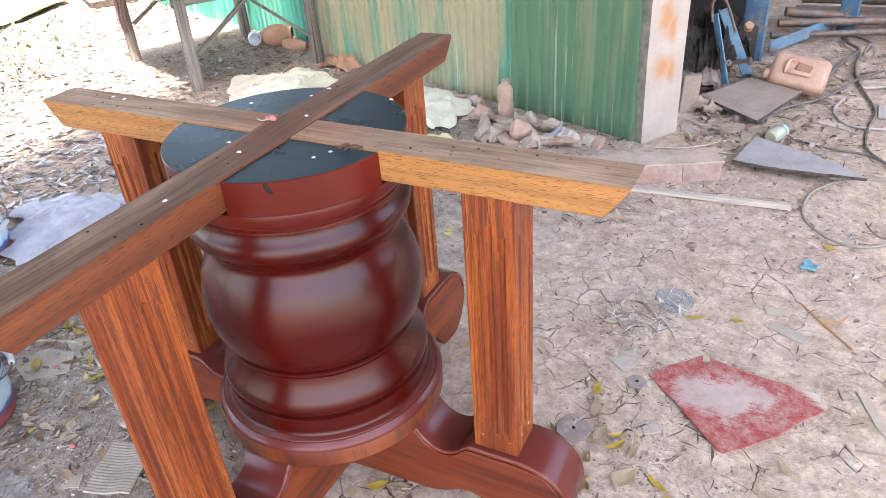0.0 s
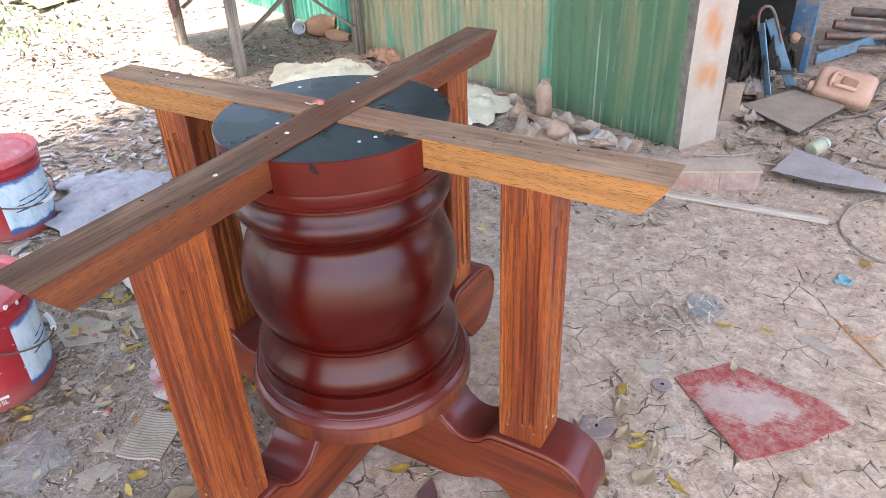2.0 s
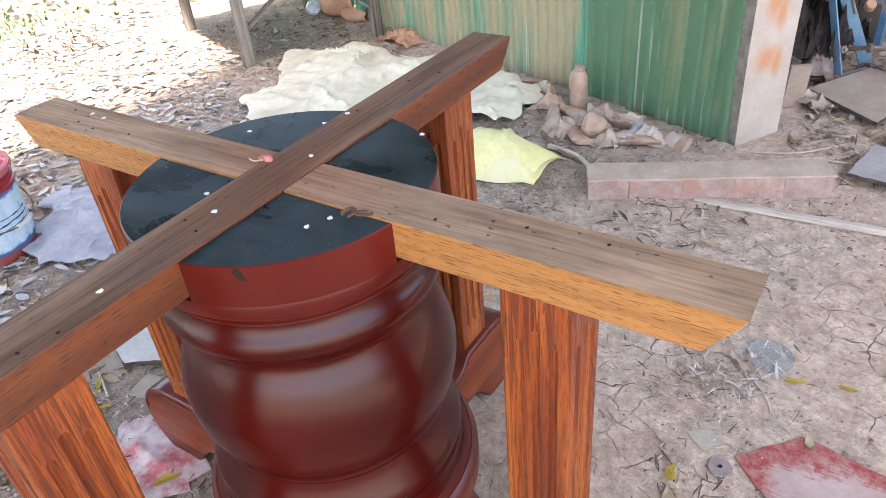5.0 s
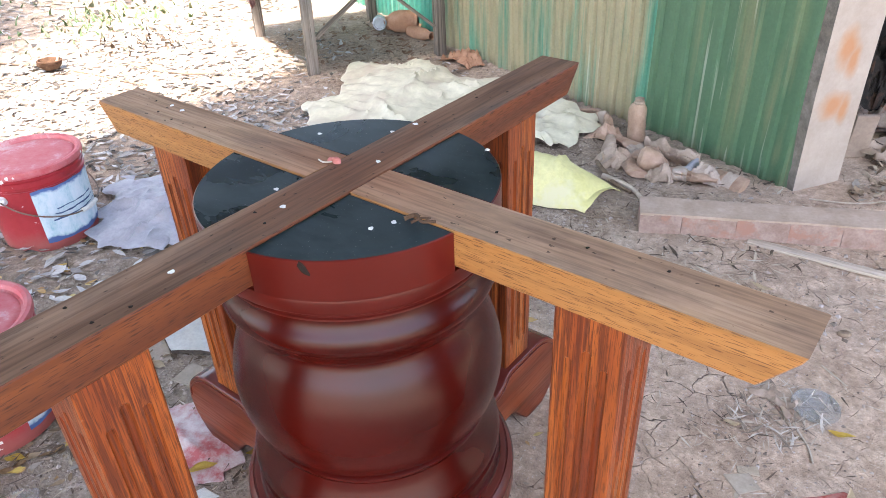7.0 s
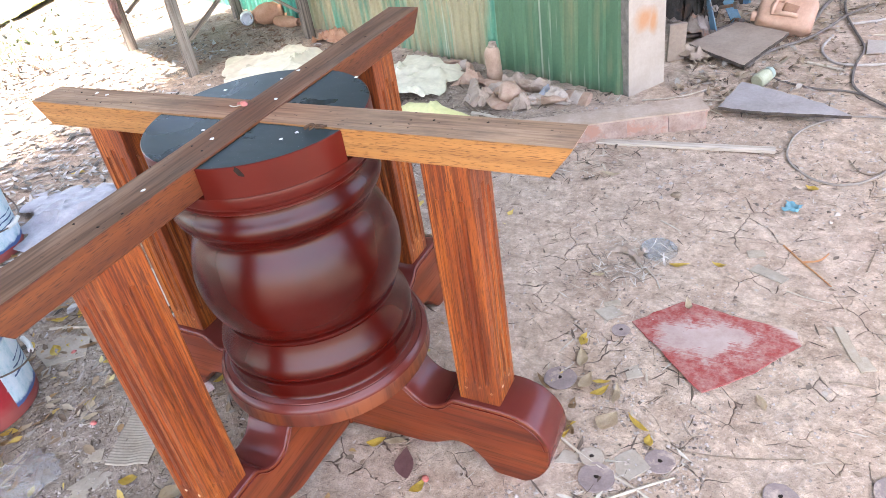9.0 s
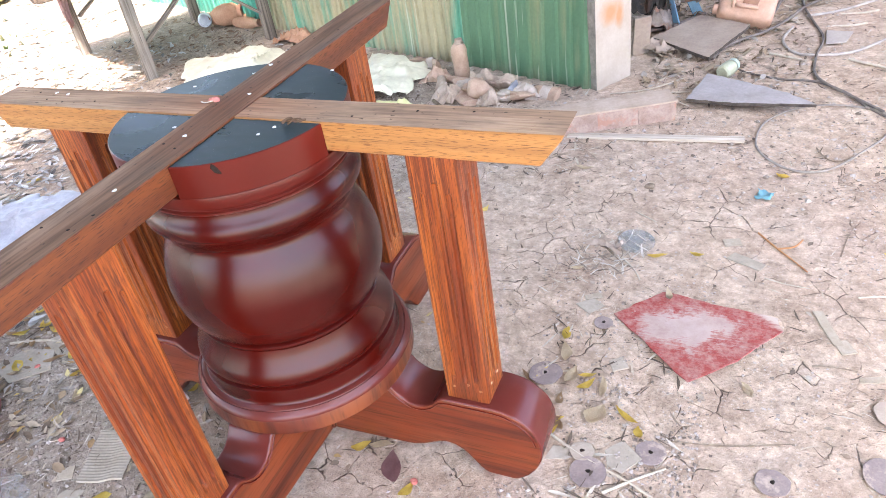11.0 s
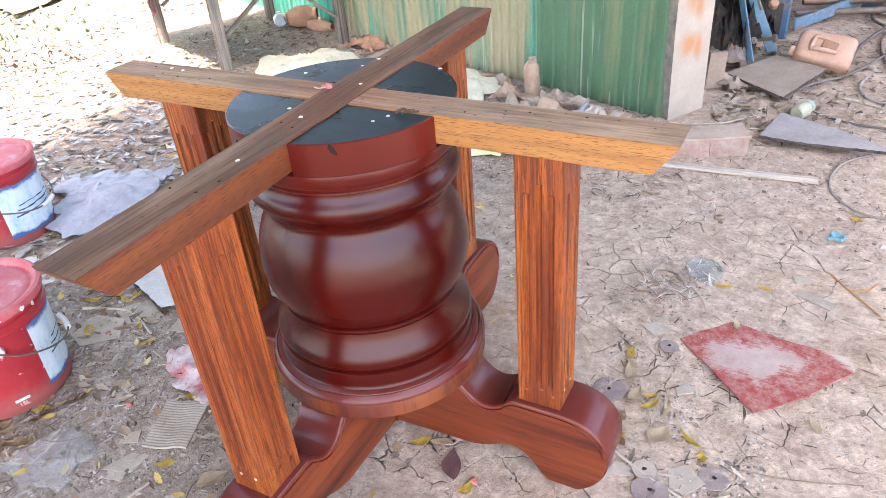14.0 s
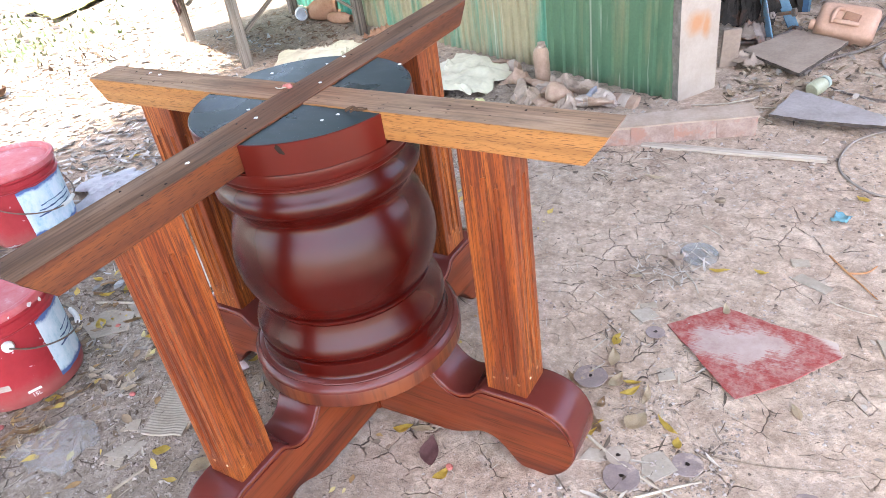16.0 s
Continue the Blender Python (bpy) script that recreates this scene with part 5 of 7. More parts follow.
spray = group_at("can", pose(-0.372, 1.800, gz(-0.372, 1.8), 0, 0, 20), "dirty tan plastic bottle standing against the iron wall", "bottle")
part("body", crushed([(0, 0.0), (0.030, 0.0), (0.033, 0.006), *[(0.033, 0.01 + 0.108 * i / 8) for i in range(9)], (0.031, 0.126), (0.027, 0.136), (0.020, 0.145), (0, 0.146)], 2, 1.0, 0.05), mud_plastic, spray)
part("neck", crushed([(0, 0.143), (0.019, 0.143), (0.020, 0.150), (0.016, 0.154), (0.0165, 0.164), (0.010, 0.166), (0, 0.160)], 5, 1.0, 0.04), clear_mud, spray, "grey torn neck")
spray.name = "plastic_bottle"
for i, (x, y, ang, r, h, sq, mt, lab) in enumerate((
        (-0.405, 1.640, 118, 0.030, 0.24, 0.75, clear_mud, "muddy crushed clear plastic bottle lying by the wall"),
        (-0.330, 1.690, 142, 0.037, 0.24, 0.75, mud_plastic, "crushed brown muddy plastic bottle lying by the wall"),
        (-0.205, 1.720, 165, 0.036, 0.22, 0.8, clear_mud, "dented cloudy plastic bottle lying by the wall"),
        (-0.085, 1.585, 8, 0.036, 0.19, 0.8, mud_plastic, "crushed brown plastic bottle beside the brick block"),
        (-0.125, 1.690, 172, 0.032, 0.18, 0.8, clear_mud, "cloudy crushed plastic bottle against the wall"),
        (0.020, 1.645, 150, 0.028, 0.15, 0.8, mud_plastic, "small crushed brown bottle at the wall's foot"),
        (-0.285, 1.590, 130, 0.030, 0.20, 0.7, mud_plastic, "flattened muddy plastic bottle on the earth"),
        (-0.555, 1.885, 145, 0.028, 0.16, 0.8, mud_plastic, "small muddy plastic bottle lying by the wall"),
        (-0.640, 1.935, 20, 0.024, 0.12, 0.8, mud_plastic, "short muddy bottle half under the sheet"))):
    zz = r * sq * 0.72 + gz(x, y)
    bot = group_at("plastic_bottle", Matrix.Translation((x, y, zz)) @ Matrix.Rotation(radians(ang), 4, "Z") @ Matrix.Rotation(radians(90), 4, "Y") @ Matrix.Rotation(radians(40 + 70 * i), 4, "Z") @ Matrix.Translation((0, 0, -h / 2)), lab, "bottle", "crushed bottles by the wall")
    part("body", crushed(bottle_profile(r, h), i + 1, sq * 0.62, 0.55), mt, bot, "", None, 25)
    if i % 2 == 1:
        part("label", crushed([(r * 0.9, h * 0.24), *[(r * 1.05, h * (0.25 + 0.03 * k)) for k in range(9)], (r * 0.9, h * 0.50)], i + 1, sq * 0.63, 0.55), label_pale, bot, "faded pale label", None, 25)
thing("plastic_cup", crushed([(0, 0.0), (0.030, 0.0), (0.036, 0.01), (0.042, 0.05), (0.038, 0.066), (0.022, 0.076), (0, 0.076)], 8, 0.95, 0.08), mud_plastic, "round dusty brown plastic pot lying by the wall", "pot",
      Matrix.Translation((-0.190, 1.600, 0.038)) @ Matrix.Rotation(radians(200), 4, "Z") @ Matrix.Rotation(radians(75), 4, "Y"))
thing("plastic_scrap", drape(((-0.13, 1.60), (-0.075, 1.58), (-0.06, 1.66), (-0.12, 1.69)), 12, 12, lambda u, v: 0.045 * math.sin(math.pi * u), 0.02, 91, 30.0, 0.01), white_sheet, "white plastic wrapper crumpled among bottles", "plastic scrap", None, "", 50)

for k, (x, y, w, d, mt, lab) in enumerate(((-0.345, 1.585, 0.13, 0.09, clear_mud, "crumpled dusty wrapper among crushed bottles"), (-0.24, 1.655, 0.12, 0.08, mud_plastic, "torn muddy plastic wrapper among bottles"),
                                           (-0.045, 1.625, 0.10, 0.09, label_pale, "pale torn plastic wrapper by the wall"), (-0.47, 1.76, 0.12, 0.08, mud_plastic, "muddy wrapper lying by the wall"), (-0.16, 1.545, 0.10, 0.06, clear_mud, "small dusty wrapper on the earth"))):
    thing("plastic_wrapper", drape(((x - w / 2, y - d / 2), (x + w / 2, y - d * 0.4), (x + w * 0.4, y + d / 2), (x - w * 0.45, y + d * 0.45)), 20, 16, lambda u, v: 0.045 * math.sin(math.pi * u) ** 0.6 * math.sin(math.pi * v) ** 0.6, 0.022, 140 + k, 22.0, 0.02, crease=0.7), mt, lab, "wrapper", None, "wrappers by the wall", 25)

jar = group_at("jar", Matrix.Translation((0.662, 1.875, 0.030)) @ Matrix.Rotation(radians(62), 4, "Z") @ Matrix.Rotation(radians(82), 4, "Y"), "small greenish plastic jar lying on the earth", "jar")
part("body", lathe([(0, -0.035), (0.022, -0.035), (0.027, -0.030), (0.028, 0.0), (0.026, 0.022), (0.021, 0.030), (0.021, 0.034), (0, 0.034)], 28), jar_green, jar)
part("lid", lathe([(0, 0.030), (0.0235, 0.030), (0.0235, 0.044), (0.0215, 0.047), (0, 0.047)], 28), jar_lid, jar, "pale green lid")


def build_jug():
    ob = group_at("jerrycan", Matrix.Translation((0.690, 2.425, 0.076)) @ Matrix.Rotation(radians(8), 4, "Z") @ Matrix.Rotation(radians(40), 4, "X") @ Matrix.Rotation(radians(-14), 4, "Z"), "dusty tan plastic jerrycan lying on its side", "jerrycan")
    bm = box(0.225, 0.150, 0.095, 0.034, seg=5)
    for v in bm.verts:
        t = (v.co.x + 0.1125) / 0.225
        k = 0.80 + 0.24 * math.sin(math.pi * (0.12 + 0.62 * t))
        v.co.y *= k
        v.co.z *= k
        v.co += Vector((0, 0, 0.004 * noise.noise(v.co * 20)))
    body = part("body", bm, jug_plastic, ob, "", None, 60)
    # Solid inset; the shade of the recess is put into its colour.
    hollow = box(0.060, 0.040, 0.014, 0.006, seg=3)
    part("handle_recess", hollow, jug_hollow_shade, ob, "darkened inset for the shaded hollow under the handle", pose(0.012, 0.004, 0.0480, 0, 0, -8))
    part("handle", tube([(-0.045, -0.022, 0.046), (-0.030, -0.026, 0.054), (0.015, -0.026, 0.055), (0.044, -0.022, 0.046)], 0.0095, 12), jug_plastic, ob)
    part("handle", tube([(-0.050, -0.034, 0.045), (-0.054, -0.005, 0.052), (-0.046, 0.030, 0.050), (-0.02, 0.034, 0.049)], 0.009, 12), jug_plastic, ob)
    part("cap", lathe([(0, 0.0), (0.019, 0.0), (0.021, 0.004), (0.021, 0.020), (0.018, 0.023), (0, 0.023)], 24), jug_plastic, ob, "", Matrix.Translation((-0.108, -0.03, 0.005)) @ Matrix.Rotation(radians(-90), 4, "Y"))


build_jug()
thing("white_ball", crushed([(0, 0), (0.018, 0.002), (0.028, 0.015), (0.030, 0.028), (0.024, 0.044), (0.010, 0.052), (0, 0.053)], 3, 1, 0.06), white_sheet, "crumpled white-blue plastic cup beside the jerrycan", "plastic cup", pose(0.600, 2.70, 0.0, 20, 15))

# jars and pots by the far wall
glass_rim = dusty("dusty glass", (0.45, 0.48, 0.50), (0.68, 0.70, 0.72), 30, 0.2, 0.05)
gj = group_at("glass_jar", Matrix.Translation((-2.205, 2.420, 0.042)) @ Matrix.Rotation(radians(-48), 4, "Z") @ Matrix.Rotation(radians(80), 4, "Y"), "dusty glass jar lying under the bench", "jar")
part("body", lathe([(0, -0.05), (0.036, -0.05), (0.040, -0.044), (0.040, 0.028), (0.034, 0.038), (0.034, 0.050), (0.030, 0.050), (0.030, 0.036), (0.036, 0.026), (0.036, -0.040), (0, -0.044)], 28), glass_rim, gj)
for i, (x, y, ang, tilt, r, h, lab) in enumerate(((-2.060, 2.470, 20, 84, 0.062, 0.17, "terracotta pot lying on its side by the wall"), (-1.895, 2.400, -10, 88, 0.034, 0.19, "brown clay bottle lying under the bench"), (-2.15, 2.50, 60, 80, 0.045, 0.13, "brown clay pot lying by the wall"))):
    prof = [(0, 0), (r * 0.7, 0), (r * 0.9, h * 0.15), (r, h * 0.4), (r * 0.92, h * 0.7), (r * 0.6, h * 0.86), (r * 0.66, h), (r * 0.55, h), (r * 0.5, h * 0.86), (r * 0.8, h * 0.6), (r * 0.8, h * 0.3), (0, h * 0.1)]
    thing("clay_pot", lathe(prof, 32), clay, lab, "clay pot", Matrix.Translation((x, y, r * 0.95)) @ Matrix.Rotation(radians(ang), 4, "Z") @ Matrix.Rotation(radians(tilt), 4, "Y") @ Matrix.Translation((0, 0, -h / 2)), "clay pots by the wall")
thing("dry_leaves_clump", drape(((-1.60, 2.20), (-1.38, 2.13), (-1.34, 2.22), (-1.54, 2.32)), 24, 14, lambda u, v: 0.03 * math.sin(math.pi * u), 0.05, 95, 26.0, 0.03), clay, "heap of brown crumpled leaves at the wall's foot", "leaf heap", None, "", 50)

# coconut husk in the yard
hk = group_at("coconut_husk", pose(-3.20, 1.02, 0.0, 0, 0, 30) @ Matrix.Scale(0.62, 4), "brown split coconut husk lying in the sunlit litter", "coconut husk")
part("shell", crushed([(0, 0.0), (0.06, 0.006), (0.095, 0.04), (0.105, 0.08), (0.092, 0.082), (0.07, 0.045), (0, 0.03)], 4, 0.8, 0.15), husk_brown, hk)
part("tuft", tube([(0.05, 0.02, 0.06), (0.065, 0.03, 0.10), (0.06, 0.05, 0.14)], 0.012, 8, 0.3), leaf_pale, hk, "pale fibrous tip")


# ---- blue machine frame, irons, rods ----
dark_steel = dusty("dark mottled steel", (0.012, 0.011, 0.010), (0.035, 0.03, 0.026), 8, 0.7, 0.3)


def build_machine():
    ob = group_at("machine_frame", pose(0.505, 2.835, 0), "chipped blue steel machine frame standing on the earth in the shed", "machine frame")
    a = math.degrees(math.atan2(0.60, 0.26))

    def angle_post(x, y, h, ang, w):
        e = part("post", box(0.012, w, h, 0.002), blue_paint, ob, "dark blue steel post", pose(x, y, h / 2 - 0.01, 0, 0, ang))
        part("flange", box(w * 0.72, 0.010, h, 0.002), blue_light, e, "worn pale blue flange", pose(w * 0.36, -w / 2 - 0.004, 0))
        for k in range(4):
            part("bolt", lathe([(0, 0.008), (0.008, 0.008), (0.009, 0.005), (0.009, 0), (0, 0)], 8), steel, e, "", Matrix.Translation((-0.006, 0.01 - 0.02 * (k % 2), -h / 2 + 0.12 + 0.09 * k)) @ Matrix.Rotation(radians(-90), 4, "Y"))
    angle_post(-0.045, -0.035, 1.25, 96, 0.095)
    angle_post(0.345, 0.52, 1.25, 96, 0.08)
    angle_post(-0.80, 0.35, 1.25, 96, 0.09)

    def rail(p, q, w, d, material):
        p, q = Vector(p), Vector(q)
        dv = q - p
        r = part("rail", box(w, d, dv.length, 0.002), material, ob)
        r.matrix_basis = Matrix.Translation((p + q) / 2) @ dv.to_track_quat("Z", "Y").to_matrix().to_4x4()
    rail((0.035, 0.0, 0.065), (0.325, 0.56, 0.065), 0.014, 0.055, blue_light)
    rail((0.035, 0.0, 0.36), (0.325, 0.56, 0.36), 0.05, 0.03, blue_light)
    rail((-0.06, -0.02, 0.50), (-0.79, 0.36, 0.50), 0.06, 0.04, blue_paint)
    rail((-0.06, -0.02, 1.20), (-0.79, 0.36, 1.20), 0.06, 0.04, blue_paint)
    part("housing", box(0.95, 0.55, 1.15, 0.01), dark_steel, ob, "dark machine housing", pose(-0.56, 0.52, 0.60))
    for k in range(6):
        y0 = 0.25 + 0.10 * k
        bm = tube([(0.02 + 0.02 * k, y0, 0.05 + 0.035 * (k % 3)), (0.55 + 0.03 * k, y0 + 0.16, 0.06 + 0.03 * (k % 2))], 0.016 + 0.004 * (k % 3), 12, 1, 0)
        part("roller", bm, steel, ob, "rusty steel roller")


build_machine()
irons = group_at("angle_irons", pose(0.41, 2.40, 0), "two chipped blue angle irons leaning in scrap", "angle irons")


def leaning(p, q, w):
    p, q = Vector(p), Vector(q)
    d = q - p
    m = Matrix.Translation((p + q) / 2) @ d.to_track_quat("Z", "X").to_matrix().to_4x4()
    b = part("iron", box(w, 0.006, d.length, 0.001), blue_light, irons, "", m)
    part("flange", box(0.006, w * 0.7, d.length, 0.001), blue_paint, b, "", pose(-w / 2, w * 0.35, 0))


leaning((0.010, -0.02, 0.01), (-0.085, 0.06, 0.30), 0.034)
leaning((0.085, 0.105, 0.02), (-0.055, 0.085, 0.315), 0.040)
part("wire_loop", tube([(-0.09, 0.05, 0.27), (-0.10, 0.045, 0.345), (-0.075, 0.06, 0.37), (-0.045, 0.08, 0.34), (0.005, 0.09, 0.22)], 0.006, 8), steel, irons, "bent grey wire loop")
for i, (p, q, r) in enumerate((((0.335, 2.47, 0.07), (0.42, 2.40, 0.115), 0.010), ((0.40, 2.35, 0.02), (0.52, 2.50, 0.03), 0.012), ((0.42, 2.45, 0.10), (0.50, 2.43, 0.12), 0.011), ((0.28, 2.36, 0.03), (0.40, 2.31, 0.02), 0.011),
                               ((0.30, 2.30, 0.025), (0.43, 2.35, 0.02), 0.012), ((0.26, 2.50, 0.05), (0.36, 2.56, 0.09), 0.013), ((0.35, 2.26, 0.015), (0.47, 2.27, 0.02), 0.009))):
    rod = group_at("threaded_rod", pose(*p), "rusty threaded steel rod with nut in the scrap heap", "steel rod", "rods in the scrap heap")
    d = Vector(q) - Vector(p)
    part("shank", tube([(0, 0, 0), tuple(d)], r * 0.7, 10, 1, 0), steel, rod)
    nut = lathe([(0, 0.016), (r * 1.5, 0.016), (r * 1.6, 0.012), (r * 1.6, 0.002), (r * 1.5, 0), (0, 0)], 6)
    part("nut", nut, steel, rod, "brass-brown nut", Matrix.Translation(d * 0.8) @ d.to_track_quat("Z", "Y").to_matrix().to_4x4())
thing("foil_scrap", drape(((0.29, 2.10), (0.42, 2.02), (0.47, 2.09), (0.36, 2.16)), 20, 14, lambda u, v: 0.02, 0.035, 101, 24.0, 0.02), brown_board, "crumpled brown plastic wrapper in litter", "plastic scrap", None, "", 50)
thing("foil_scrap", drape(((0.27, 2.28), (0.40, 2.26), (0.42, 2.46), (0.27, 2.50)), 22, 20, lambda u, v: 0.05 * math.sin(math.pi * u), 0.07, 103, 20.0, 0.02), steel, "crumpled dark metal scrap heap", "metal scrap", None, "", 50)
thing("tan_cap", lathe([(0, 0.05), (0.03, 0.05), (0.036, 0.045), (0.038, 0), (0, 0)], 24), clay, "brown clay tube stub on scrap", "tube stub", pose(0.44, 2.75, 0.17, 40, 20) @ Matrix.Scale(0.55, 4))
thing("scrap_box", box(0.16, 0.12, 0.18, 0.006), dark_board, "dark wooden scrap box in the shed", "box", pose(0.40, 2.83, 0.082, 0, 0, 20))

# Near-black tone puts the shade behind the pillar into the scrap's colour.
scrap_shade_tones = dusty("scrap metal darkened for shade", (0.008, 0.007, 0.006), (0.035, 0.029, 0.024), 24, 0.75, 0.8, (0.055, 0.030, 0.020))
thing("scrap_heap", drape(((0.225, 2.27), (0.40, 2.42), (0.46, 2.80), (0.10, 2.80)), 44, 30, lambda u, v: 0.20 * math.sin(math.pi * min(1, 0.15 + 0.8 * v)) * (1 - 0.4 * u), 0.13, 131, 15.0, 0.03, crease=0.8), scrap_shade_tones, "heap of scrap metal behind the pillar, coloured dark for shade", "scrap heap", None, "", 25, "stuff")

# ---- cables and hoses ----
def ground_line(pts, r, lift=0.0):
    return [(x, y, gz(x, y) + r + lift) for x, y in pts]


loop = [(1.103, 1.642), (1.160, 1.590), (1.166, 1.554), (1.148, 1.450), (1.098, 1.364), (0.992, 1.224), (0.895, 1.206), (0.811, 1.290), (0.787, 1.385), (0.817, 1.524), (0.920, 1.634), (1.050, 1.652), (1.154, 1.604), (1.175, 1.560)]
thing("cable", tube(ground_line(loop, 0.0036), 0.0034, 8), cable_brown, "grey dusty cable coiled in a loop on the earth", "cable")
thing("cable", tube(ground_line([(1.160, 1.575), (1.103, 1.650), (1.055, 1.751), (0.963, 1.832), (0.844, 1.858), (0.750, 1.910), (0.685, 1.948)], 0.0042), 0.0042, 8), cable_black, "dark rubber cable running over the earth", "cable")
thing("cable", tube(ground_line([(1.150, 1.600), (1.08, 1.70), (0.964, 1.859), (0.960, 2.060), (0.988, 2.259), (0.950, 2.45), (0.916, 2.655), (0.914, 2.873), (0.978, 3.179), (0.868, 3.319), (0.80, 3.30)], 0.005, 0.004), 0.0048, 8), cable_black,
      "dark rubber cable winding across the earth", "cable")
thing("hose", tube(ground_line([(0.876, 2.378), (0.844, 2.232), (0.899, 2.097), (1.053, 2.098), (1.166, 2.213), (1.295, 2.431), (1.353, 2.608), (1.30, 2.70)], 0.0055), 0.0052, 8), cable_grey, "pale dusty hose curving over the earth", "hose")
thing("hose", tube(ground_line([(0.930, 2.517), (1.067, 2.612), (1.268, 2.793), (1.451, 2.978), (1.62, 3.02), (1.95, 2.98)], 0.006), 0.0055, 8), cable_grey, "pale straight hose lying on the earth", "hose")
thing("cable", tube(ground_line([(0.60, 2.00), (0.625, 2.10), (0.68, 2.20), (0.78, 2.30), (0.86, 2.45), (0.92, 2.60), (1.02, 2.75)], 0.006, 0.012), 0.0055, 8), cable_black, "dark cable lying over the fibreboard", "cable")
thing("cable", tube(ground_line([(1.00, 2.95), (1.12, 3.05), (1.30, 2.95), (1.45, 2.70), (1.55, 2.45), (1.50, 2.20)], 0.005), 0.0045, 8), cable_black, "thin dark cable on the far earth", "cable")

# ---- far rubbish by the end wall ----
thing("plastic_sheet", drape(((1.20, 3.17), (1.29, 3.00), (1.60, 2.98), (1.60, 3.19)), 40, 22, lambda u, v: 0.02 + 0.03 * v, 0.05, 121, 12.0, 0.04), dusty("grey-blue plastic sheet", (0.15, 0.165, 0.17), (0.30, 0.315, 0.32), 12, 0.5, 0.3), "crumpled grey-blue plastic sheet lying at the end wall", "plastic sheet", None, "", 40)
thing("glass_plate", slab([(-0.045, 0.075), (0.05, 0.06), (0.02, -0.055), (-0.05, -0.075)], 0.004, 0.001), dusty("dusty pale glass", (0.30, 0.255, 0.22), (0.42, 0.36, 0.31), 12, 0.5, 0.1), "dusty pale glass piece lying on the earth", "glass piece", pose(1.045, 2.27, gz(1.045, 2.27) + 0.008))
thing("cable", tube(ground_line([(0.86, 3.37), (0.869, 3.151), (0.919, 3.022), (0.881, 2.884), (0.828, 2.719), (0.804, 2.570), (0.773, 2.403)], 0.008, 0.01), 0.008, 8), cable_black, "thick dark rubber hose by the jerrycan", "cable")
thing("cable", tube(ground_line([(1.02, 3.00), (1.095, 2.928), (1.206, 2.798), (1.303, 2.623), (1.335, 2.599)], 0.005), 0.005, 8), cable_black, "short dark cable across the pale hose", "cable")
thing("hose", tube(ground_line([(1.353, 2.608), (1.46, 2.711), (1.455, 2.64), (1.445, 2.589)], 0.006), 0.006, 8), cable_grey, "bent end of pale dusty hose", "hose")
thing("hose", tube(ground_line([(1.247, 2.533), (1.265, 2.400), (1.292, 2.313), (1.223, 2.197)], 0.006), 0.006, 8), cable_grey, "short bent pale hose on the earth", "hose")
thing("cable", tube(ground_line([(1.223, 2.197), (1.304, 2.111), (1.349, 2.042), (1.41, 1.976), (1.55, 1.86)], 0.006), 0.006, 8), cable_black, "dark twisted rope running off over the earth", "rope")
thing("rubber_ring", tube([(0.962 + 0.020 * math.cos(a), 2.956 + 0.010 * math.sin(a), 0.036 + 0.032 * math.sin(a)) for a in (2 * math.pi * k / 12 for k in range(13))], 0.006, 8), cable_brown, "dusty rubber ring standing in the rubbish", "ring")
for i, (p, q) in enumerate((((1.069, 2.046), (1.211, 1.942)), ((0.95, 2.75), (1.10, 2.82)), ((1.15, 2.45), (1.02, 2.40)), ((0.98, 2.86), (1.16, 2.98)), ((1.20, 2.60), (1.06, 2.55)), ((1.30, 2.45), (1.42, 2.40)), ((0.80, 2.10), (0.93, 2.02)), ((0.86, 2.62), (1.00, 2.70)))):
    thing("stick", tube(ground_line([p, ((p[0] + q[0]) / 2 + 0.01, (p[1] + q[1]) / 2 - 0.006), q], 0.006), 0.0055, 7, 0.6, 4), (twig_pale, twig_brown)[i % 2], ("pale dry stick on the far earth", "dark dry stick on the far earth")[i % 2], "stick", None, "sticks on the far earth")

# ---- single leaves, discs, sticks and chips ----
def leaf_mesh(length, width, fold, curl, seed, n=7):
    """One leaf: pointed blade with a midrib fold, rising at its edges."""
    bm = bmesh.new()
    rows = []
    for i in range(n + 1):
        t = i / n
        w = width * math.sin(math.pi * min(0.985, max(0.03, t)) ** 0.85) * 0.5
        x = (t - 0.5) * length
        z = curl * (2 * t - 1) ** 2 + 0.002
        bend = 0.10 * length * math.sin(t * 2.4 + seed)
        rows.append([bm.verts.new((x, bend + s * w, z + fold * abs(s) * w + 0.001 * math.sin(9 * t + s * 3 + seed))) for s in (-1, -0.5, 0, 0.5, 1)])
    for a, b in zip(rows, rows[1:]):
        for k in range(4):
            bm.faces.new((a[k], b[k], b[k + 1], a[k + 1]))
    bmesh.ops.solidify(bm, geom=bm.faces[:], thickness=0.0006)
    bmesh.ops.recalc_face_normals(bm, faces=bm.faces)
    return bm


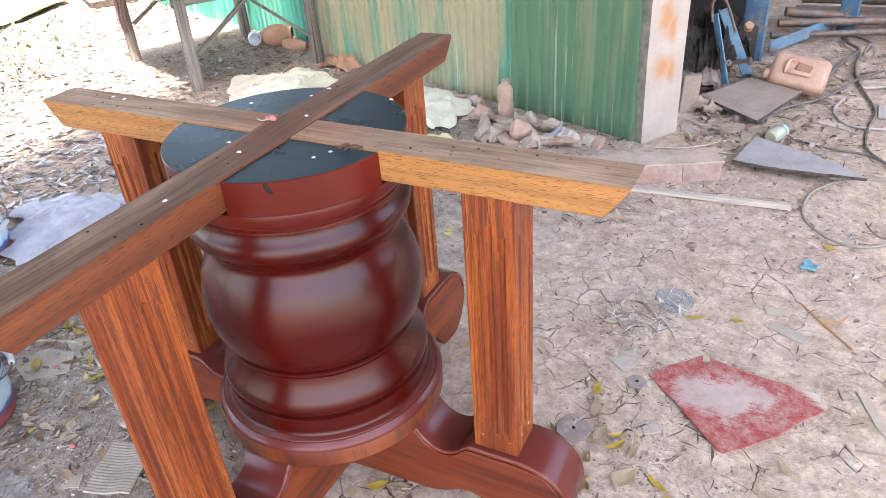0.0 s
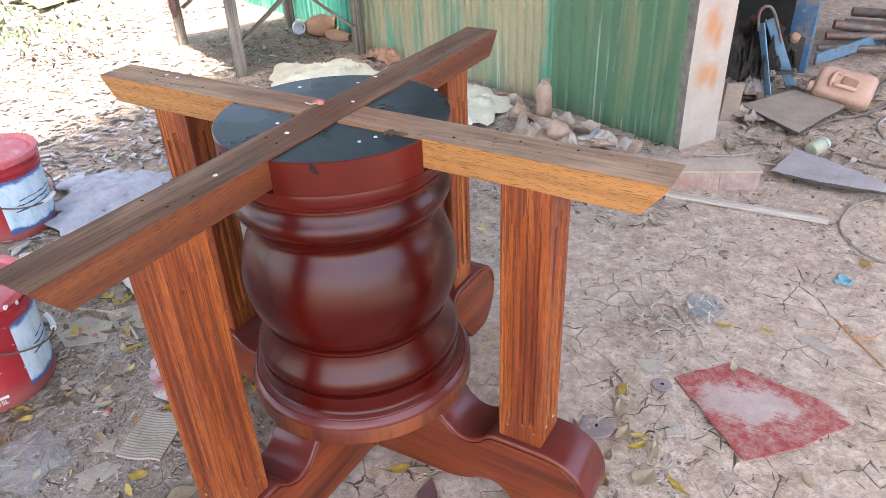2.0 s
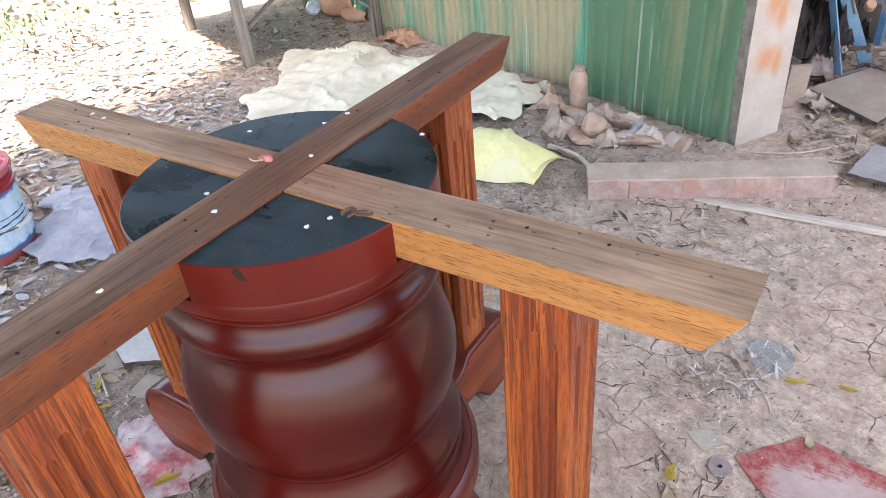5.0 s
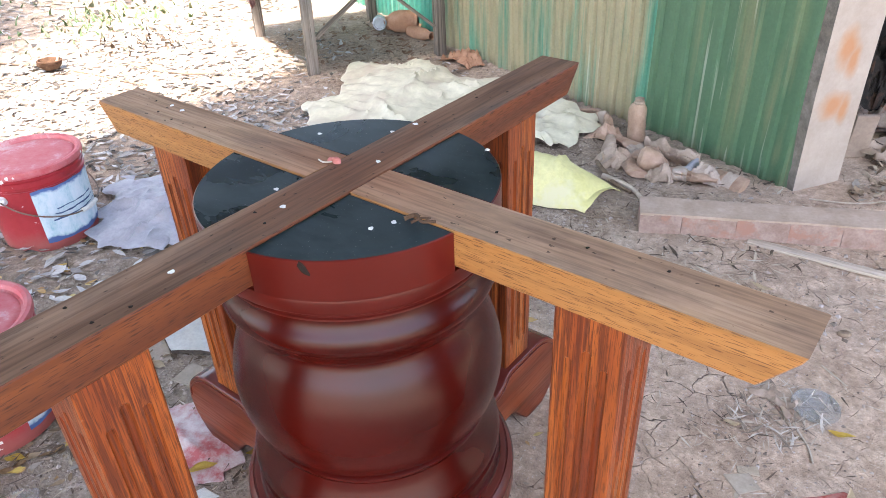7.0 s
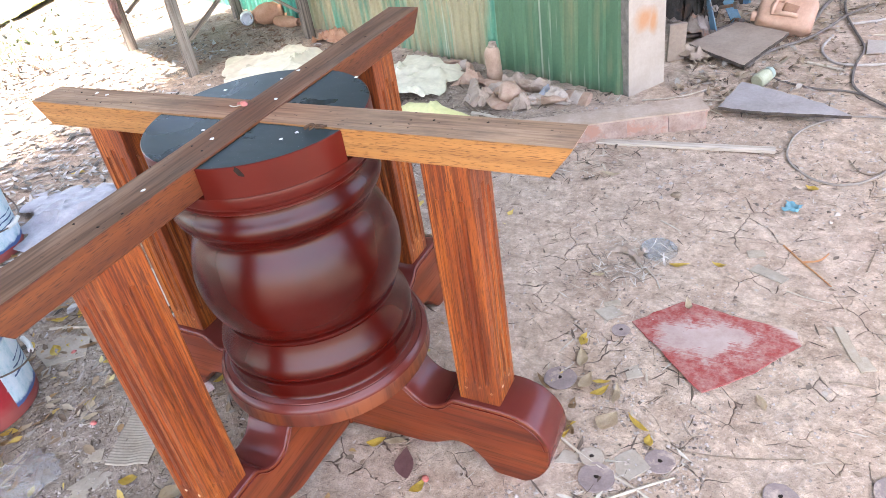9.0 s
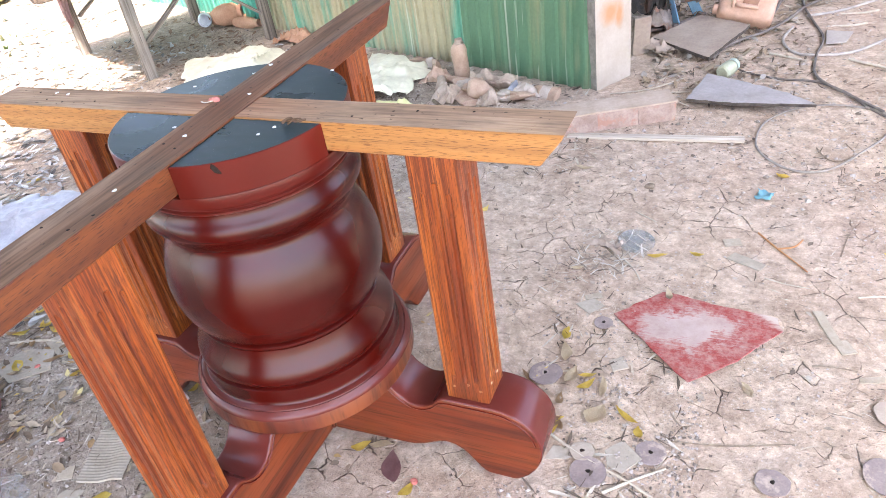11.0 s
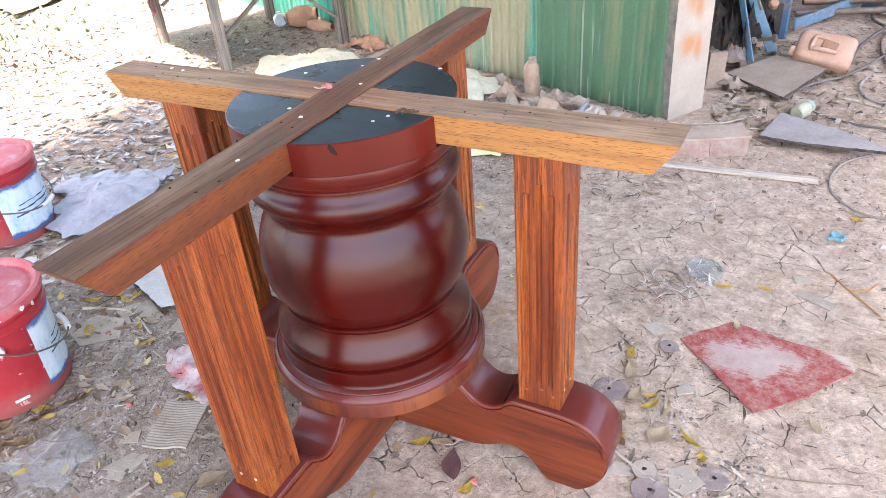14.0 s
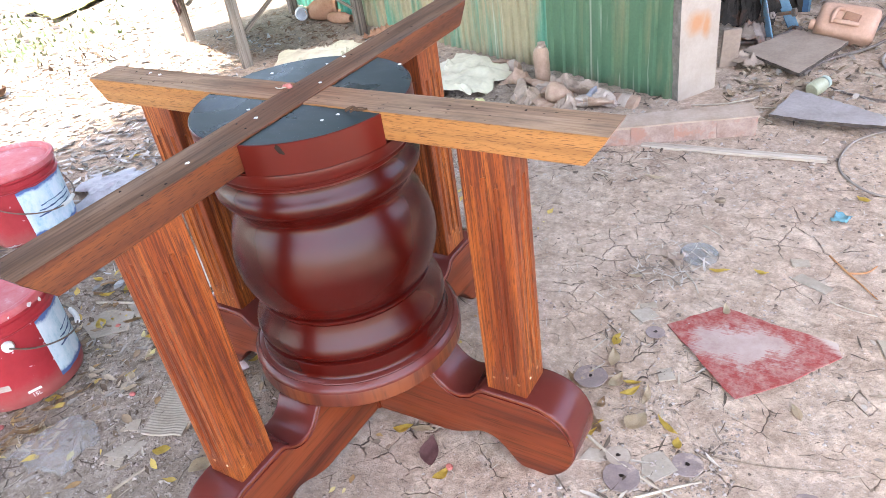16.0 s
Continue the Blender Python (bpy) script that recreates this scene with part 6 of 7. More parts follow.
LEAVES = (
    (-0.747, -0.327, 35, 0.042, 0.022, leaf_yellow, "yellow curled fallen leaf on the earth"),
    (-0.722, -0.300, 80, 0.036, 0.018, leaf_pale, "pale tan fallen leaf on the earth"),
    (-0.885, -0.079, -20, 0.050, 0.030, leaf_yellow, "yellow fallen leaf on pale board"),
    (-0.862, -0.035, 50, 0.044, 0.026, leaf_yellow, "golden fallen leaf in the litter"),
    (-0.622, -0.193, 120, 0.036, 0.022, leaf_pale, "pale yellow fallen leaf on dark soil"),
    (-0.585, -0.221, 40, 0.034, 0.018, leaf_pale, "dry pale leaf on dark soil"),
    (-0.342, -0.331, 30, 0.040, 0.026, leaf_yellow, "bright yellow curled leaf on dark soil"),
    (-0.430, -0.165, 20, 0.040, 0.020, leaf_yellow, "yellow leaf lying on ridged cardboard"),
    (-0.225, -0.320, 70, 0.062, 0.040, leaf_pale, "large pale dry leaf near the foot"),
    (-0.35, -0.255, 70, 0.030, 0.026, leaf_pale, "small tan leaf on dark soil"),
    (0.248, -0.133, 65, 0.040, 0.020, leaf_yellow, "yellow curled leaf between the table feet"),
    (0.117, -0.064, 30, 0.042, 0.022, leaf_yellow, "yellow leaf between the table feet"),
    (0.155, -0.050, 10, 0.050, 0.018, leaf_pale, "pale leaf between the table feet"),
    (0.205, -0.090, 118, 0.078, 0.040, leaf_purple, "purple-brown dry leaf between the table feet"),
    (0.553, 0.140, 80, 0.056, 0.044, leaf_pale, "oval pale dry leaf on cracked earth"),
    (0.636, 0.545, 118, 0.042, 0.018, leaf_pale, "tan leaf lying on the red-painted board"),
    (0.823, 0.288, 120, 0.046, 0.018, leaf_pale, "pale yellow leaf on cracked earth"),
    (0.585, 0.715, 10, 0.050, 0.016, leaf_yellow, "yellow leaf beside crumpled plastic"),
    (0.680, 0.735, 160, 0.036, 0.016, leaf_yellow, "small yellow leaf on cracked earth"),
    (1.130, 0.300, 70, 0.046, 0.020, leaf_yellow, "yellow leaf on cracked earth"),
    (1.120, 0.82, 160, 0.036, 0.020, leaf_yellow, "small yellow leaf on pale earth"),
    (0.400, 0.610, 30, 0.034, 0.014, leaf_pale, "dry tan leaf on the earth"),
    (0.445, 0.300, 110, 0.060, 0.026, leaf_pale, "pale dry leaf behind the foot"),
    (0.475, 0.235, 70, 0.052, 0.028, leaf_pale, "curled straw-coloured leaf behind the foot"),
    (0.435, 0.365, 80, 0.044, 0.022, leaf_yellow, "yellow leaf behind the table foot"),
    (0.640, 0.120, 100, 0.030, 0.018, leaf_yellow, "small yellow leaf on cracked earth"),
    (0.870, 1.170, 160, 0.040, 0.024, leaf_yellow, "yellow leaf near the coiled cable"),
    (0.300, 1.120, 10, 0.060, 0.020, leaf_pale, "pale leaf near the brick block"),
    (-0.640, -0.120, 140, 0.050, 0.020, leaf_pale, "dry tan leaf in dark litter"),
    (-0.700, -0.05, 60, 0.045, 0.022, leaf_yellow, "yellow leaf in dark litter"),
    (-0.480, -0.02, 15, 0.060, 0.022, leaf_pale, "long dry leaf behind the table foot"),
    (-0.555, 0.045, 100, 0.050, 0.024, leaf_yellow, "golden leaf behind the table foot"),
    (-0.395, -0.115, 60, 0.058, 0.022, leaf_yellow, "ochre leaf on stained paper"),
    (-0.76, 0.02, 20, 0.050, 0.022, leaf_pale, "dry leaf in dark litter"),
    (-0.98, 0.02, 50, 0.046, 0.02, leaf_yellow, "yellow leaf in the litter"),
    (-1.25, 0.02, 100, 0.046, 0.022, leaf_pale, "pale leaf by the paint pail"),
    (-1.10, 0.86, 10, 0.055, 0.03, leaf_yellow, "yellow leaf on grey litter"),
    (-1.72, 0.72, 30, 0.055, 0.03, leaf_yellow, "yellow leaf on grey litter"),
    (-1.45, 0.80, 30, 0.050, 0.028, leaf_yellow, "golden leaf on grey litter"),
)
leaf_brown = dusty("brown dry leaf", (0.26, 0.16, 0.085), (0.42, 0.28, 0.16), 40, 0.75, 0.3)
drift = random.Random(12)
DRIFT = []
for cx, cy, spread, count in ((-0.715, -0.405, 0.045, 20), (-0.70, -0.47, 0.04, 9), (-0.93, 0.02, 0.07, 16), (-0.30, -0.03, 0.035, 7), (0.47, 0.20, 0.05, 9), (0.455, 0.08, 0.03, 7)):
    for k in range(count):
        mt, lab = ((leaf_brown, "narrow brown dry leaf in a drift"), (leaf_pale, "narrow pale dry leaf in a drift"), (leaf_yellow, "golden dry leaf in a drift"), (leaf_brown, "curled brown dry leaf in a drift"))[drift.randrange(4)]
        DRIFT.append((drift.gauss(cx, spread), drift.gauss(cy, spread), drift.uniform(0, 180), drift.uniform(0.030, 0.062), drift.uniform(0.010, 0.019), mt, lab))
for i, (x, y, a, ln, wd, mt, lab) in enumerate((*LEAVES, *DRIFT)):
    on = 0.004 if "board" in lab or "cardboard" in lab or "paper" in lab else 0.0
    if "pale board" in lab:
        on = 0.0
    bm = leaf_mesh(ln, wd, 0.10 + 0.09 * (i % 3), 0.002 + 0.002 * (i % 4), i)
    thing("leaf", bm, mt, lab, "leaf", pose(x, y, gz(x, y) + on + 0.001, 0, 0, a), "fallen leaves", 60)


def sand_disc(r, seed):
    n = 30
    pts = [(r * (1 + 0.06 * float(gnoise(math.cos(2 * math.pi * i / n) * 2 + seed, math.sin(2 * math.pi * i / n) * 2, 1.5, seed))) * math.cos(2 * math.pi * i / n),
            r * (1 + 0.06 * float(gnoise(math.cos(2 * math.pi * i / n) * 2 + seed, math.sin(2 * math.pi * i / n) * 2, 1.5, seed + 4))) * math.sin(2 * math.pi * i / n)) for i in range(n)]
    bm = slab(pts, 0.0022, 0.0006)
    for v in bm.verts:
        v.co.z += 0.0015 * math.sin(v.co.x * 70 + seed) + 0.0018
    return bm


for i, (x, y, r, mt, lab) in enumerate(((0.668, 0.079, 0.029, disc_purple, "worn mauve sanding disc with frayed edge on the earth"), (0.566, 0.001, 0.035, disc_purple, "worn mauve sanding disc beside a pale stick"),
                                        (0.509, 0.416, 0.022, disc_purple, "small dusty sanding disc on the earth"), (0.422, 0.228, 0.036, disc_purple, "dusty sanding disc half buried in earth"),
                                        (1.066, 0.136, 0.042, disc_purple, "mauve dusty sanding disc on cracked earth"), (1.086, 0.290, 0.036, disc_pale, "pale torn sanding disc on cracked earth"),
                                        (0.545, 0.045, 0.024, disc_pale, "pale sanding disc scrap near the stick"), (0.88, 0.071, 0.030, disc_purple, "torn mauve sandpaper scrap on the earth"))):
    d = group_at("sanding_disc", pose(x, y, gz(x, y) + 0.0015, 0, 0, i * 40), lab, "sanding disc", "sanding discs on the earth")
    part("disc", sand_disc(r, i), mt, d)
    part("centre_hole", blob(0.0045, 0.0008, 1), hole_dark, d, "dark centre hole", pose(0, 0, 0.0050))

for i, (o, mt, lab) in enumerate((
        ([(0.585, 0.062), (0.615, 0.095), (0.655, 0.060), (0.625, 0.018), (0.598, 0.025)], card_grey, "grey scrap of board beside the sanding discs"),
        ([(0.480, 0.010), (0.520, 0.020), (0.525, 0.048), (0.488, 0.045)], card_grey, "grey scrap of board near the foot"),
        ([(0.445, 0.505), (0.478, 0.525), (0.488, 0.505), (0.452, 0.490)], chip_wood, "pale wood chip on the earth"),
        ([(0.745, 0.785), (0.785, 0.800), (0.775, 0.830), (0.735, 0.815)], chip_wood, "square pale chip on the earth"),
        ([(0.750, 0.735), (0.830, 0.700), (0.845, 0.725), (0.770, 0.765)], card_grey, "grey cardboard scrap on the earth"),
        ([(0.985, 0.470), (1.010, 0.480), (1.030, 0.445), (1.000, 0.430)], chip_wood, "pale chip on cracked earth"),
        ([(0.945, 0.560), (0.965, 0.565), (1.005, 0.460), (0.985, 0.455)], chip_wood, "long pale chip on cracked earth"),
        ([(-0.205, -0.420), (-0.15, -0.405), (-0.16, -0.45), (-0.2, -0.46)], chip_wood, "pale chip beside the front foot"),
        ([(-0.46, -0.37), (-0.42, -0.35), (-0.40, -0.40), (-0.44, -0.41)], chip_wood, "pale brown scrap on dark soil"),
        ([(-0.50, -0.30), (-0.47, -0.28), (-0.45, -0.31), (-0.48, -0.325)], chip_wood, "small pale chip on dark soil"),
        ([(-0.36, -0.140), (-0.32, -0.135), (-0.33, -0.165), (-0.37, -0.17)], splash_white, "flake of white dried paint on the soil"),
        ([(0.54, 1.34), (0.60, 1.345), (0.61, 1.37), (0.55, 1.375)], chip_wood, "pale chip beside the wood strip"),
        ([(-0.68, 0.005), (-0.58, 0.025), (-0.60, 0.085), (-0.69, 0.07)], card_grey, "grey flat scrap on the litter"),
        ([(-0.95, -0.10), (-0.86, -0.13), (-0.79, -0.06), (-0.84, 0.00), (-0.93, -0.02)], card_grey, "grey flat slab of board on the litter"),
        ([(-0.90, 0.02), (-0.80, -0.02), (-0.74, 0.05), (-0.84, 0.09)], card_grey, "grey flat slab of board on the litter"),
        ([(-0.465, -0.395), (-0.40, -0.375), (-0.395, -0.325), (-0.44, -0.335)], card_grey, "thin grey scrap on dark soil"),
        ([(0.430, 0.470), (0.470, 0.500), (0.500, 0.475), (0.470, 0.440)], card_grey, "grey flat flake on the earth"),
        ([(0.545, 0.300), (0.570, 0.320), (0.590, 0.290), (0.560, 0.270)], card_grey, "small grey flake on the earth"),
        ([(1.03, 0.36), (1.08, 0.375), (1.075, 0.39), (1.03, 0.375)], chip_wood, "small pale scrap on cracked earth"))):
    lay("scrap", o, 0.003, mt, lab, "scrap", 0, (0, 0), 0.001, 30 + i, 0.0006)

for i, (pts, r, mt, lab) in enumerate((
        ([(0.465, 0.075), (0.555, 0.030), (0.640, 0.002), (0.715, -0.035)], 0.0034, twig_pale, "pale straight stick on the earth by the foot"),
        ([(0.600, -0.035), (0.650, 0.010), (0.700, 0.052)], 0.0032, twig_pale, "short pale stick crossing the discs"),
        ([(0.700, 0.118), (0.800, 0.135), (0.915, 0.172)], 0.0016, twig_brown, "thin brown stem on cracked earth"),
        ([(0.820, 0.862), (0.868, 0.800), (0.900, 0.760), (0.936, 0.712)], 0.0026, leaf_orange, "rust-orange dry stalk on the earth"),
        ([(0.868, 0.800), (0.905, 0.815), (0.925, 0.85)], 0.0028, leaf_orange, "short orange stalk beside the dry stalk"),
        ([(0.842, 0.670), (0.890, 0.655), (0.940, 0.648)], 0.0018, twig_pale, "thin pale straw on the earth"),
        ([(0.944, 0.385), (0.985, 0.392), (1.028, 0.393)], 0.0018, twig_brown, "thin twig on cracked earth"),
        ([(1.127, 0.594), (1.140, 0.510), (1.152, 0.413)], 0.0016, twig_brown, "thin dark twig on cracked earth"),
        ([(1.010, 0.800), (1.030, 0.900)], 0.0018, twig_brown, "short dark twig on pale earth"),
        ([(1.040, 0.640), (1.100, 0.660), (1.180, 0.655)], 0.0022, twig_pale, "pale twig on pale earth"),
        ([(0.500, 0.690), (0.540, 0.640), (0.560, 0.600)], 0.0024, twig_pale, "pale stick beside crumpled plastic"),
        ([(0.455, 0.720), (0.500, 0.670)], 0.0018, twig_brown, "thin twig beside crumpled plastic"),
        ([(0.440, 0.690), (0.520, 0.655), (0.560, 0.660)], 0.0015, twig_brown, "thin twig beside the plastic lid"),
        ([(0.500, 0.900), (0.560, 0.860)], 0.0022, twig_pale, "short pale stick on the earth"),
        ([(0.960, 1.36), (0.985, 1.30), (1.020, 1.28), (1.06, 1.33), (1.04, 1.39)], 0.0020, twig_brown, "bent dark wire inside the cable loop"),
        ([(0.380, 1.62), (0.47, 1.66), (0.56, 1.60)], 0.0026, twig_pale, "pale twig beside the pillar"),
        ([(0.27, 1.68), (0.40, 1.73), (0.52, 1.84)], 0.0030, twig_pale, "pale twig by the pillar's foot"),
        ([(0.30, 1.62), (0.44, 1.70), (0.60, 1.72)], 0.0028, twig_pale, "pale dry stem by the pillar's foot"),
        ([(-0.33, 1.46), (-0.22, 1.43), (-0.14, 1.36)], 0.010, twig_pale, "thick pale stick by the crushed bottles"),
        ([(-0.40, 1.55), (-0.28, 1.44), (-0.20, 1.40)], 0.008, twig_brown, "brown stick by the crushed bottles"),
        ([(-0.36, 1.20), (-0.25, 1.19), (-0.15, 1.24)], 0.003, twig_brown, "dark twig beside the sack"),
        ([(-0.70, -0.40), (-0.62, -0.38), (-0.57, -0.33)], 0.003, twig_brown, "dark twig beside the paint pail"),
        ([(-0.72, -0.44), (-0.66, -0.46), (-0.60, -0.43)], 0.003, twig_pale, "pale twig beside the paint pail"),
        ([(-0.36, -0.45), (-0.34, -0.38)], 0.004, chip_wood, "pale splinter on dark soil"),
        ([(-0.98, -0.02), (-0.86, 0.03), (-0.72, -0.02)], 0.004, twig_pale, "pale stick in the litter"),
        ([(-3.9, 0.75), (-3.2, 1.05), (-2.5, 1.12)], 0.006, twig_brown, "long dark twig across sunlit litter"),
        ([(-3.0, 1.25), (-2.55, 1.30), (-2.38, 1.42)], 0.007, twig_brown, "dark rotten branch in sunlit litter"))):
    thing("twig", tube(ground_line(pts, r), r, 7, 0.7, 4), mt, lab, "twig")
thing("plastic_scrap", drape(((0.80, 1.035), (0.845, 1.03), (0.85, 1.075), (0.81, 1.08)), 8, 8, lambda u, v: 0.004, 0.012, 111, 40.0, 0.008), blue_bit, "small turquoise plastic scrap on the earth", "plastic scrap", None, "", 50)
thing("plastic_scrap", drape(((-0.06, 0.505), (-0.01, 0.50), (-0.005, 0.53), (-0.05, 0.535)), 8, 6, lambda u, v: 0.003, 0.008, 112, 40.0, 0.008), blue_bit, "turquoise plastic scrap behind the table base", "plastic scrap", None, "", 50)
thing("stone", crushed([(0, 0), (0.012, 0.0), (0.016, 0.006), (0.012, 0.012), (0, 0.014)], 5, 0.7, 0.2, 12), twig_brown, "small dark stone on the earth", "stone", pose(0.520, 1.045, gz(0.52, 1.045), 0, 0, 30))

for x, y, a in ((-0.566, -0.239, 20), (-0.779, -0.440, 80), (0.262, -0.118, 140), (-0.83, -0.055, 60)):
    fl = group_at("dried_flower", pose(x, y, gz(x, y) + 0.002, 0, 0, a), "small red dried flower fallen on the earth", "dried flower", "fallen red flowers")
    part("petal", crushed([(0, 0), (0.006, 0.001), (0.008, 0.005), (0.005, 0.009), (0, 0.010)], x * 9, 0.8, 0.25, 14), red_petal, fl)
    part("stalk", tube([(0, 0, 0.004), (-0.014, -0.003, 0.003), (-0.024, 0.004, 0.002)], 0.0011, 6), twig_pale, fl, "pale dry stalk")

# ---- bits lying on the beams ----
berry = group_at("dried_flower", pose(-0.034, 0.008, TOP + 0.001, 0, 0, 25) @ Matrix.Scale(0.75, 4), "small red dried flower lying on the beam joint", "dried flower")
part("petal", crushed([(0, 0), (0.006, 0.001), (0.008, 0.006), (0.006, 0.011), (0, 0.013)], 3, 0.8, 0.25, 14), red_petal, berry, "", pose(0.006, 0, 0))
part("petal", crushed([(0, 0), (0.005, 0.001), (0.006, 0.004), (0.004, 0.008), (0, 0.009)], 6, 0.8, 0.25, 14), red_petal, berry, "", pose(-0.004, 0.006, 0))
part("stalk", tube([(0, 0, 0.004), (-0.016, -0.003, 0.003), (-0.028, 0.004, 0.004)], 0.0014, 6), twig_pale, berry, "pale dry stalk")
wch = group_at("wood_shaving", pose(0.153, -0.044, TOP - 0.001, 0, 0, 20), "dark curled wood shaving on the disc's edge", "wood shaving")
part("curl", tube([(-0.018, 0, 0.003), (-0.006, 0.006, 0.006), (0.004, -0.003, 0.004), (0.018, 0.003, 0.003)], 0.003, 6, 0.5), husk_brown, wch)
part("curl", tube([(-0.008, -0.006, 0.003), (0.002, 0.001, 0.006), (0.010, 0.008, 0.003)], 0.002, 6, 0.5), husk_brown, wch)


# ---- countless litter ----
def scatter(name, n, spot, length, width, lift, tilt, material, label, category, seed, rows=4, fold=0.25):
    """Many thin curled blades joined in one mesh. spot(rng, n) gives ground places."""
    rng = np.random.default_rng(seed)
    xy = spot(rng, n)
    n = len(xy)
    L = rng.uniform(*length, n)
    W = L * rng.uniform(*width, n)
    A = rng.uniform(0, 2 * np.pi, n)
    P = rng.normal(0, tilt, n)
    R = rng.normal(0, tilt, n)
    C = rng.uniform(-0.25, 0.45, n)
    Bd = rng.uniform(-0.25, 0.25, n)
    K = rng.uniform(0.55, 1.8, n)
    Z = ground_height(xy[:, 0], xy[:, 1]) + rng.uniform(*lift, n)
    vs = []
    for i in range(rows + 1):
        t = i / rows
        for s in (-1, 0, 1):
            w = W * 0.5 * (np.sin(np.pi * np.clip(t, 0.05, 0.96) ** K) ** 1.1) * s
            lx = (t - 0.5) * L
            ly = w + Bd * L * (t - 0.5) ** 2
            lz = C * L * (t - 0.5) ** 2 + fold * abs(s) * np.abs(w)
            lz = lz + lx * np.tan(P) + ly * np.tan(R)
            vs.append(np.stack([xy[:, 0] + lx * np.cos(A) - ly * np.sin(A), xy[:, 1] + lx * np.sin(A) + ly * np.cos(A), Z + lz], 1))
    v = np.stack(vs, 1)
    low = v[:, :, 2].min(1) - ground_height(xy[:, 0], xy[:, 1])
    v[:, :, 2] -= np.minimum(low, 0)[:, None] * 0.8
    k = (rows + 1) * 3
    f = []
    for i in range(rows):
        for s in (0, 1):
            a = i * 3 + s
            f.append((a, a + 3, a + 4, a + 1))
    f = (np.array(f)[None] + (np.arange(n) * k)[:, None, None]).reshape(-1, 4)
    me = bpy.data.meshes.new(name)
    me.from_pydata(v.reshape(-1, 3).tolist(), [], f.tolist())
    me.materials.append(material)
    me.polygons.foreach_set("use_smooth", [True] * len(me.polygons))
    return tagged(new(name, me), label, category, "", "stuff")


def crumbs(name, n, spot, size, material, label, category, seed):
    """Many small angular lumps joined in one mesh."""
    rng = np.random.default_rng(seed)
    xy = spot(rng, n)
    n = len(xy)
    s = rng.uniform(0, 1, n) ** 2.5 * (size[1] - size[0]) + size[0]
    base = np.array([(1, 0, 0), (0, 1, 0), (-1, 0, 0), (0, -1, 0), (0, 0, 1), (0, 0, -0.6)], float)
    j = base[None] * rng.uniform(0.6, 1.4, (n, 6, 3)) + rng.normal(0, 0.12, (n, 6, 3))
    A = rng.uniform(0, 2 * np.pi, n)
    x = j[:, :, 0] * np.cos(A)[:, None] - j[:, :, 1] * np.sin(A)[:, None]
    y = j[:, :, 0] * np.sin(A)[:, None] + j[:, :, 1] * np.cos(A)[:, None]
    v = np.stack([xy[:, :1] + x * s[:, None], xy[:, 1:] + y * s[:, None], ground_height(xy[:, 0], xy[:, 1])[:, None] + (j[:, :, 2] * 0.6 + 0.2) * s[:, None]], 2)
    tri = np.array([(0, 1, 4), (1, 2, 4), (2, 3, 4), (3, 0, 4), (1, 0, 5), (2, 1, 5), (3, 2, 5), (0, 3, 5)])
    f = (tri[None] + (np.arange(n) * 6)[:, None, None]).reshape(-1, 3)
    me = bpy.data.meshes.new(name)
    me.from_pydata(v.reshape(-1, 3).tolist(), [], f.tolist())
    me.materials.append(material)
    return tagged(new(name, me), label, category, "", "stuff")


def in_rect(x0, x1, y0, y1, keep=None):
    def spot(rng, n):
        xy = np.stack([rng.uniform(x0, x1, n), rng.uniform(y0, y1, n)], 1)
        if keep is not None:
            p = keep(xy[:, 0], xy[:, 1])
            xy = xy[rng.uniform(0, 1, n) < p]
        return xy
    return spot


def off_table(x, y):
    """Nothing inside the feet."""
    r = np.hypot(x, y)
    arm = ((np.abs(x) < 0.06) & (np.abs(y) < 0.52)) | ((np.abs(y) < 0.06) & (np.abs(x) < 0.52))
    return (~arm & (r > 0.1)).astype(float)


def before_wall(x, y):
    return ((x - 0.205) * 0.336 + (y - 1.715) * 0.942 < -0.02) | (x > 0.36)


def patchy(x, y, scale, seed, lo, hi):
    return np.clip((gnoise(x, y, scale, seed) * 0.6 + 0.4 * gnoise(x, y, scale * 2.7, seed + 1) - lo) / (hi - lo), 0, 1)


litter_tones = by_island("grey and tan leaf litter", ((0.40, 0.385, 0.365), (0.25, 0.235, 0.22), (0.47, 0.455, 0.435), (0.16, 0.145, 0.13), (0.33, 0.31, 0.29), (0.54, 0.53, 0.515), (0.08, 0.07, 0.062), (0.38, 0.33, 0.26), (0.44, 0.43, 0.415)), 0.75)
straw_tones = by_island("straw and twig scraps", ((0.46, 0.38, 0.29), (0.13, 0.095, 0.07), (0.50, 0.44, 0.36), (0.10, 0.075, 0.055), (0.26, 0.20, 0.15)), 0.85)
crumb_tones = by_island("earth crumbs and grit", ((0.33, 0.27, 0.23), (0.22, 0.175, 0.145), (0.44, 0.38, 0.34), (0.15, 0.115, 0.09), (0.42, 0.36, 0.31), (0.36, 0.29, 0.245)), 0.95)
flake_tones = by_island("pale flakes", ((0.40, 0.33, 0.26), (0.34, 0.27, 0.21), (0.42, 0.36, 0.30), (0.26, 0.19, 0.14), (0.16, 0.12, 0.09)), 0.9)
ochre_tones = by_island("ochre leaf fragments", ((0.52, 0.36, 0.09), (0.42, 0.27, 0.10), (0.58, 0.46, 0.20), (0.34, 0.20, 0.08)), 0.7)

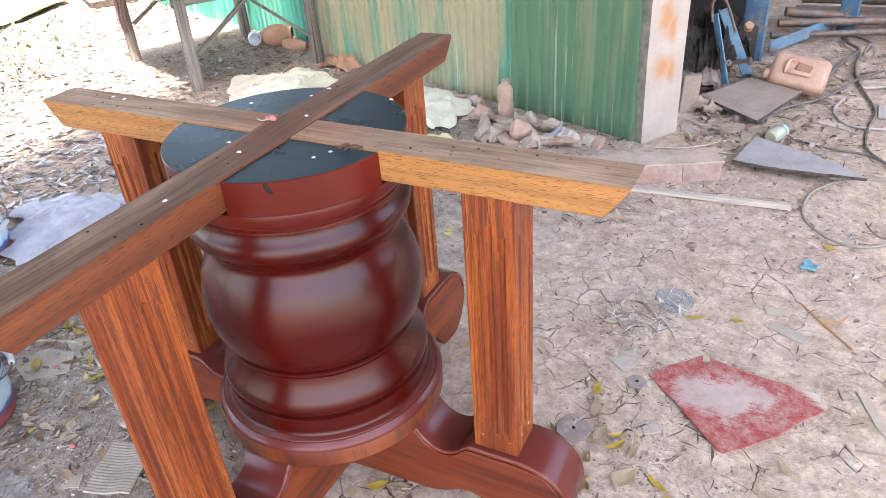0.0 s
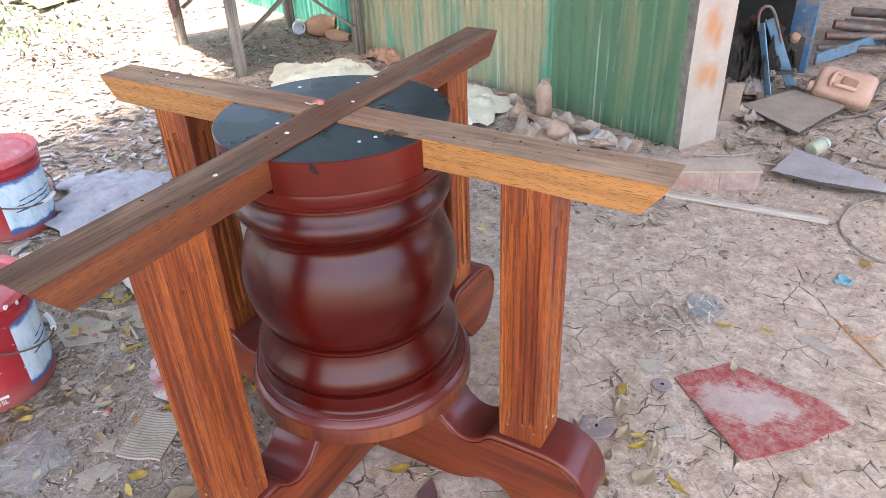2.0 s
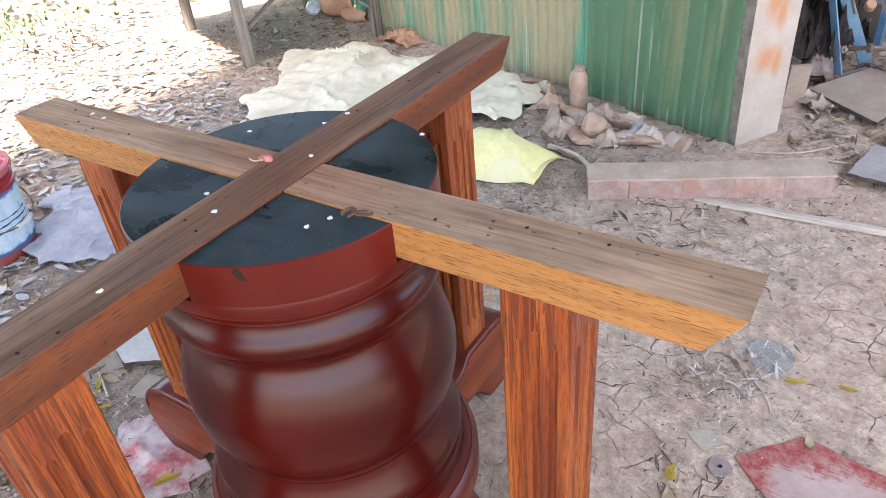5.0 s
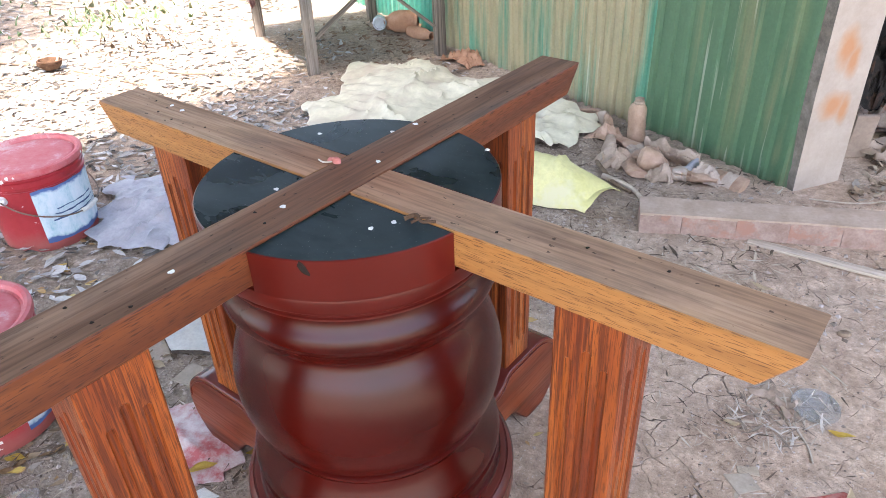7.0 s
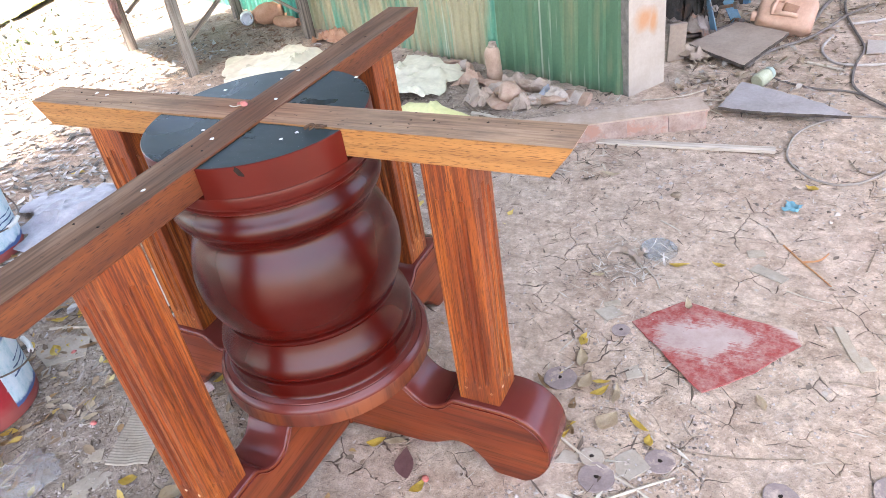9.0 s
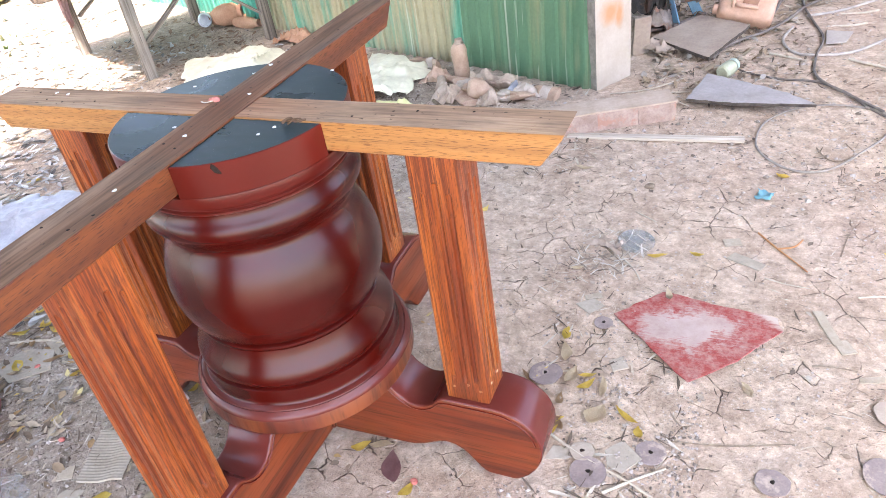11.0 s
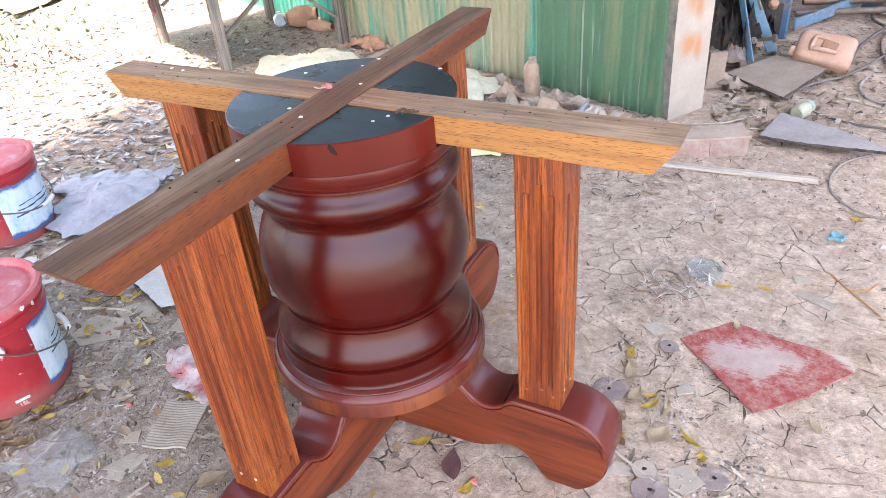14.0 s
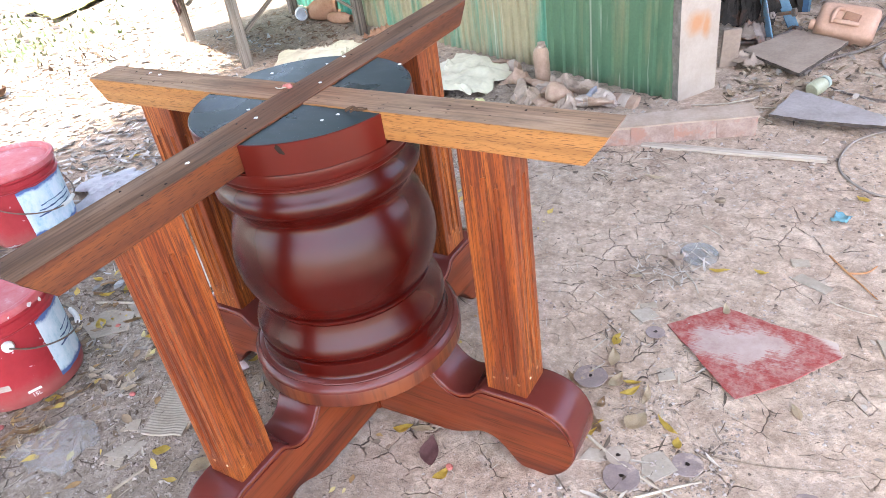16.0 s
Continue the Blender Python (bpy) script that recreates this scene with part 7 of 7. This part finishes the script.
soil_leaf_tones = by_island("brown leaf scraps on soil", ((0.28, 0.20, 0.13), (0.20, 0.14, 0.09), (0.36, 0.28, 0.20), (0.14, 0.10, 0.07), (0.42, 0.34, 0.25), (0.33, 0.29, 0.25)), 0.85)
far_left = lambda x, y: before_wall(x, y) * np.clip((-x - 0.85) / 0.6 + 0.25 * gnoise(x, y, 2, 8), 0, 1) * np.where((x < -1.7) & (y > 1.75), 0.25, 1) * np.where((x > -2.0) & (y > 1.35), 0.15, 1)
scatter("leaf_litter", 11000, in_rect(-3.4, -0.6, -0.7, 2.2, far_left), (0.016, 0.062), (0.20, 0.5), (0.001, 0.012), 0.13, litter_tones, "dead grey and tan leaves covering the yard", "leaf litter", 1)
scatter("leaf_litter", 11000, in_rect(-6.5, -3.0, -1.5, 4.0, lambda x, y: np.clip(0.35 + 0.8 * gnoise(x, y, 0.9, 3), 0.05, 1)), (0.03, 0.085), (0.20, 0.45), (0.001, 0.012), 0.12, litter_tones, "dead pale leaves over the sunlit yard", "leaf litter", 2)
scatter("leaf_litter", 2300, in_rect(-0.95, 0.1, -0.75, 0.35, lambda x, y: off_table(x, y) * np.clip(0.25 + 0.9 * gnoise(x, y, 4, 5) + (-x - 0.3), 0, 1)), (0.012, 0.042), (0.18, 0.5), (0.0, 0.005), 0.14, soil_leaf_tones, "broken dead leaves on dark soil", "leaf litter", 3)
scatter("leaf_fragments", 420, in_rect(-1.6, 0.2, -0.75, 0.9, lambda x, y: off_table(x, y) * (x < 0.1)), (0.012, 0.038), (0.3, 0.6), (0.0, 0.008), 0.15, ochre_tones, "small ochre leaf fragments on soil", "leaf fragments", 4)
scatter("straw", 8000, in_rect(-0.6, 1.6, -0.6, 1.7, lambda x, y: before_wall(x, y) * off_table(x, y) * (0.12 + 0.9 * patchy(x, y, 3.2, 11, 0.15, 0.5))), (0.010, 0.045), (0.04, 0.12), (0.0, 0.002), 0.06, straw_tones, "short straws and twig scraps on the earth", "straw", 5, 3)
scatter("straw", 3400, in_rect(0.25, 1.7, 1.62, 3.3, lambda x, y: before_wall(x, y) * (0.18 + 0.9 * patchy(x, y, 2.2, 17, 0.1, 0.5)) * np.clip(1.5 - 0.9 * x + 0.4 * (y - 1.6), 0.1, 1)), (0.012, 0.062), (0.05, 0.16), (0.0, 0.010), 0.10, straw_tones, "dry stems and rubbish strewn by the pillar", "straw", 6, 3)
scatter("leaf_litter", 1800, in_rect(0.24, 0.95, 1.70, 2.75, lambda x, y: before_wall(x, y) * np.clip(1.3 - x * 1.2, 0.1, 1)), (0.015, 0.05), (0.2, 0.5), (0.0, 0.015), 0.25, soil_leaf_tones, "dry leaves and chips by the pillar", "leaf litter", 16)
scatter("straw", 700, in_rect(-0.55, 0.35, 1.05, 1.75, lambda x, y: before_wall(x, y) * (0.25 + 0.9 * patchy(x, y, 4, 21, 0.1, 0.4))), (0.015, 0.06), (0.08, 0.2), (0.0, 0.008), 0.12, straw_tones, "dry stems round the brick block", "straw", 7, 3)
scatter("leaf_litter", 600, in_rect(-2.6, -1.35, 1.75, 2.6, lambda x, y: before_wall(x, y) * 0.6), (0.02, 0.06), (0.3, 0.5), (0.0, 0.01), 0.2, by_island("brown leaf scraps", ((0.20, 0.12, 0.08), (0.28, 0.18, 0.12), (0.36, 0.27, 0.2)), 0.85), "brown leaf scraps under the bench", "leaf litter", 8)
scatter("flakes", 900, in_rect(-0.5, 1.5, -0.5, 1.6, lambda x, y: before_wall(x, y) * off_table(x, y) * (0.2 + 0.8 * patchy(x, y, 3.0, 51, -0.2, 0.4))), (0.004, 0.021), (0.35, 0.7), (0.0, 0.002), 0.1, flake_tones, "tiny pale flakes on the earth", "flakes", 9, 4)
scatter("flakes", 250, in_rect(-1.0, 0.05, -0.8, 0.3, lambda x, y: off_table(x, y) * 0.8), (0.004, 0.014), (0.4, 0.9), (0.0, 0.003), 0.1, flake_tones, "tiny pale flakes on dark soil", "flakes", 10, 2)
crumbs("earth_crumbs", 42000, in_rect(-1.1, 1.5, -0.8, 1.7, lambda x, y: before_wall(x, y) * off_table(x, y) * (0.12 + 0.9 * patchy(x, y, 2.6, 31, 0.0, 0.5) + 0.5 * (x < -0.1))), (0.0012, 0.0048), crumb_tones, "loose earth crumbs and grit", "grit", 11)
crumbs("earth_crumbs", 8000, in_rect(-2.5, 2.0, 1.0, 3.2, lambda x, y: before_wall(x, y) * 0.8), (0.002, 0.010), crumb_tones, "loose earth crumbs on the far ground", "grit", 12)
crumbs("earth_crumbs", 3500, in_rect(-1.3, 0.0, -0.8, 0.5, lambda x, y: off_table(x, y)), (0.0015, 0.008), crumb_tones, "crumbs of dark soil", "grit", 13)

scatter("straw", 1600, in_rect(-1.2, 0.0, -0.8, 0.5, lambda x, y: off_table(x, y) * (0.3 + 0.7 * patchy(x, y, 5, 41, 0.0, 0.4))), (0.010, 0.055), (0.05, 0.16), (0.0, 0.006), 0.12, straw_tones, "twig scraps and straws on dark soil", "straw", 14, 3)

scatter("straw", 130, in_rect(0.38, 0.56, 0.60, 0.80), (0.02, 0.065), (0.05, 0.12), (0.0, 0.006), 0.05, by_island("pale straw tangle", ((0.46, 0.39, 0.31), (0.55, 0.49, 0.42), (0.24, 0.19, 0.15), (0.40, 0.33, 0.26)), 0.85), "tangle of twigs and dry stems round the plastic lid", "straw", 18, 3)
scatter("straw", 260, in_rect(0.40, 0.72, -0.12, 0.40, lambda x, y: off_table(x, y) * (0.2 + 0.8 * patchy(x, y, 5, 61, 0.0, 0.4))), (0.015, 0.055), (0.06, 0.16), (0.0, 0.006), 0.12, straw_tones, "dry stems beside the table foot", "straw", 19, 3)
crumbs("earth_crumbs", 5000, in_rect(0.38, 0.75, -0.15, 0.75, lambda x, y: off_table(x, y) * (0.1 + patchy(x, y, 5, 71, 0.0, 0.4))), (0.0015, 0.0055), crumb_tones, "loose clods beside the table foot", "grit", 20)

# weeds in the sunlit yard
weed_green = by_island("sunlit weed blades", ((0.08, 0.14, 0.05), (0.11, 0.17, 0.07), (0.16, 0.20, 0.11), (0.22, 0.24, 0.15)), 0.6)


def blades(name, n, cx, cy, spread, height, seed, material, label):
    rng = np.random.default_rng(seed)
    x = rng.normal(cx, spread[0], n)
    y = rng.normal(cy, spread[1], n)
    h = rng.uniform(height[0], height[1], n)
    a = rng.uniform(0, 2 * np.pi, n)
    lean = rng.uniform(0.3, 1.3, n)
    w = rng.uniform(0.005, 0.014, n)
    vs = []
    for i in range(4):
        t = i / 3
        ox, oy = np.cos(a) * h * lean * t ** 1.6, np.sin(a) * h * lean * t ** 1.6
        px, py = -np.sin(a) * w * (1 - t * 0.9), np.cos(a) * w * (1 - t * 0.9)
        for s in (-1, 1):
            vs.append(np.stack([x + ox + s * px, y + oy + s * py, h * t * (1 - 0.25 * t) + 0 * x], 1))
    v = np.stack(vs, 1).reshape(-1, 3)
    f = np.array([(0, 1, 3, 2), (2, 3, 5, 4), (4, 5, 7, 6)])
    f = (f[None] + (np.arange(n) * 8)[:, None, None]).reshape(-1, 4)
    me = bpy.data.meshes.new(name)
    me.from_pydata(v.tolist(), [], f.tolist())
    me.materials.append(material)
    return tagged(new(name, me), label, "weeds", "", "stuff")


blades("weeds", 190, -3.75, 1.75, (0.22, 0.24), (0.02, 0.075), 5, weed_green, "sunlit green weeds in the yard")
blades("weeds", 110, -4.35, 2.05, (0.3, 0.3), (0.02, 0.08), 6, weed_green, "sunlit green weeds further off")
blades("weeds", 70, -4.6, 1.0, (0.5, 0.4), (0.03, 0.09), 7, weed_green, "thin sunlit weeds in the yard")
blades("dry_weeds", 120, -3.15, 1.55, (0.18, 0.14), (0.02, 0.07), 8, straw_tones, "dry grey weeds in the yard")


# ---- trees added out of view to close off the open side and block skylight ----
bark = dusty("grey tree bark", (0.09, 0.07, 0.055), (0.18, 0.145, 0.115), 14, 0.95, 0.9, dist=0.01)
foliage = by_island("shaded tree leaves", ((0.035, 0.075, 0.018), (0.05, 0.10, 0.025), (0.07, 0.12, 0.03), (0.045, 0.085, 0.03)), 0.55)


def build_tree(x, y, h, spread, seed):
    rng = np.random.default_rng(seed)
    ob = group_at("tree", pose(x, y, 0), "leafy green tree, added out of view to block sky and shade the yard", "tree", "trees round the yard")
    part("trunk", tube([(0, 0, -0.05), (0.05, 0.03, h * 0.2), (-0.04, 0.05, h * 0.4), (0.03, 0.0, h * 0.72)], 0.14, 12, 0.45), bark, ob)
    clumps = []
    for k in range(7):
        a = 2 * math.pi * k / 7 + rng.uniform(-0.3, 0.3)
        z0 = h * rng.uniform(0.32, 0.5)
        tip = (spread * 0.75 * math.cos(a), spread * 0.75 * math.sin(a), h * rng.uniform(0.55, 0.85))
        part("limb", tube([(0, 0.03, z0), (tip[0] * 0.45, tip[1] * 0.45, z0 + 0.3 * (tip[2] - z0)), tip], 0.06, 8, 0.3), bark, ob)
        clumps.append(tip)
    clumps += [(rng.normal(0, spread * 0.45), rng.normal(0, spread * 0.45), h * rng.uniform(0.5, 1.0)) for _ in range(16)]
    n = 7000
    c = np.array(clumps)[rng.integers(0, len(clumps), n)]
    p = c + rng.normal(0, 1, (n, 3)) * np.array([0.42, 0.42, 0.34]) * spread * 0.5
    d1 = rng.normal(0, 1, (n, 3))
    d1 /= np.linalg.norm(d1, axis=1)[:, None]
    d2 = np.cross(d1, rng.normal(0, 1, (n, 3)))
    d2 /= np.linalg.norm(d2, axis=1)[:, None]
    L = rng.uniform(0.10, 0.19, n)[:, None]
    v = np.stack([p - d1 * L, p + d2 * L * 0.4, p + d1 * L, p - d2 * L * 0.4], 1).reshape(-1, 3)
    f = (np.array([(0, 1, 2, 3)])[None] + (np.arange(n) * 4)[:, None, None]).reshape(-1, 4)
    me = bpy.data.meshes.new("crown")
    me.from_pydata(v.tolist(), [], f.tolist())
    me.materials.append(foliage)
    part("crown", me, None, ob, "loose green leafy crown")


# Positions chosen for the sky they hide, their shadows and dark reflections.
for x, y, h, sp, sd in ((-4.0, -2.6, 5.5, 1.9, 5), (-5.2, -0.7, 5.5, 1.7, 9), (-2.7, -4.8, 6.0, 2.0, 8), (-6.4, 4.6, 7.5, 2.4, 1), (-3.6, 6.6, 7.5, 2.4, 2), (-8.0, 0.2, 7.0, 2.5, 3), (-7.2, -4.5, 6.5, 2.2, 4), (-5.3, 6.4, 7.5, 2.3, 6), (-7.6, 2.6, 7.0, 2.2, 7)):
    build_tree(x, y, h, sp, sd)
